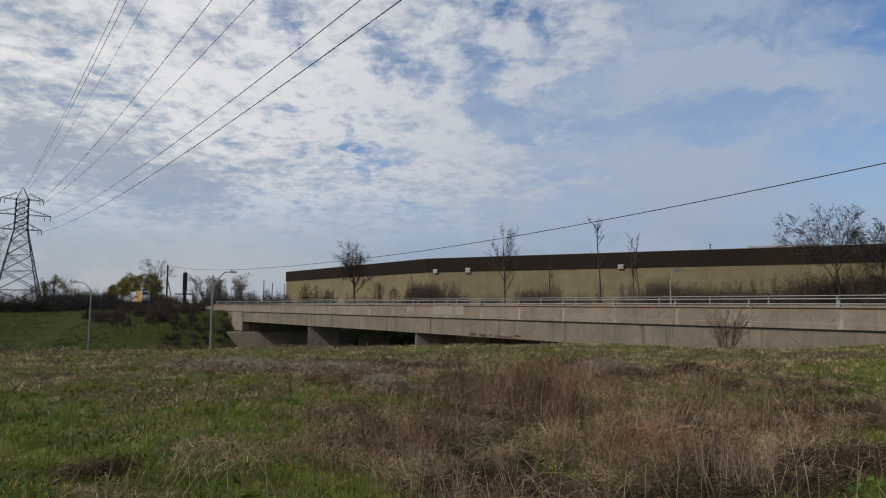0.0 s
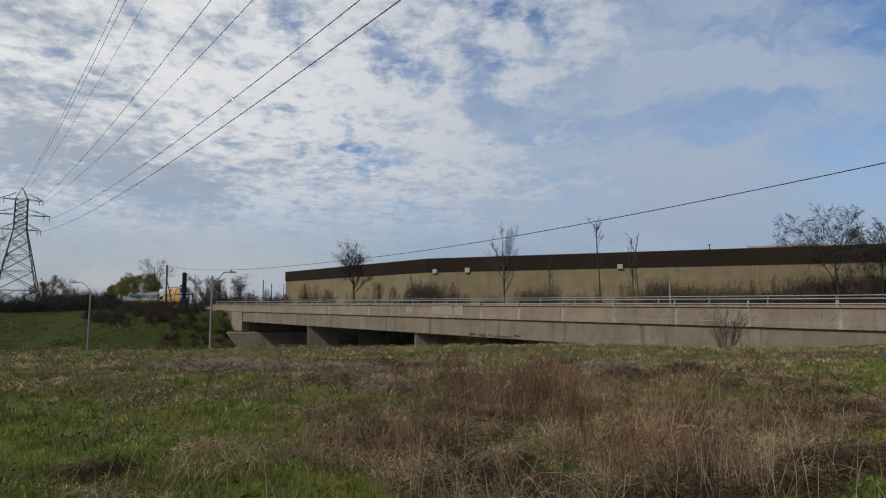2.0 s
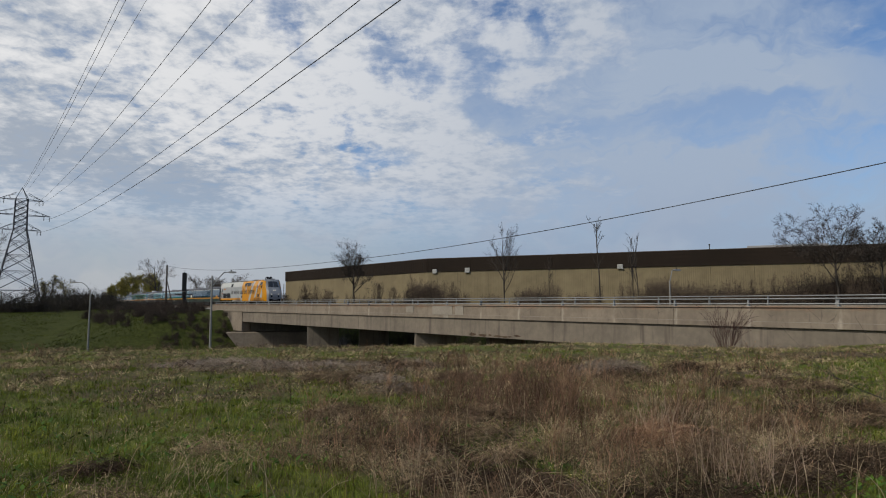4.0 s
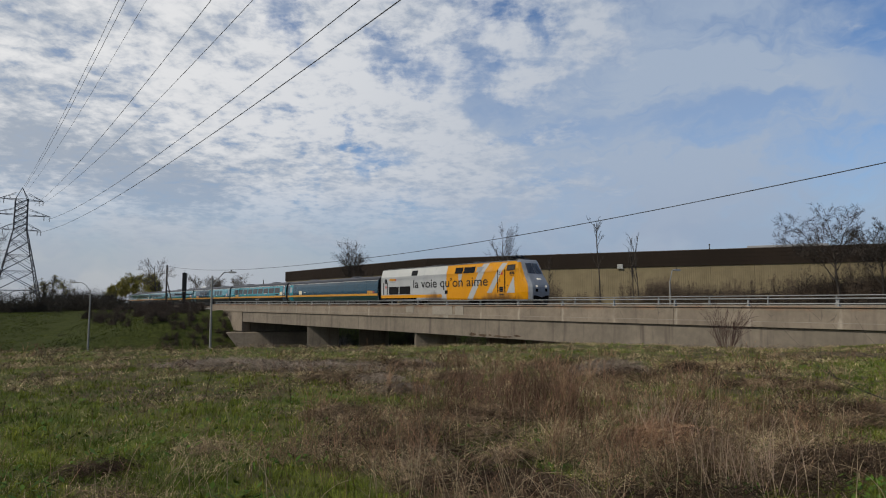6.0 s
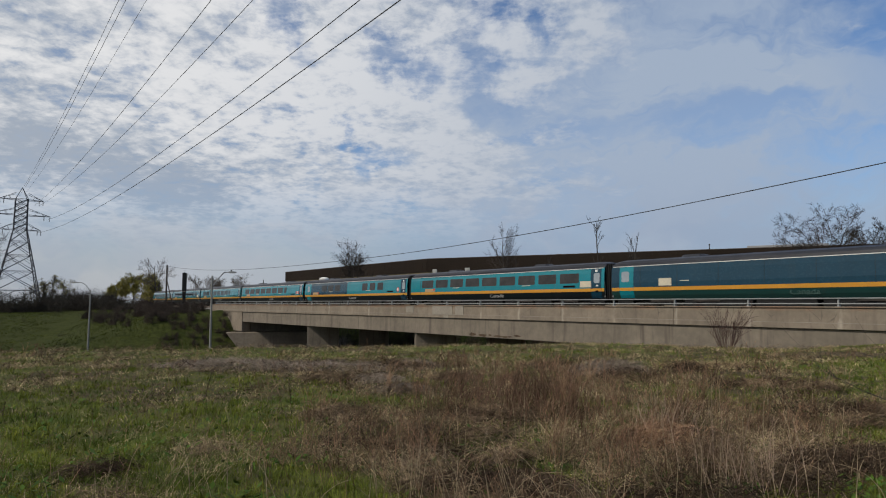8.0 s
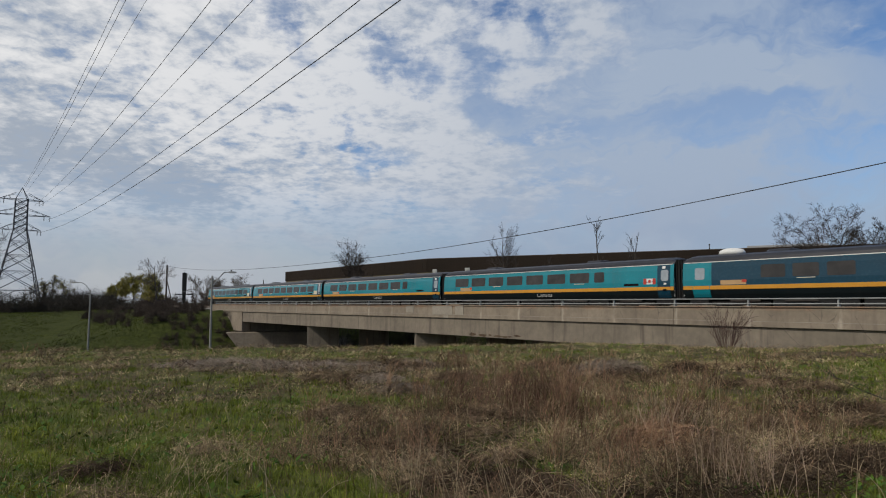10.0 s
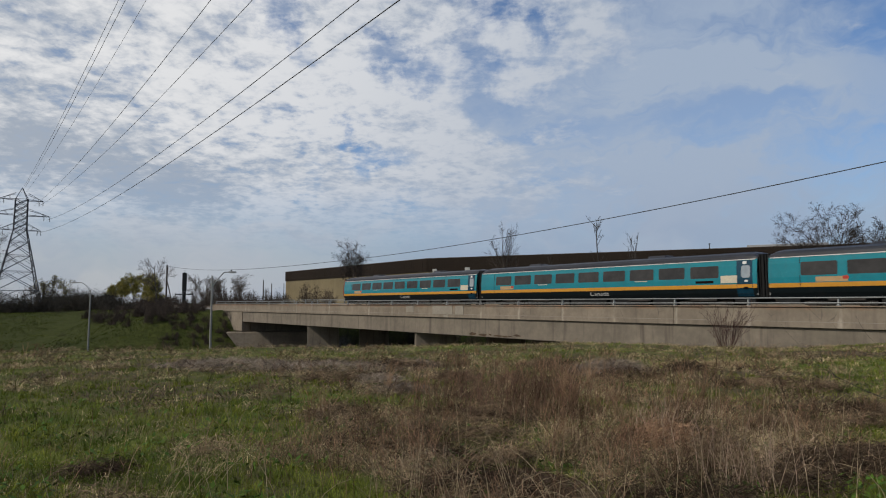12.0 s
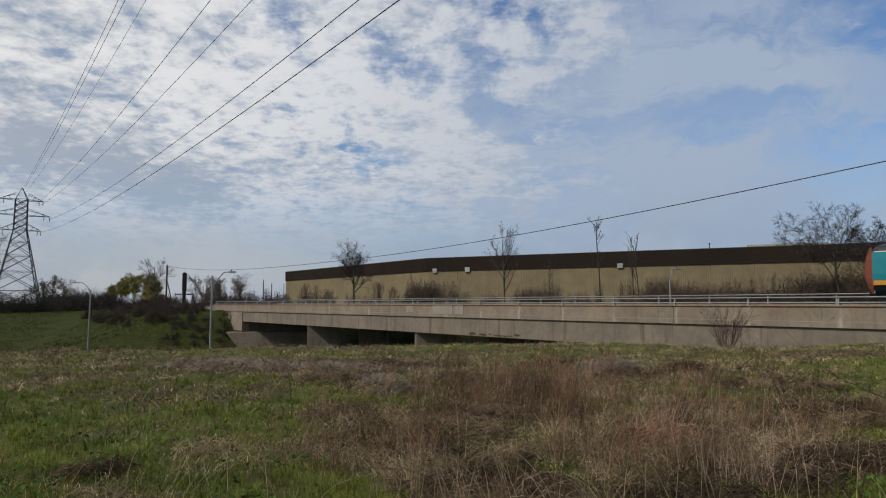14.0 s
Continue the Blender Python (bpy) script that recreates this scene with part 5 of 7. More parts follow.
def fork(rng, p, w, length, r, depth, last, spread, rise, ratio, out):
    """A limb that divides again and again, with side twigs on the younger wood."""
    p, w = np.array(p, float), np.array(w, float)
    pieces = 3 if depth < 4 else 2
    level = 0 if depth < 2 else (1 if depth < 4 else 2)
    for k in range(pieces):
        w = w + rng.normal(0, 0.10, 3) + np.array([0, 0, rise])
        w /= np.linalg.norm(w)
        q = p + w * length / pieces
        r1 = r * 0.93
        out[level].append((*p, *q, r, r1))
        if depth >= 3:
            side = w + rng.normal(0, 0.6, 3)
            side /= np.linalg.norm(side)
            e = q + side * length * rng.uniform(0.3, 0.8)
            out[2].append((*q, *e, r * 0.35, r * 0.2))
            side = w + rng.normal(0, 0.7, 3)
            out[2].append((*e, *(e + side / np.linalg.norm(side) * length * rng.uniform(0.2, 0.5)), r * 0.2, r * 0.12))
            side = w + rng.normal(0, 0.8, 3)
            out[2].append((*p, *(p + side / np.linalg.norm(side) * length * rng.uniform(0.2, 0.5)), r * 0.3, r * 0.15))
        p, r = q, r1
    if depth == last:
        return
    n = 3 if rng.rand() < 0.22 else 2
    axis = rng.normal(0, 1, 3)
    axis -= w * axis.dot(w)
    axis /= np.linalg.norm(axis)
    other = np.cross(w, axis)
    turn = rng.uniform(0, 6.28)
    for k in range(n):
        a = turn + 6.283 * k / n + rng.normal(0, 0.3)
        th = radians(spread * rng.uniform(0.55, 1.3))
        v = w * math.cos(th) + (axis * math.cos(a) + other * math.sin(a)) * math.sin(th)
        fork(rng, p, v, length * ratio * rng.uniform(0.75, 1.2), r * (0.78 if n == 2 else 0.66), depth + 1, last, spread, rise, ratio, out)


def bare_tree(x, y, top, plan, r, seed, label, lean=(0, 0), stems=1, name="bare_tree", mats=None, buds=0, budmat=None, budsize=0.2, group="trees behind the bridge"):
    z = float(terrain(x, y)) - 0.1
    rng = np.random.RandomState(seed)
    out = [[] for _ in plan]
    for k in range(stems):
        way = np.array([lean[0] + rng.normal(0, 0.12 * (stems > 1)), lean[1] + rng.normal(0, 0.12 * (stems > 1)), 1.0])
        foot = (rng.normal(0, 0.15 * (stems > 1)), rng.normal(0, 0.15 * (stems > 1)), 0)
        if len(plan) == 3:
            fork(rng, foot, way / np.linalg.norm(way), plan[0][0], r, 0, plan[0][1], *plan[1], out)
            continue
        grow(rng, foot, way / np.linalg.norm(way), 1.0 * (1 if k == 0 else rng.uniform(0.7, 0.95)), r, 0, plan, out)
    high = max(max(s[2], s[5]) for lev in out for s in lev)
    scale = (top - z) / high
    tree = thing(name, label, "tree", group, m=pose(x, y, z))
    bark, twig = mats or (BARK, TWIG)

    def scaled(rows, lo):
        a = np.array(rows)
        a[:, :6] *= scale
        a[:, 6:] = np.maximum(a[:, 6:] * scale, lo)
        return a
    trunk = np.concatenate([scaled(lev, 0.02) for lev in out[:2] if lev])
    part("trunk", arrays("trunk", *tubes(trunk, 6), bark), None, tree)
    crown = np.concatenate([scaled(lev, max(0.0085, 0.00010 * y)) for lev in out[2:] if lev])
    part("crown", arrays("crown", *ribbons(crown, rng), twig), None, tree, "fine bare twigs")
    if buds:
        tips = crown[rng.randint(0, len(crown), buds)]
        tagged(part("foliage", leaf_cloud(rng, tips[:, 3:6], budsize, 0.30, budmat), None, tree, "opening spring buds"), kind="stuff")
    return tree


def leaf_cloud(rng, pts, size, spread, mat):
    n = len(pts)
    c = pts + rng.normal(0, spread, (n, 3))
    u = rng.normal(0, 1, (n, 3))
    u /= np.linalg.norm(u, axis=1, keepdims=True)
    v = np.cross(u, rng.normal(0, 1, (n, 3)))
    v /= np.linalg.norm(v, axis=1, keepdims=True)
    s = (size * rng.uniform(0.5, 1.3, n))[:, None]
    verts = np.stack([c - u * s, c + v * s * 0.6, c + u * s, c - v * s * 0.6], 1).reshape(-1, 3)
    f = np.arange(4 * n).reshape(-1, 4)
    return arrays("foliage", verts, f, mat)


# pieces, wobble, rise, children, child length, child angle, first child
ROUND = [(7, 0.05, 0.02, 15, 0.55, 42, 0.30), (6, 0.10, 0.05, 10, 0.5, 38, 0.25), (4, 0.12, 0.04, 7, 0.62, 38, 0.2), (3, 0.15, 0.0, 4, 0.75, 38, 0.1), (3, 0.15, 0.0, 0, 0, 0)]
ROUND_FAR = [(6, 0.05, 0.02, 13, 0.55, 44, 0.25), (4, 0.14, 0.06, 9, 0.55, 40, 0.2), (3, 0.2, 0.04, 8, 0.65, 42, 0.1), (3, 0.25, 0.0, 0, 0, 0)]
FORKED = [(8, 0.05, 0.04, 14, 0.50, 30, 0.35), (6, 0.08, 0.10, 9, 0.5, 26, 0.2), (4, 0.12, 0.06, 7, 0.5, 30, 0.2), (3, 0.18, 0.0, 0, 0, 0)]
WIDE = [(6, 0.06, 0.02, 9, 0.70, 44, 0.35), (9, 0.18, 0.10, 10, 0.42, 48, 0.3), (5, 0.22, 0.06, 7, 0.6, 42, 0.2), (3, 0.26, 0.02, 4, 0.75, 42, 0.1), (3, 0.25, 0.0, 0, 0, 0)]

LIMBED = [(6, 0.05, 0.02, 9, 1.15, 48, 0.58), (9, 0.12, 0.05, 10, 0.46, 48, 0.25), (6, 0.16, 0.05, 8, 0.55, 46, 0.15), (5, 0.18, 0.02, 6, 0.62, 44, 0.1), (3, 0.22, 0.0, 0, 0, 0)]
STRANDS = [(9, 0.035, 0.02, 7, 0.50, 12, 0.42), (7, 0.07, 0.02, 4, 0.5, 16, 0.2), (5, 0.10, -0.02, 3, 0.5, 18, 0.2), (3, 0.14, -0.03, 0, 0, 0)]
POLE = [(10, 0.022, 0.02, 12, 0.20, 34, 0.55), (5, 0.1, 0.14, 4, 0.45, 28, 0.2), (3, 0.14, 0.06, 3, 0.5, 32, 0.2), (2, 0.2, 0.0, 0, 0, 0)]
bare_tree(-14.8, 104.1, 12.6, ROUND, 0.024, 11, "bare spreading tree with a round crown of fine twigs")
bare_tree(7.9, 81.2, 12.3, FORKED, 0.014, 23, "bare forked tree with upright limbs")
bare_tree(12.2, 72.5, 7.0, POLE, 0.010, 31, "thin bare sapling beside the warehouse")
bare_tree(16.39, 65.4, 10.7, POLE, 0.010, 45, "tall slim bare tree with few branches")
bare_tree(19.25, 61.8, 8.7, STRANDS, 0.010, 52, "bare tree of thin wavering stems", lean=(-0.03, 0.0))
bare_tree(18.75, 61.9, 8.4, STRANDS, 0.009, 57, "bare tree of thin wavering stems", lean=(-0.05, 0.0))
bare_tree(30.4, 48.0, 9.2, LIMBED, 0.024, 64, "large bare tree with crooked spreading limbs")
bare_tree(32.0, 45.5, 8.9, LIMBED, 0.022, 73, "large bare tree with dense upright twigs")
bare_tree(35.8, 46.5, 9.0, LIMBED, 0.022, 78, "large bare tree with dense twigs")
bare_tree(-87.0, 191.0, 15.8, ROUND_FAR, 0.018, 81, "tall bare tree with pale, haze-lightened twigs", group="trees along the line", mats=(HAZEBARK, HAZETWIG))
for x, y, top, seed in ((-172.0, 270.0, 12.6, 86), (-160.5, 266.0, 12.0, 87)):
    bare_tree(x, y, top, ROUND_FAR, 0.026, seed, "wide bare tree with yellowing buds", group="trees along the line", buds=900, budmat=BUDS, budsize=0.16)
bare_tree(-166.0, 268.0, 14.0, ROUND_FAR, 0.026, 85, "wide bare tree with yellowing buds", group="trees along the line", buds=700, budmat=BUDS, budsize=0.16)
for x, y, top, seed in ((-112.0, 219.0, 10.4, 91), (-106.0, 216.0, 12.2, 92), (-99.0, 212.0, 11.6, 93), (-93.5, 205.0, 9.2, 94), (-117.5, 222.0, 8.0, 95)):
    bare_tree(x, y, top, ROUND_FAR, 0.024, seed, "budding tree with a yellow-green crown", buds=5000, budmat=BUDS, budsize=0.19, group="trees along the line")
for x, y, top, seed in ((-75.0, 190.0, 10.5, 101), (-69.0, 183.0, 9.8, 102), (-62.0, 172.0, 9.2, 103), (-56.5, 158.0, 8.6, 104), (-55.0, 168.0, 9.9, 105), (-49.0, 152.0, 8.0, 106), (-170.0, 262.0, 9.8, 107), (-52.0, 140.0, 6.0, 108)):
    bare_tree(x, y, top, ROUND_FAR, 0.014, seed, "haze-grey bare tree in the distant scrub", group="trees along the line", mats=(HAZEBARK, HAZETWIG))
# a bare tree whose boughs reach in front of the pylon
bare_tree(-66.5, 84.0, 13.5, WIDE, 0.022, 117, "bare tree with long thin boughs", lean=(0.18, 0.0), group="trees along the line")


def shrub_proto(seed, stems, mat, plan, r, spread, buds=0, budmat=None, budsize=0.05):
    """A many-stemmed bush of unit height at the origin."""
    rng = np.random.RandomState(seed)
    out = [[] for _ in plan]
    for k in range(stems):
        a, d = rng.uniform(0, 6.28), rng.uniform(0, spread)
        way = np.array([math.cos(a) * rng.uniform(0.05, 0.55), math.sin(a) * rng.uniform(0.05, 0.55), 1.0])
        grow(rng, (math.cos(a) * d, math.sin(a) * d, 0), way / np.linalg.norm(way), rng.uniform(0.55, 1.0), r, 0, plan, out)
    rows = np.concatenate([np.array(l) for l in out if l])
    rows[:, :6] /= rows[:, 5].max()
    rows[:, 6:] = np.maximum(rows[:, 6:], 0.0016)
    raw = ribbons(rows, rng)
    me = arrays("brushwood", *raw, mat)
    RAW[me.name] = raw
    leaf = leaf_cloud(rng, rows[rng.randint(0, len(rows), buds), 3:6], budsize, 0.05, budmat) if buds else None
    return me, leaf


RAW = {}
BUSH = [(5, 0.10, 0.02, 9, 0.55, 34, 0.15), (4, 0.16, 0.02, 7, 0.5, 38, 0.15), (3, 0.2, 0.0, 5, 0.5, 38, 0.1), (2, 0.25, 0.0, 0, 0, 0)]
DOME = [(5, 0.14, -0.03, 9, 0.55, 40, 0.1), (4, 0.2, -0.02, 8, 0.52, 44, 0.1), (3, 0.24, 0.0, 5, 0.5, 44, 0.1), (2, 0.28, 0.0, 0, 0, 0)]
THICKET = [(4, 0.16, 0.0, 7, 0.55, 45, 0.1), (3, 0.24, 0.0, 5, 0.55, 45, 0.1), (2, 0.3, 0.0, 0, 0, 0)]
PROTOS = {
    "brush": [shrub_proto(200 + k, 8, BRUSH_PALE, BUSH, 0.007, 0.30) for k in range(4)],
    "dome": [shrub_proto(210 + k, 10, BRUSH_PALE, DOME, 0.006, 0.55) for k in range(4)],
    "thicket": [shrub_proto(220 + k, 16, BRUSH, THICKET, 0.007, 0.6) for k in range(3)],
    "dark": [shrub_proto(240 + k, 14, BRUSH_DARK, THICKET, 0.009, 0.7) for k in range(4)],
}


def shrub(kind, x, y, top, wide, rng, label, group):
    z = float(terrain(x, y)) - 0.1
    if x * ACROSS.x + y * ACROSS.y < 38 and -0.512 < x / y < -0.36:
        top = min(top, 1.6 + (0.0035 if x / y < -0.462 else 0.0085) * y)
    me, leaf = PROTOS[kind][rng.randint(len(PROTOS[kind]))]
    h = max(top - z, 0.8)
    ob = thing("shrub", label, "shrub", group)
    ob.matrix_basis = Matrix.LocRotScale((x, y, z), Euler((0, 0, rng.uniform(0, 6.28))), (wide, wide, h))
    tagged(part("brushwood", me, None, ob), kind="stuff")
    if leaf:
        tagged(part("foliage", leaf, None, ob), kind="stuff")
    return ob


def belt(name, places, kind, label, category, mat, infill=0):
    """Many bushes that nobody could count, joined into one mesh. places: x, y, top, width."""
    rng = np.random.RandomState(len(places))
    vs, fs, count = [], [], 0
    for x, y, top, wide in places:
        z = float(terrain(x, y)) - 0.1
        if x * ACROSS.x + y * ACROSS.y < 38 and -0.512 < x / y < -0.36:
            top = min(top, 1.6 + (0.0035 if x / y < -0.462 else 0.0085) * y)
        v, f = RAW[PROTOS[kind][rng.randint(len(PROTOS[kind]))][0].name]
        a = rng.uniform(0, 6.28)
        c, n = math.cos(a), math.sin(a)
        w = np.stack([(v[:, 0] * c - v[:, 1] * n) * wide + x, (v[:, 0] * n + v[:, 1] * c) * wide + y, v[:, 2] * max(top - z, 0.8) + z], 1)
        if infill:
            c3 = w[rng.randint(0, len(w), infill)]
            c3 = np.stack([c3[:, 0], c3[:, 1], z + (c3[:, 2] - z) * rng.uniform(0.1, 0.92, infill)], 1)
            u3, v3 = rng.normal(0, 1, (infill, 3)) + np.array([0, 0, 0.8]), rng.normal(0, 0.05, (infill, 3))
            sz = wide * 0.10
            q = np.stack([c3 - u3 * sz, c3 + v3 * sz, c3 + u3 * sz, c3 - v3 * sz], 1).reshape(-1, 3)
            q[:, 2] = np.clip(q[:, 2], z, max(top, z + 0.8))
            f = np.concatenate([f, np.arange(4 * infill).reshape(-1, 4) + len(w)])
            w = np.concatenate([w, q])
            v = w
        vs.append(w)
        fs.append(f + count)
        count += len(v)
    tagged(new(name, arrays(name, np.concatenate(vs), np.concatenate(fs), mat)), label, category, kind="stuff")


def build_brush():
    rng = np.random.RandomState(7)
    # along the far side of the bridge, before the warehouse
    # kind, first and last place along the line, distance across it, crown height there, spread, count
    rows = (("brush", 113.0, 119.0, 56, 6.1, 2.8, 3), ("brush", 104.0, 112.0, 56, 4.6, 2.4, 4), ("brush", 92.0, 101.0, 56, 3.8, 2.2, 4), ("brush", 87.5, 90.0, 55, 5.4, 2.1, 2), ("brush", 83.5, 86.5, 55, 4.8, 2.0, 2),
            ("dome", 73.5, 79.0, 55, 5.6, 2.6, 6), ("brush", 76.0, 80.0, 55, 6.1, 2.2, 2), ("brush", 68.5, 71.5, 55, 5.3, 2.0, 3), ("dome", 66.0, 69.0, 55, 3.6, 1.9, 2), ("dome", 59.0, 60.5, 54, 3.4, 1.2, 2),
            ("dome", 48.5, 53.5, 53, 3.9, 2.0, 5), ("brush", 47.5, 51.0, 53, 4.3, 1.7, 2), ("dome", 43.0, 46.0, 53, 3.15, 1.6, 3), ("brush", 41.3, 42.2, 53, 4.3, 1.0, 2), ("brush", 38.0, 39.6, 53, 4.4, 1.5, 3),
            ("dome", 34.0, 36.6, 53, 4.5, 1.9, 5), ("dome", 30.0, 34.0, 53, 3.9, 1.9, 6), ("dome", 26.5, 30.0, 53, 3.5, 1.7, 5), ("brush", 24.5, 28.5, 54, 4.1, 1.8, 4), ("brush", 21.0, 24.5, 54, 4.3, 1.9, 5), ("dome", 12.0, 21.5, 55, 4.5, 2.3, 9), ("brush", 10.0, 20.0, 56, 5.4, 2.2, 7))
    masses = []
    for kind, a0, a1, across, high, wide, count in rows:
        for k in range(count * (3 if kind == 'dome' else 1)):
            p = at(across + rng.normal(0, 0.6), rng.uniform(a0, a1))
            masses.append((p.x, p.y, high * (rng.uniform(0.72, 0.98) if kind == 'dome' else rng.uniform(0.45, 0.7)), wide * rng.uniform(0.6, 0.85)))
        for k in range(count):
            p = at(across + rng.normal(0, 0.5), a0 + (a1 - a0) * (k + rng.uniform(0.2, 0.8)) / count)
            shrub(kind, p.x, p.y, high * rng.uniform(0.86, 1.03), wide * rng.uniform(0.75, 1.0), rng, "rounded leafless brown shrub behind the bridge" if kind == "dome" else "upright leafless grey-brown shrub behind the bridge", "shrubs behind the bridge")
    belt('shrub_thicket', masses, 'dome', 'tangled brown twigs of the shrubs behind the bridge', 'shrubs', BRUSH_PALE, 300)
    # dense undergrowth at the shrubs' feet, its stems darkened to stand for shade
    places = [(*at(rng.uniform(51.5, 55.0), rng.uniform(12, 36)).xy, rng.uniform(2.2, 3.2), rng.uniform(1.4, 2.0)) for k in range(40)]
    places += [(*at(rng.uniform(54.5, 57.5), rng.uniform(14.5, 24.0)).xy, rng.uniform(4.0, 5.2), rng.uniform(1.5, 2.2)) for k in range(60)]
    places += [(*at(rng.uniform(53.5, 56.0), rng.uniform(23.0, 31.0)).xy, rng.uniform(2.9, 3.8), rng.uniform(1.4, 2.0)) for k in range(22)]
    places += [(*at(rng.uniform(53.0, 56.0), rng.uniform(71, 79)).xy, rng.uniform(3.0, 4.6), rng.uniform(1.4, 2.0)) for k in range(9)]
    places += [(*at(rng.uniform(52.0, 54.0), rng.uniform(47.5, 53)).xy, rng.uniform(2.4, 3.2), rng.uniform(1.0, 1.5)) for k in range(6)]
    belt("undergrowth", places, "dark", "tangled undergrowth darkened for shade before the warehouse", "undergrowth", UNDER_SHADE, 1000)
    # dark thicket on the railway bank
    places = []
    s = 150.0
    while s < 300:
        f = (s - 150) / 320
        for row in range(2):
            p = at(29.0 + 2.0 * row + rng.normal(0, 0.8) - 2.5 * f, s + rng.normal(0, 1.0))
            places.append((p.x, p.y, 1.6 + 0.0245 * p.y * rng.uniform(0.85, 1.06), rng.uniform(2.6, 3.8)))
        s += 4.2 + 5.0 * f
    for k in range(64):
        p = at(rng.uniform(-34, 27), rng.uniform(178, 202))
        places.append((p.x, p.y, 1.6 + 0.0305 * p.y * rng.uniform(0.92, 1.10), rng.uniform(3.0, 4.2)))
    belt("thicket", places, "dark", "dense dark leafless thicket along the railway bank", "thicket", BRUSH_DARK, 1100)
    places = []
    for k in range(46):
        p = at(rng.uniform(20.0, 32.0), rng.uniform(101.0, 150.0))
        places.append((p.x, p.y, float(terrain(p.x, p.y)) + rng.uniform(0.9, 2.9), rng.uniform(1.2, 2.6)))
    for k in range(26):
        p = at(rng.uniform(25.5, 31.8), rng.uniform(104.5, 127.0))
        places.append((p.x, p.y, float(terrain(p.x, p.y)) + rng.uniform(1.6, 3.2), rng.uniform(1.1, 1.8)))
    for k in range(30):
        p = at(rng.uniform(23.0, 32.0), rng.uniform(92.5, 105.0))
        places.append((p.x, p.y, float(terrain(p.x, p.y)) + rng.uniform(0.8, 1.6), rng.uniform(0.9, 1.5)))
    for k in range(20):
        p = at(rng.uniform(28.5, 33.0), rng.uniform(90.0, 97.5))
        places.append((p.x, p.y, float(terrain(p.x, p.y)) + rng.uniform(0.7, 1.3), rng.uniform(0.8, 1.3)))
    belt("bank_brush", places, "brush", "low dark leafless brush on the railway bank", "brush", BRUSH, 420)
    for k in range(12):
        p = at(rng.uniform(11, 27), rng.uniform(100, 190))
        z = float(terrain(p.x, p.y))
        shrub("dark", p.x, p.y, z + rng.uniform(0.5, 1.5), rng.uniform(0.5, 1.2), rng, "small dark bush on the grassy bank", "bushes on the bank")
    # brush added under the bridge's far edge, dark in place of the shadow there
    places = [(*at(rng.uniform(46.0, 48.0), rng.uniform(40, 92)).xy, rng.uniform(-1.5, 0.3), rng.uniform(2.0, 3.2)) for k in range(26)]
    belt("underpass_shade_brush", places, "dark", "dark brush added for the shadow beyond the underpass", "brush", BRUSH_DARK)
    # far scrub that closes the view between the thicket and the warehouse
    places = [(*at(rng.uniform(47, 58), rng.uniform(118, 235)).xy, rng.uniform(2.8, 5.4), rng.uniform(2.6, 3.8)) for k in range(32)]
    for k in range(18):
        u = rng.uniform(225, 345)
        p = track_point(u, rng.uniform(8, 14))[0]
        places.append((p.x, p.y, 1.6 + p.y * rng.uniform(0.013, 0.021), rng.uniform(3.2, 4.6)))
    belt("scrub", places, "thicket", "leafless brown scrub beyond the line", "scrub", BRUSH, 500)
    for a0, a1, high, count in ((148, 178, 7.0, 12), (128, 148, 5.0, 8), (116, 128, 3.7, 8)):
        for k in range(count):
            p = at(rng.uniform(49, 55), rng.uniform(a0, a1))
            places.append((p.x, p.y, high * rng.uniform(0.8, 1.05), rng.uniform(1.6, 2.4)))
    belt("rail_scrub", places[-28:], "brush", "brown leafless scrub beside the line", "scrub", BRUSH, 300)
    places = [(rng.uniform(-330, -75), rng.uniform(330, 420), rng.uniform(5.5, 9.0), rng.uniform(7, 11)) for k in range(24)]
    belt("tree_belt", places, "dark", "distant dark belt of leafless trees", "tree belt", BRUSH_DARK)


build_brush()


def red_twig_shrub():
    """The upright twiggy shrub before the bridge."""
    red = surface("red_brown_twigs", (0.085, 0.045, 0.036), (0.055, 0.032, 0.028), 0.6, 0.9, island=0.3)
    rng = np.random.RandomState(402)
    plan = [(6, 0.06, 0.03, 4, 0.5, 28, 0.3), (4, 0.12, 0.04, 2, 0.5, 30, 0.3), (3, 0.2, 0.0, 0, 0, 0)]
    out = [[] for _ in plan]
    for k in range(34):
        a = rng.uniform(0, 6.28)
        t = rng.uniform(0.02, 0.62)
        way = np.array([math.cos(a) * t, math.sin(a) * t, 1.0])
        grow(rng, (math.cos(a) * 0.2, math.sin(a) * 0.2, 0), way / np.linalg.norm(way), rng.uniform(1.0, 2.35), 0.013, 0, plan, out)
    rows = np.concatenate([np.array(l) for l in out])
    rows[:, 6:] = np.maximum(rows[:, 6:], 0.005)
    x, y = 14.15, 31.6
    ob = thing("twiggy_shrub", "upright red-brown twiggy shrub at the foot of the bridge", "shrub", m=pose(x, y, float(terrain(x, y)) - 0.05))
    part("brushwood", arrays("brushwood", *tubes(rows, 4), red), None, ob)


red_twig_shrub()


# ---- pylon and wires ----
PYLON = Vector((-145.9, 215.0, 0.0))
LATTICE = surface("pylon_steel", (0.045, 0.050, 0.066), (0.030, 0.034, 0.045), 0.3, 0.65, 0.1)
WIRE = surface("bare_conductor", (0.055, 0.058, 0.062), (0.04, 0.042, 0.045), 1.0, 0.6, 0.3)


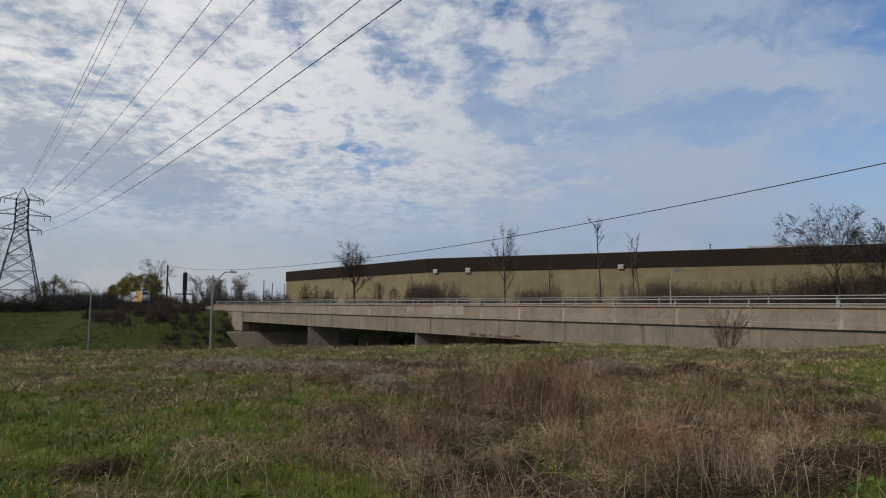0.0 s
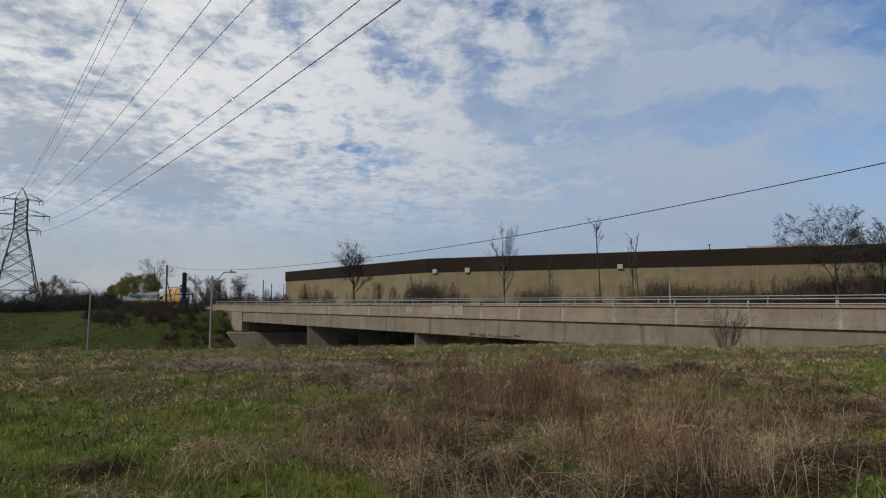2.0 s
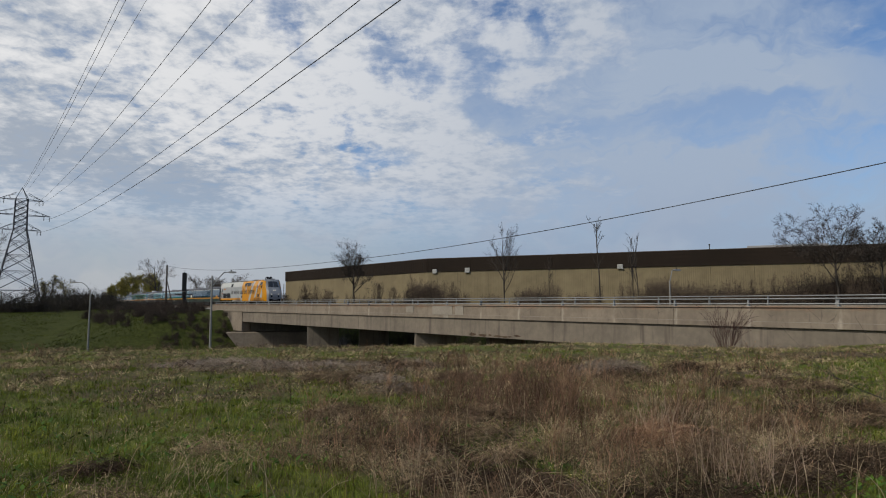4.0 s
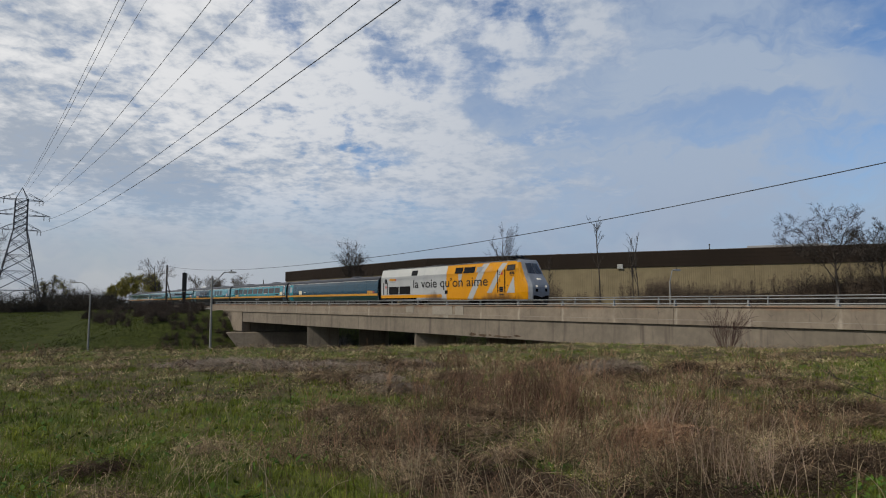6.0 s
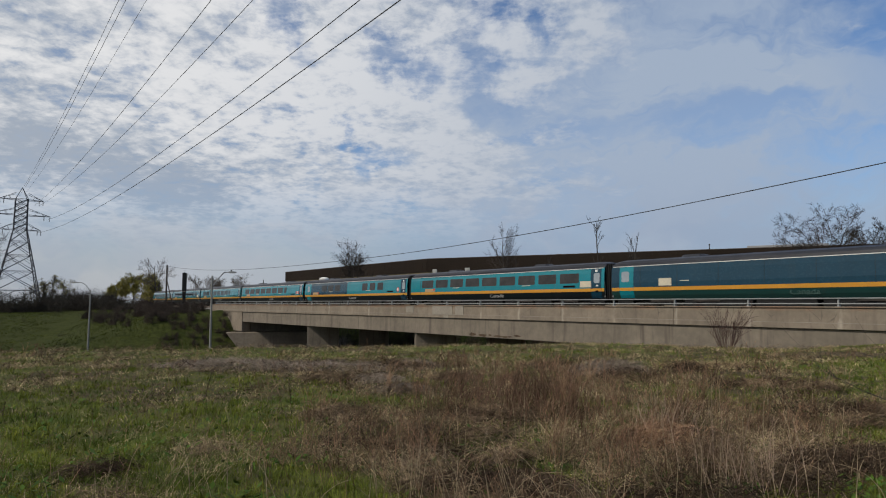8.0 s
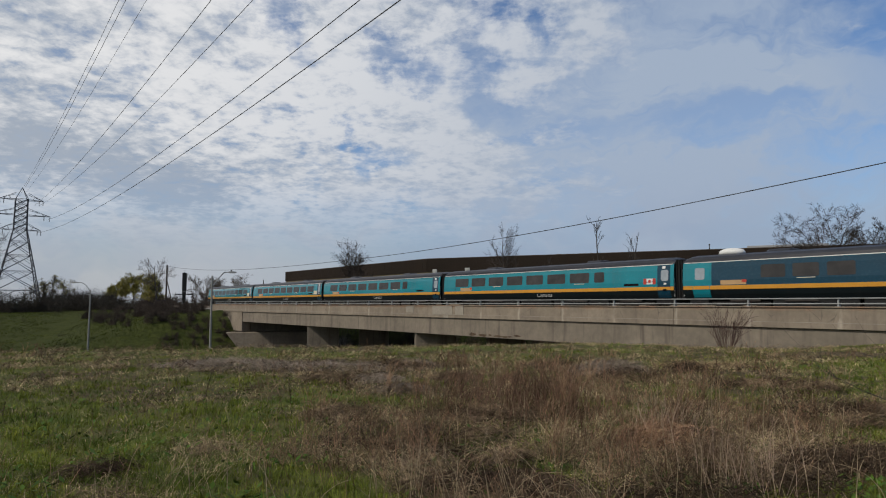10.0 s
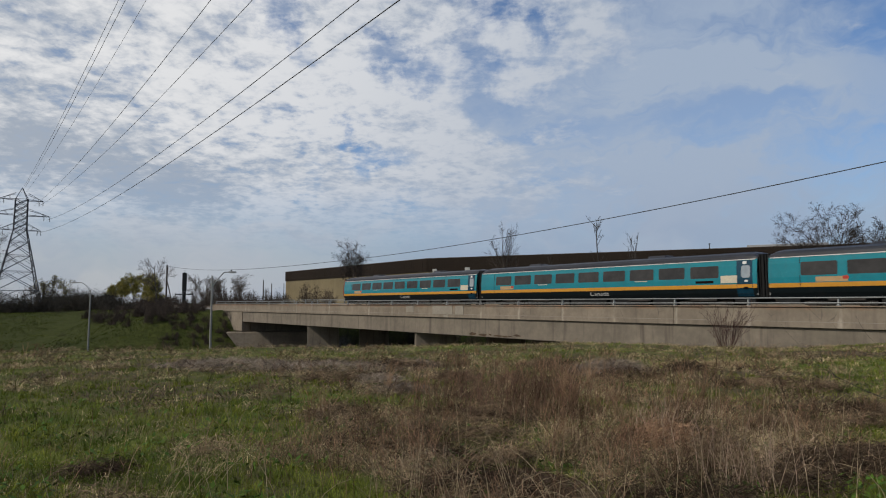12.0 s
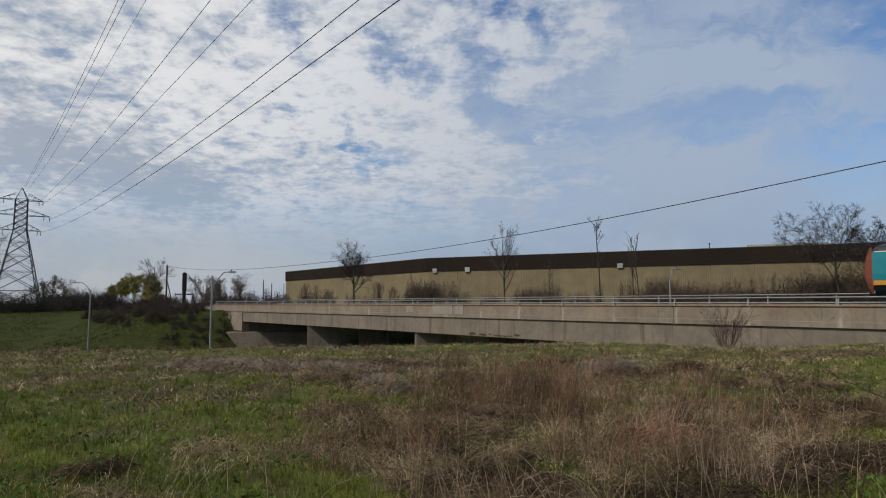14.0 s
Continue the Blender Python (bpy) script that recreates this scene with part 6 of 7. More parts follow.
def build_pylon():
    base = float(terrain(PYLON.x, PYLON.y)) - 0.3
    turn = math.atan2(ACROSS.y, ACROSS.x)
    py = thing("pylon", "tall grey steel lattice transmission pylon", "pylon", m=pose(PYLON.x, PYLON.y, 0, 0, 0, math.degrees(turn)))
    # local x is across the line
    def half(z):
        if z > 27:
            return 1.9 - (z - 27) * 0.012
        return 1.9 + (27 - z) * 0.19
    levels = [base, 6.0, 12.5, 18.0, 22.8, 27.0, 29.1, 31.2, 33.3, 35.4, 37.5]
    corners = [(-1, -1), (1, -1), (1, 1), (-1, 1)]
    for cx, cy in corners:
        g = Geo()
        for z0, z1 in zip(levels, levels[1:]):
            g.tube((cx * half(z0), cy * half(z0), z0), (cx * half(z1), cy * half(z1), z1), 0.16, 0.14, 5)
        g.tube((cx * half(37.5), cy * half(37.5), 37.5), (0, 0, 41.6), 0.12, 0.08, 5)
        part("leg", g, LATTICE, py)
    for k in range(4):
        (ax, ay), (bx, by) = corners[k], corners[(k + 1) % 4]
        g = Geo()
        for z0, z1 in zip(levels, levels[1:]):
            h0, h1 = half(z0), half(z1)
            g.tube((ax * h0, ay * h0, z0), (bx * h1, by * h1, z1), 0.10, 0.10, 4)
            g.tube((bx * h0, by * h0, z0), (ax * h1, ay * h1, z1), 0.10, 0.10, 4)
            g.tube((ax * h1, ay * h1, z1), (bx * h1, by * h1, z1), 0.07, 0.07, 4)
            if z0 < 24:
                zm = (z0 + z1) / 2
                hm = half(zm)
                for sx, sy, ex, ey in ((ax, ay, bx, by), (bx, by, ax, ay)):
                    g.tube((sx * hm, sy * hm, zm), ((sx * 0.5 + ex * 0.5) * h1, (sy * 0.5 + ey * 0.5) * h1, z1), 0.05, 0.05, 4)
        part("bracing", g, LATTICE, py)
    for z, reach in ((37.3, 6.4), (32.0, 8.7), (26.8, 6.2)):
        for side in (-1, 1):
            g = Geo()
            h = half(z)
            tip = (side * reach, 0, z)
            for cy in (-1, 1):
                g.tube((side * h, cy * h, z), tip, 0.11, 0.09, 5)
                g.tube((side * h, cy * h, z + 2.2), tip, 0.08, 0.06, 4)
                for f in (0.3, 0.6):
                    lo = Vector((side * h, cy * h, z)).lerp(Vector(tip), f)
                    hi = Vector((side * h, cy * h, z + 2.2)).lerp(Vector(tip), f + 0.12)
                    g.tube(lo, hi, 0.045, 0.045, 4)
            part("crossarm", g, LATTICE, py)
            for f in (0.72, 0.97):
                g = Geo()
                x = side * (h + (reach - h) * f)
                for k in range(7):
                    g.tube((x, 0, z - 0.2 - 0.2 * k), (x, 0, z - 0.33 - 0.2 * k), 0.13, 0.13, 8)
                g.tube((x, 0, z), (x, 0, z - 1.7), 0.03, 0.03, 5)
                part("insulator", g, DARKMETAL, py, "insulator string")


build_pylon()


def wire(name, pts, r, label, cat):
    g = np.array([(*a, *b, r, r) for a, b in zip(pts, pts[1:])])
    ob = new(name, arrays(name, *tubes(g, 6), WIRE))
    tagged(ob, label, cat, "overhead wires")


def conductor(across, s_far, z_far, s_near, z_near, curve, r=0.038):
    pts = []
    for k in range(61):
        s = s_far + (-45.0 - s_far) * k / 60
        z = z_far + (z_near - z_far) * (s - s_far) / (s_near - s_far) + curve * (s - s_far) * (s - s_near)
        pts.append(tuple(at(across, s, z)))
    wire("power_conductor", pts, r, "thin dark overhead power conductor", "power line")


S_P = 259.2
conductor(16.4, S_P, 41.6, 98.0, 45.5, 0.0002, 0.034)
conductor(15.4, S_P, 38.6, 87.5, 40.9, 0.0002, 0.034)
conductor(16.8, S_P, 39.3, 80.5, 39.3, 0.0002, 0.024)
conductor(20.0, S_P, 35.7, 66.6, 34.1, 0.00022)
conductor(21.3, S_P, 35.7, 57.7, 31.0, 0.00022, 0.032)
conductor(23.7, S_P, 30.8, 41.2, 25.2, 0.00022)
conductor(21.1, S_P, 26.1, 31.6, 20.6, 0.00022)


def line_cable():
    pts = []
    for k in range(71):
        s = 141.9 - 170 * k / 70
        z = 6.52 + 3.0 * ((s - 62) / 79.9) ** 2.6 if s > 62 else 6.52 + 0.00071 * (s - 62) ** 2
        pts.append(tuple(at(35.3, s, z)))
    wire("service_cable", pts, 0.028, "thin black service cable over the bridge", "cable")


line_cable()
# ---- meadow ----
GREEN = surface("green_blades", (0.202, 0.224, 0.034), (0.072, 0.106, 0.017), 1.1, 0.75, spread=0.3, island=0.55, spec=0.06)
STRAW = surface("straw_blades", (0.52, 0.415, 0.245), (0.20, 0.150, 0.082), 1.3, 0.85, spread=0.28, island=0.6, spec=0.06)
WEED = surface("dead_weed_stalks", (0.36, 0.225, 0.14), (0.085, 0.052, 0.033), 1.3, 0.9, spread=0.25, island=0.45, spec=0.05)
PALESTALK = surface("pale_dry_stalks", (0.42, 0.335, 0.215), (0.27, 0.205, 0.13), 0.8, 0.8, island=0.3, spec=0.06)
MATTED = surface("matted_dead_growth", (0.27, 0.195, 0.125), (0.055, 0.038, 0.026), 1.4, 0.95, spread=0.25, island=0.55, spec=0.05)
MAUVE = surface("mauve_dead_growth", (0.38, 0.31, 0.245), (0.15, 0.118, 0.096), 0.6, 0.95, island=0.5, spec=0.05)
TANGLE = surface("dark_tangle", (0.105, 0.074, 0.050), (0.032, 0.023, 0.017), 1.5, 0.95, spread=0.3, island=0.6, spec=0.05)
BROADLEAF = surface("broad_weed_leaves", (0.060, 0.110, 0.014), (0.038, 0.075, 0.011), 0.7, 0.7, island=0.35, spec=0.1)


def spots(rng, n, near=3.6, far=30.0, power=1.35):
    """Places in the meadow, denser towards the viewer's end of it."""
    u = rng.rand(n)
    e = 1 - power
    y = (near ** e + u * (far ** e - near ** e)) ** (1 / e)
    x = (rng.rand(n) * 2 - 1) * 0.80 * y + rng.normal(0, 0.3, n)
    return x, y


def tufts(rng, n_tufts, each, size, near=3.6, far=30.0, power=1.35):
    """Places gathered in tufts, and how far each lies from its tuft's heart (0 to 1) and the tuft's own vigour."""
    cx, cy = spots(rng, n_tufts, near, far, power)
    vig = rng.uniform(0.5, 1.5, n_tufts)
    i = rng.randint(0, n_tufts, n_tufts * each)
    a, r = rng.uniform(0, 6.28, len(i)), np.abs(rng.normal(0, 0.5, len(i)))
    s = size * vig[i] * np.clip(cy[i] / 9, 0.8, 2.0)
    return cx[i] + np.cos(a) * r * s, cy[i] + np.sin(a) * r * s, a, r, vig[i]


def spot(x, y, cx, cy, rx, ry):
    return np.exp(-(((x - cx) / rx) ** 2 + ((y - cy) / ry) ** 2))


def dryness(x, y):
    """0 where the new grass is green, 1 where last year's growth stands dead."""
    d = 0.44 + 1.05 * lumps(x, y, 21, 3.0) + 0.7 * lumps(x, y, 22, 1.1)
    d += 0.38 * spot(x, y, 2.0, 10.8, 3.6, 3.2) + 0.35 * spot(x, y, 1.4, 6.2, 3.2, 1.8) + 0.6 * spot(x, y, -3.4, 15.8, 3.4, 1.6)
    d -= 0.50 * spot(x, y, -6.5, 10.0, 3.6, 5.0) + 0.40 * spot(x, y, -4.2, 6.4, 1.4, 1.6) + 0.30 * spot(x, y, 7.5, 11.0, 3.4, 3.0)
    d -= 0.45 * spot(x, y, -0.8, 12.6, 2.2, 0.9) + 0.1 * spot(x, y, 0.3, 22.0, 9.0, 1.6) + 0.1 * spot(x, y, 13.0, 27.0, 8.0, 2.5)
    d -= 0.35 * spot(x, y, -0.6, 8.0, 0.9, 0.6) + 0.4 * spot(x, y, 1.9, 5.2, 1.0, 0.5) + 0.4 * spot(x, y, 0.9, 5.9, 0.6, 0.3) + 0.4 * spot(x, y, -0.9, 5.9, 0.8, 0.4) + 0.4 * spot(x, y, 3.6, 5.1, 0.9, 0.4)
    d -= 0.5 * spot(x, y, -3.3, 6.4, 1.5, 1.4) + 0.3 * spot(x, y, -5.0, 7.6, 1.6, 1.6)
    d += 0.22 * smooth01((y - 19) / 4) - 0.10 * smooth01((6.6 - y) / 1.5)
    return np.clip((d - 0.47) * 1.9 + 0.5, 0, 1)


def blades(rng, x, y, h, w, lean, curl, mat, name, heading=None):
    """Bent tapering blades, three faces each."""
    n = len(x)
    z = terrain(x, y)
    a = rng.uniform(0, 2 * np.pi, n)
    side = np.stack([np.cos(a), np.sin(a), np.zeros(n)], 1)
    b = rng.uniform(0, 2 * np.pi, n) if heading is None else heading + rng.normal(0, 0.5, n)
    out = np.stack([np.cos(b), np.sin(b), np.zeros(n)], 1)
    base = np.stack([x, y, z - 0.015], 1)
    up = np.array([0, 0, 1.0])
    mid = base + up * (h * 0.55)[:, None] + out * (h * lean * 0.45)[:, None]
    tip = base + up * (h * (1 - curl))[:, None] + out * (h * (lean + curl * 0.8))[:, None]
    s = side * (w / 2)[:, None]
    v = np.stack([base - s, base + s, mid + s * 0.7, mid - s * 0.7, tip], 1).reshape(-1, 3)
    i = (np.arange(n) * 5)[:, None]
    f = np.concatenate([i + np.array([[0, 1, 2]]), i + np.array([[0, 2, 3]]), i + np.array([[3, 2, 4]])], 0)
    return arrays(name, v, f, mat)


def stuff(name, me, label, category):
    tagged(new(name, me), label, category, kind="stuff")


def build_meadow():
    rng = np.random.RandomState(90)
    # low even growth, thin enough to leave the dark soil between
    x, y = spots(rng, 135000)
    d = dryness(x, y)
    keep = rng.rand(len(x)) > d * 0.9
    x, y = x[keep], y[keep]
    far = np.clip(y / 9, 0.7, 2.8)
    h = rng.uniform(0.04, 0.12, len(x))
    stuff("green_grass", blades(rng, x, y, h, rng.uniform(0.004, 0.008, len(x)) * far, rng.uniform(0.1, 0.9, len(x)), rng.uniform(0, 0.35, len(x)), GREEN, "green_grass"), "short fresh green spring grass", "grass")
    # taller green tufts
    x, y, a, r, vig = tufts(rng, 5200, 22, 0.09)
    d = dryness(x, y)
    keep = rng.rand(len(x)) > d * 0.95
    x, y, a, r, vig = x[keep], y[keep], a[keep], r[keep], vig[keep]
    far = np.clip(y / 9, 0.7, 2.6)
    h = rng.uniform(0.05, 0.15, len(x)) * vig * np.clip(1.1 - 0.4 * r, 0.4, 1.1)
    stuff("grass_tufts", blades(rng, x, y, h, rng.uniform(0.004, 0.008, len(x)) * far, 0.15 + 0.7 * np.clip(r, 0, 1.2), rng.uniform(0, 0.4, len(x)), GREEN, "grass_tufts", a), "taller tufts of green grass", "grass")
    # bleached straw in bent tufts
    x, y, a, r, vig = tufts(rng, 5600, 30, 0.14)
    d = dryness(x, y)
    keep = rng.rand(len(x)) < 0.20 + d * 0.72 + 0.45 * smooth01((y - 14) / 4) - 0.4 * smooth01((6.8 - y) / 1.5) * (x > -2)
    x, y, a, r, vig, d = x[keep], y[keep], a[keep], r[keep], vig[keep], d[keep]
    far = np.clip(y / 9, 0.7, 1.5)
    h = rng.uniform(0.06, 0.20, len(x)) * (0.6 + 0.5 * d) * vig
    stuff("dry_grass", blades(rng, x, y, h, rng.uniform(0.004, 0.009, len(x)) * far, 0.4 + 1.6 * np.clip(r, 0, 1.3), rng.uniform(0.2, 0.85, len(x)), STRAW, "dry_grass", a), "bleached dead grass lying in bent tufts", "dry grass")
    # matted dead growth: stems that lie and arch over one another
    x, y = spots(rng, 62000, far=24)
    d = dryness(x, y)
    keep = rng.rand(len(x)) < np.clip((d - 0.30) * 1.6, 0, 0.95)
    x, y = x[keep], y[keep]
    n = len(x)
    z = terrain(x, y) + rng.uniform(0.0, 0.12, n)
    a = rng.uniform(0, 6.28, n)
    ln = rng.uniform(0.12, 0.42, n)
    lift = rng.uniform(0.02, 0.5, n)
    p0 = np.stack([x, y, z], 1)
    p1 = p0 + np.stack([np.cos(a) * ln * 0.4, np.sin(a) * ln * 0.4, ln * lift], 1)
    b = a + rng.normal(0, 0.5, n)
    p2 = p1 + np.stack([np.cos(b) * ln * 0.4, np.sin(b) * ln * 0.4, -ln * lift * rng.uniform(0.0, 0.7, n)], 1)
    r = rng.uniform(0.0014, 0.0032, n) * np.clip(y / 8, 0.9, 2.2)
    stuff("matted_growth", arrays("matted_growth", *ribbons(np.concatenate([np.column_stack([p0, p1, r, r]), np.column_stack([p1, p2, r, r * 0.5])]), rng), MATTED), "matted grey-brown dead undergrowth", "dead growth")
    # standing weed stalks with side twigs
    x, y = tufts(rng, 900, 20, 0.15, far=22)[:2]
    d = dryness(x, y) + 0.5 * spot(x, y, 1.8, 10.5, 3.2, 3.0) + 0.05 * spot(x, y, 3.0, 6.8, 1.6, 1.2) - 0.25 * (x < -2.5) - 0.25 * smooth01((7.2 - y) / 1.2)
    keep = rng.rand(len(x)) < np.clip((d - 0.55) * 1.3, 0.015, 0.85)
    x, y = x[keep], y[keep]
    n = len(x)
    z = terrain(x, y)
    tall = rng.uniform(0.18, 0.62, n) * (0.8 + 0.5 * spot(x, y, 2.0, 10.0, 3.0, 3.0))
    segs = []
    lx, ly = rng.normal(0, 0.22, n) + 0.06, rng.normal(0, 0.22, n)
    r = rng.uniform(0.0016, 0.0034, n) * np.clip(y / 8, 0.8, 2.2)
    p0 = np.stack([x, y, z - 0.02], 1)
    p1 = p0 + np.stack([lx * tall * 0.4, ly * tall * 0.4, tall * 0.55], 1)
    p2 = p1 + np.stack([lx * tall * 0.7 + rng.normal(0, 0.03, n), ly * tall * 0.7 + rng.normal(0, 0.03, n), tall * 0.45], 1)
    segs = [np.column_stack([p0, p1, r, r * 0.85]), np.column_stack([p1, p2, r * 0.85, r * 0.4])]
    for k in range(4):
        f = rng.uniform(0.1, 1.0, n)[:, None]
        q = p1 + (p2 - p1) * f
        ln = tall * rng.uniform(0.10, 0.28, n)
        a = rng.uniform(0, 6.28, n)
        e = q + np.stack([np.cos(a) * ln * 0.6, np.sin(a) * ln * 0.6, ln * 0.75], 1)
        segs.append(np.column_stack([q, e, r * 0.55, r * 0.3]))
    stuff("dead_weeds", arrays("dead_weeds", *tubes(np.concatenate(segs), 3), WEED), "standing red-brown dead weed stalks", "weeds")
    # long pale stalks, some arching over
    x, y = spots(rng, 1250, near=3.6, far=15, power=1.6)
    d = dryness(x, y) + 0.3 * (x > 0)
    keep = rng.rand(len(x)) < np.clip(d - 0.25, 0.1, 0.9)
    segs = []
    for px, py in zip(x[keep], y[keep]):
        p = np.array([px, py, float(terrain(px, py))])
        a = rng.uniform(0, 6.28)
        out = np.array([math.cos(a), math.sin(a), 0]) * rng.uniform(0.1, 0.9)
        ln = rng.uniform(0.2, 0.7)
        bend = rng.uniform(0.0, 1.5)
        rad = rng.uniform(0.0018, 0.0042) * max(1.0, py / 8)
        for k in range(6):
            w = out * (0.3 + bend * k / 6) + np.array([0, 0, 1 - bend * k / 7])
            w /= np.linalg.norm(w)
            q = p + w * ln / 6
            segs.append((*p, *q, rad * (1 - k / 8), rad * (1 - (k + 1) / 8)))
            p = q
    stuff("pale_stalks", arrays("pale_stalks", *tubes(segs, 4), PALESTALK), "long pale dry stalks bent over the grass", "dry stalks")
    # broad-leaved weeds coming up green
    x, y = spots(rng, 9000, far=12)
    lump = lumps(x, y, 44, 1.2)
    keep = lump > 0.12
    x, y = x[keep], y[keep]
    z = terrain(x, y) + rng.uniform(0.03, 0.13, len(x))
    pts = np.stack([x, y, z], 1)
    n = len(pts)
    a = rng.uniform(0, 6.28, n)
    u = np.stack([np.cos(a), np.sin(a), rng.uniform(0.1, 0.7, n)], 1)
    v = np.stack([-np.sin(a), np.cos(a), rng.normal(0, 0.2, n)], 1)
    s = rng.uniform(0.02, 0.05, n)[:, None]
    verts = np.stack([pts - u * s, pts + v * s * 0.45, pts + u * s, pts - v * s * 0.45], 1).reshape(-1, 3)
    stuff("broadleaf_weeds", arrays("broadleaf_weeds", verts, np.arange(4 * n).reshape(-1, 4), BROADLEAF), "low green broad-leaved weeds", "weeds")


build_meadow()


def build_outer_grass():
    """The same meadow carried round behind the viewpoint, thinner."""
    rng = np.random.RandomState(97)
    for name, mat, n, lo, hi, label in (("outer_green_grass", GREEN, 14000, 0.06, 0.18, "short green grass round the edge of the meadow"), ("outer_dry_grass", STRAW, 9000, 0.08, 0.24, "thin dry grass round the edge of the meadow")):
        x, y = rng.uniform(-14, 14, n), rng.uniform(-12, 9, n)
        keep = (y < 3.6) | (np.abs(x) > 0.82 * y)
        x, y = x[keep], y[keep]
        k = len(x)
        stuff(name, blades(rng, x, y, rng.uniform(lo, hi, k), rng.uniform(0.006, 0.014, k), rng.uniform(0.2, 1.1, k), rng.uniform(0, 0.5, k), mat, name), label, "grass")


build_outer_grass()


def build_bank_grass():
    rng = np.random.RandomState(95)
    n = 60000
    s, d = 90 + 110 * rng.rand(n) ** 1.4, rng.uniform(-25, 31, n)
    x, y = s * ALONG.x + d * ACROSS.x, s * ALONG.y + d * ACROSS.y
    keep = lumps(x, y, 61, 7.0) + 0.6 * lumps(x, y, 62, 2.5) > -0.32
    x, y = x[keep], y[keep]
    k = len(x)
    stuff("bank_grass", blades(rng, x, y, rng.uniform(0.10, 0.32, k), rng.uniform(0.05, 0.10, k), rng.uniform(0.2, 1.0, k), rng.uniform(0, 0.4, k), surface("bank_grass_blades", (0.105, 0.124, 0.024), (0.042, 0.054, 0.013), 0.22, 0.8, spread=0.35, island=0.35, spec=0.06), "bank_grass"), "coarse dark green grass on the railway bank", "grass")


build_bank_grass()


def thatch_heap(x, y, rx, ry, h, seed, mat, label, n=2200):
    """A domed tussock of fallen stems."""
    rng = np.random.RandomState(seed)
    a, rr = rng.uniform(0, 6.28, n), np.sqrt(rng.rand(n))
    px, py = x + np.cos(a) * rr * rx, y + np.sin(a) * rr * ry
    z0 = terrain(px, py)
    dome = h * np.clip(1 - rr ** 2, 0, 1) ** 0.7
    p0 = np.stack([px, py, z0 + dome * rng.uniform(0.2, 1.0, n)], 1)
    b = rng.normal(0, 0.9, n) + rng.choice([0.4, 3.5], n)
    ln = rng.uniform(0.10, 0.38, n)
    p1 = p0 + np.stack([np.cos(b) * ln * 0.5, np.sin(b) * ln * 0.5, ln * rng.uniform(0.0, 0.35, n)], 1)
    p2 = p1 + np.stack([np.cos(b) * ln * 0.5, np.sin(b) * ln * 0.5, -ln * rng.uniform(0.0, 0.5, n)], 1)
    r = rng.uniform(0.0012, 0.0028, n) * max(1.0, y / 8)
    me = arrays("tussock", *ribbons(np.concatenate([np.column_stack([p0, p1, r, r]), np.column_stack([p1, p2, r, r * 0.5])]), rng), mat)
    tagged(new("tussock", me), label, "grass tussock", "tussocks in the meadow")


thatch_heap(3.7, 14.4, 0.85, 0.5, 0.34, 1, MAUVE, "domed grey-brown tussock of fallen stems")
thatch_heap(-3.2, 5.95, 0.24, 0.16, 0.07, 2, MATTED, "small brown tussock of bent grass", 700)
thatch_heap(3.6, 6.0, 0.6, 0.25, 0.20, 3, TANGLE, "dark tussock of tangled dead stems")
thatch_heap(6.6, 16.0, 1.2, 0.6, 0.10, 5, STRAW, "flat straw-coloured tussock of dead grass")
thatch_heap(0.4, 5.5, 0.8, 0.35, 0.14, 6, TANGLE, "low dark mat of fallen stems")
thatch_heap(2.4, 7.0, 0.5, 0.4, 0.30, 7, WEED, "upright brown tussock of dead weeds")
thatch_heap(-2.6, 15.6, 2.3, 1.1, 0.16, 8, MAUVE, "wide mauve-brown mat of fallen stems")
thatch_heap(-5.2, 15.9, 2.0, 1.0, 0.15, 9, MAUVE, "wide mauve-brown mat of fallen stems")


rng_heap = np.random.RandomState(321)
for k in range(44):
    hy = 4.8 + 12.5 * rng_heap.rand() ** 1.5
    hx = rng_heap.uniform(-0.18, 0.72) * hy
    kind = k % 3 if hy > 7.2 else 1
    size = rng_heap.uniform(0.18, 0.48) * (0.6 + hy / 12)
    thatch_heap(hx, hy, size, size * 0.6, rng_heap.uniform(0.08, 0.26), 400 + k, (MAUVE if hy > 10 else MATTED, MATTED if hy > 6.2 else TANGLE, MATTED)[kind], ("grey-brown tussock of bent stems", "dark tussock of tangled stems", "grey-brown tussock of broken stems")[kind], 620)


def leaning_branch(pts, r, seed, label):
    rng = np.random.RandomState(seed)
    segs = []
    pts = [np.array(p, float) for p in pts]
    n = len(pts) - 1
    for k, (a, b) in enumerate(zip(pts, pts[1:])):
        segs.append((*a, *b, r * (1 - 0.8 * k / n), r * (1 - 0.8 * (k + 1) / n)))
        for j in range(3):
            q = a + (b - a) * rng.rand()
            w = (b - a) / np.linalg.norm(b - a) + rng.normal(0, 0.55, 3) + np.array([0, 0, 0.25])
            e = q + w * rng.uniform(0.1, 0.35)
            segs.append((*q, *e, r * 0.4, r * 0.2))
            segs.append((*e, *(e + (w + rng.normal(0, 0.3, 3)) * rng.uniform(0.06, 0.2)), r * 0.22, r * 0.12))
    tagged(new("bare_branch", arrays("bare_branch", *tubes(segs, 5), BARK)), label, "branch", "bare branches at the meadow's edge")


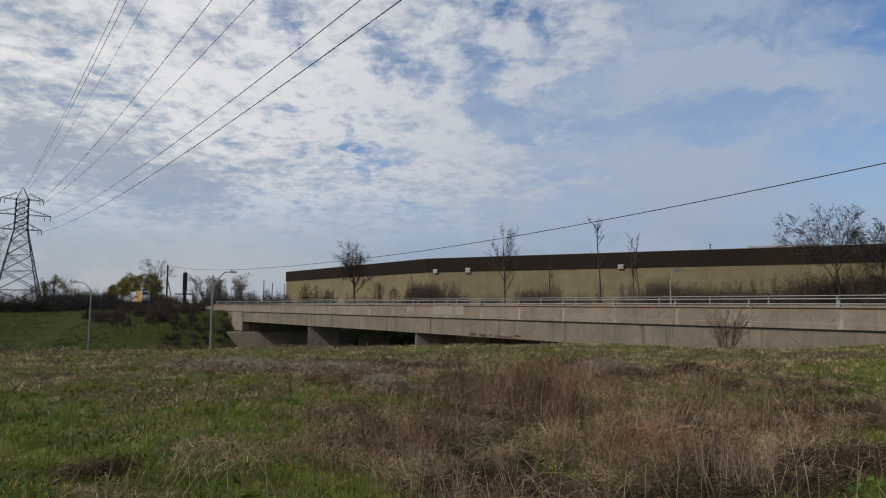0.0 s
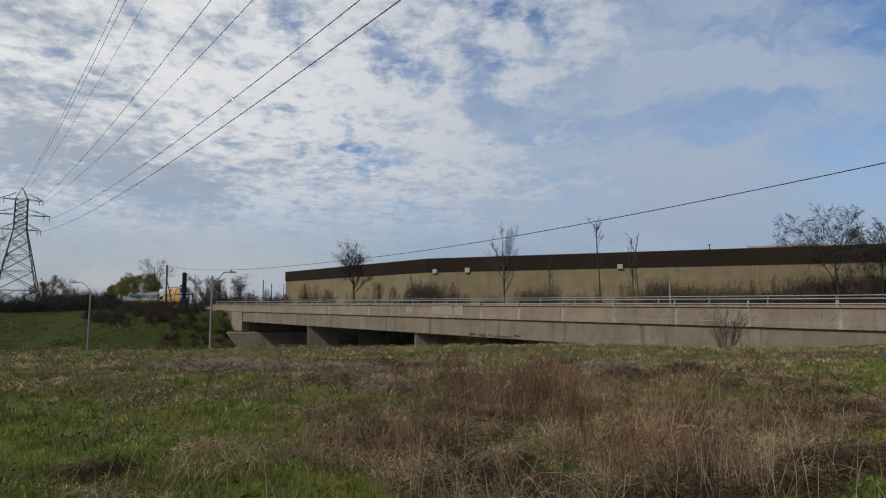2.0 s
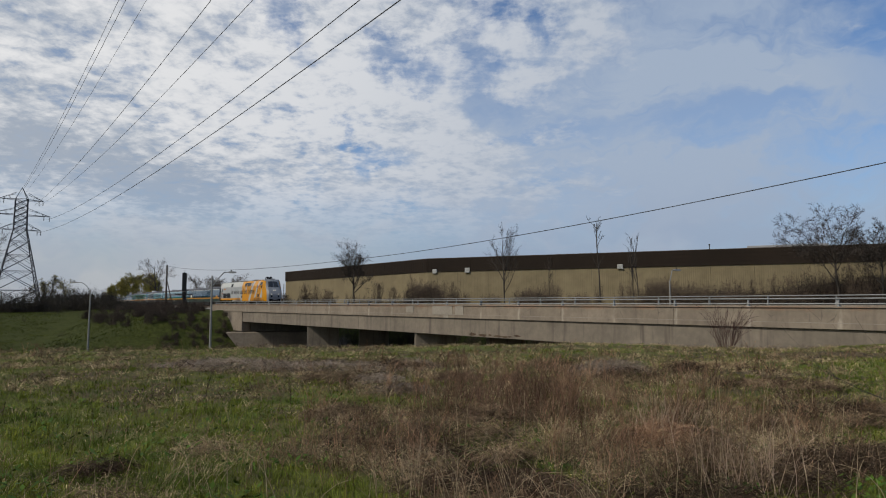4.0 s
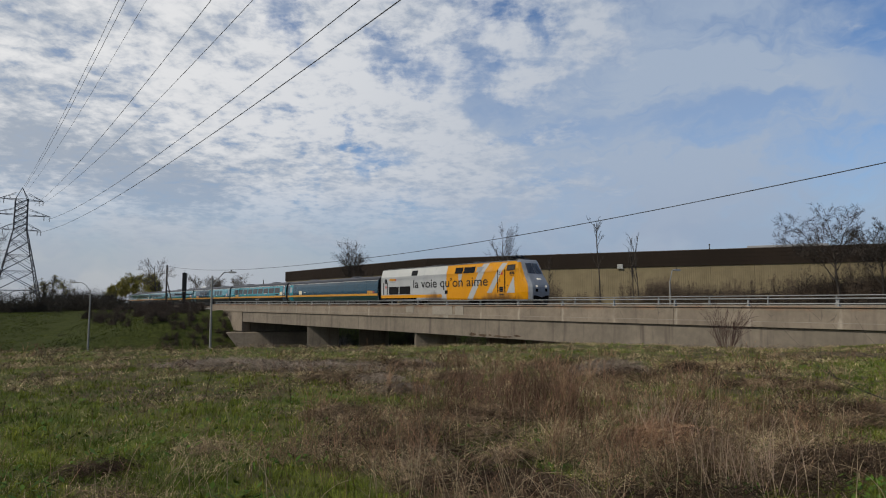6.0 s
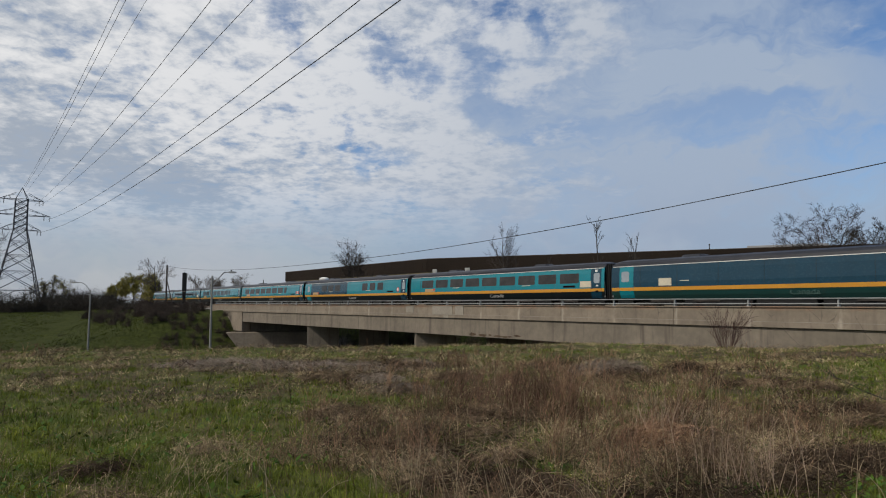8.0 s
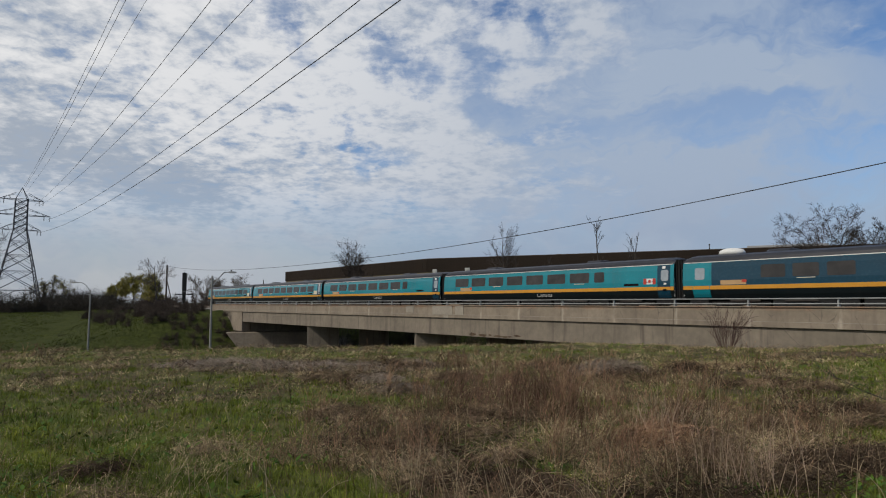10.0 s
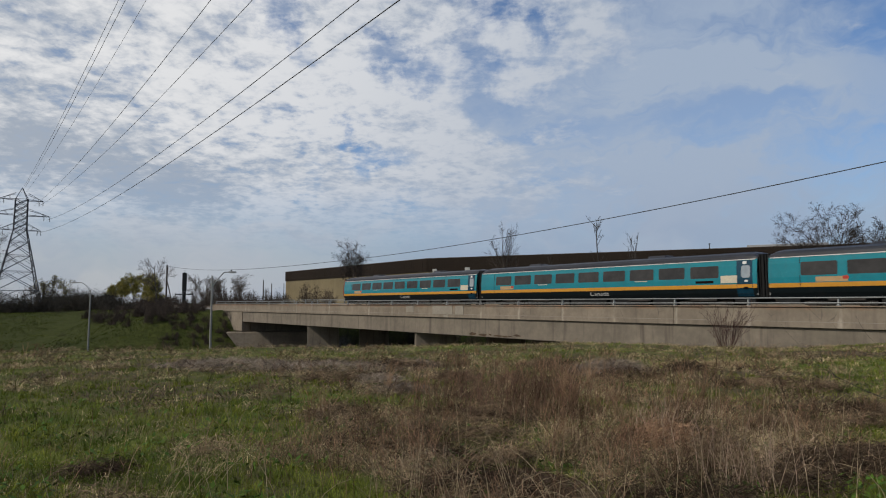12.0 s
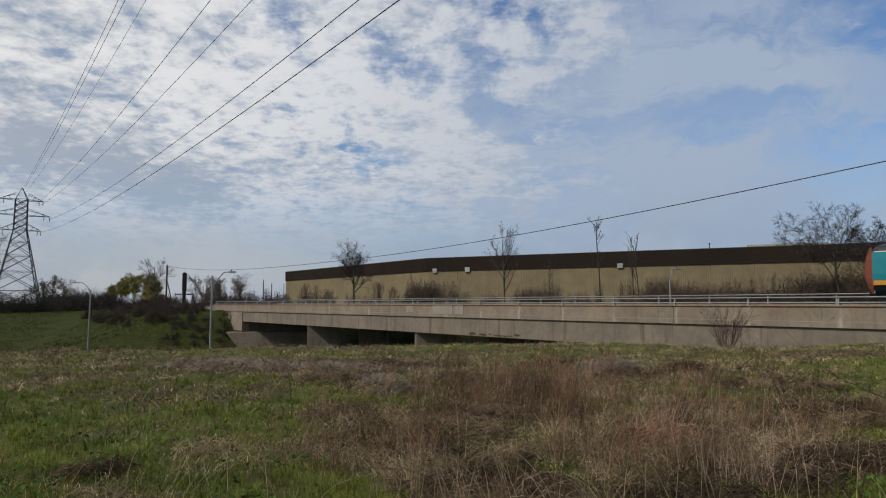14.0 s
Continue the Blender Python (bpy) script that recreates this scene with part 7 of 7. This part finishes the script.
def stalk_clump(x, y, rx, ry, tall, count, r, seed, mat, label, lean=0.0, arch=0.25, twigs=2):
    """Dead stems that stand close together and fan out, each in four bent lengths with a few side twigs."""
    rng = np.random.RandomState(seed)
    segs = []
    for k in range(count):
        px, py = x + rng.normal(0, rx), y + rng.normal(0, ry)
        p = np.array([px, py, float(terrain(px, py)) - 0.02])
        h = tall * rng.uniform(0.45, 1.08)
        w = np.array([lean + rng.normal(0, 0.16), rng.normal(0, 0.16), 1.0])
        bend = rng.normal(0, arch, 2)
        rad = r * rng.uniform(0.6, 1.25)
        for j in range(4):
            w = w + np.array([bend[0] * 0.3, bend[1] * 0.3, -abs(bend[0]) * 0.12 * j]) + rng.normal(0, 0.035, 3)
            w /= np.linalg.norm(w)
            q = p + w * h / 4
            segs.append((*p, *q, rad * (1 - 0.17 * j), rad * (1 - 0.17 * (j + 1))))
            if j:
                for _ in range(twigs):
                    v = w + rng.normal(0, 0.5, 3)
                    e = q + v / np.linalg.norm(v) * h * rng.uniform(0.05, 0.17)
                    segs.append((*q, *e, rad * 0.5, rad * 0.25))
            p = q
    tagged(new("stalk_clump", arrays("stalk_clump", *tubes(segs, 3), mat)), label, "dead weeds", kind="stuff")


REDWEED = surface("red_brown_stalks", (0.27, 0.165, 0.115), (0.12, 0.074, 0.053), 1.2, 0.9, spread=0.3, island=0.45, spec=0.05)
DARKWEED = surface("dark_weed_stems", (0.060, 0.044, 0.032), (0.035, 0.026, 0.020), 1.0, 0.9, island=0.3, spec=0.05)
PINKSTALK = surface("pinkish_dry_stalks", (0.56, 0.42, 0.31), (0.34, 0.245, 0.175), 0.9, 0.85, island=0.35, spec=0.05)
stalk_clump(1.05, 8.9, 0.42, 0.45, 0.82, 190, 0.0030, 801, REDWEED, "dense clump of tall red-brown dead weeds")
stalk_clump(0.35, 9.4, 0.5, 0.5, 0.62, 120, 0.0030, 802, REDWEED, "clump of red-brown dead weeds")
stalk_clump(1.75, 9.3, 0.5, 0.5, 0.66, 120, 0.0032, 803, REDWEED, "clump of red-brown dead weeds")
stalk_clump(2.42, 7.1, 0.16, 0.2, 0.66, 46, 0.0036, 804, PINKSTALK, "upright clump of pale pinkish stalks", lean=0.12, arch=0.15, twigs=1)
stalk_clump(2.52, 5.35, 0.17, 0.16, 0.68, 48, 0.0034, 805, PINKSTALK, "upright clump of pale pinkish stalks", arch=0.18, twigs=1)
stalk_clump(1.95, 5.9, 0.35, 0.3, 0.42, 60, 0.0028, 806, WEED, "low clump of brown dead weeds")
stalk_clump(-0.3, 5.0, 0.12, 0.12, 0.62, 14, 0.0032, 807, PALESTALK, "few long pale stalks", lean=0.05, arch=0.3, twigs=1)
stalk_clump(0.55, 4.95, 0.25, 0.15, 0.55, 16, 0.0030, 808, PALESTALK, "few long pale stalks", lean=0.2, arch=0.5, twigs=1)
stalk_clump(1.2, 4.9, 0.25, 0.15, 0.5, 16, 0.0030, 809, PALESTALK, "few long pale stalks", lean=-0.25, arch=0.5, twigs=1)
stalk_clump(-1.35, 6.6, 0.4, 0.35, 0.45, 70, 0.0030, 810, WEED, "clump of grey-brown dead weeds")
stalk_clump(-0.7, 6.4, 0.35, 0.35, 0.45, 60, 0.0030, 811, WEED, "clump of grey-brown dead weeds")
stalk_clump(3.2, 8.2, 0.5, 0.4, 0.5, 80, 0.0030, 812, WEED, "clump of grey-brown dead weeds")
stalk_clump(3.0, 6.0, 0.4, 0.3, 0.42, 60, 0.0030, 813, PINKSTALK, "broken pale pinkish stalks", arch=0.5)
stalk_clump(-2.3, 5.7, 0.3, 0.2, 0.4, 26, 0.0028, 814, PALESTALK, "few long pale stalks bent over the grass", lean=0.5, arch=0.6, twigs=1)
# single dark stems with a branching head
for k, (wx, wy, wh) in enumerate(((-4.55, 9.9, 0.75), (-4.3, 10.2, 0.5), (-3.9, 10.4, 0.6), (4.75, 8.7, 0.78), (2.9, 12.6, 0.5), (4.6, 12.4, 0.45), (-6.2, 9.0, 0.4), (-5.1, 8.0, 0.42), (0.9, 11.5, 0.6), (-2.2, 9.0, 0.55), (4.9, 6.6, 0.6), (-1.7, 9.9, 0.7), (-0.9, 11.0, 0.6), (6.6, 11.2, 0.55))):
    stalk_clump(wx, wy, 0.02, 0.02, wh, 2, 0.0045, 840 + k, DARKWEED, "thin dark weed stem with a branching head", lean=-0.15 if k % 2 else 0.1, arch=0.12, twigs=3)
leaning_branch([(5.75, 7.4, -0.1), (5.2, 7.4, 0.46), (4.92, 7.45, 0.58), (4.62, 7.5, 0.74), (4.42, 7.55, 0.88)], 0.007, 1, "thin dark bare branch leaning over the grass")
leaning_branch([(6.5, 8.3, -0.1), (6.1, 8.3, 0.62), (5.75, 8.3, 0.98)], 0.007, 2, "thin dark bare branch with side twigs")
leaning_branch([(6.9, 8.9, -0.1), (6.45, 8.8, 0.75), (6.05, 8.8, 0.85)], 0.007, 4, "thin dark bare branch lying over the grass")


motions()
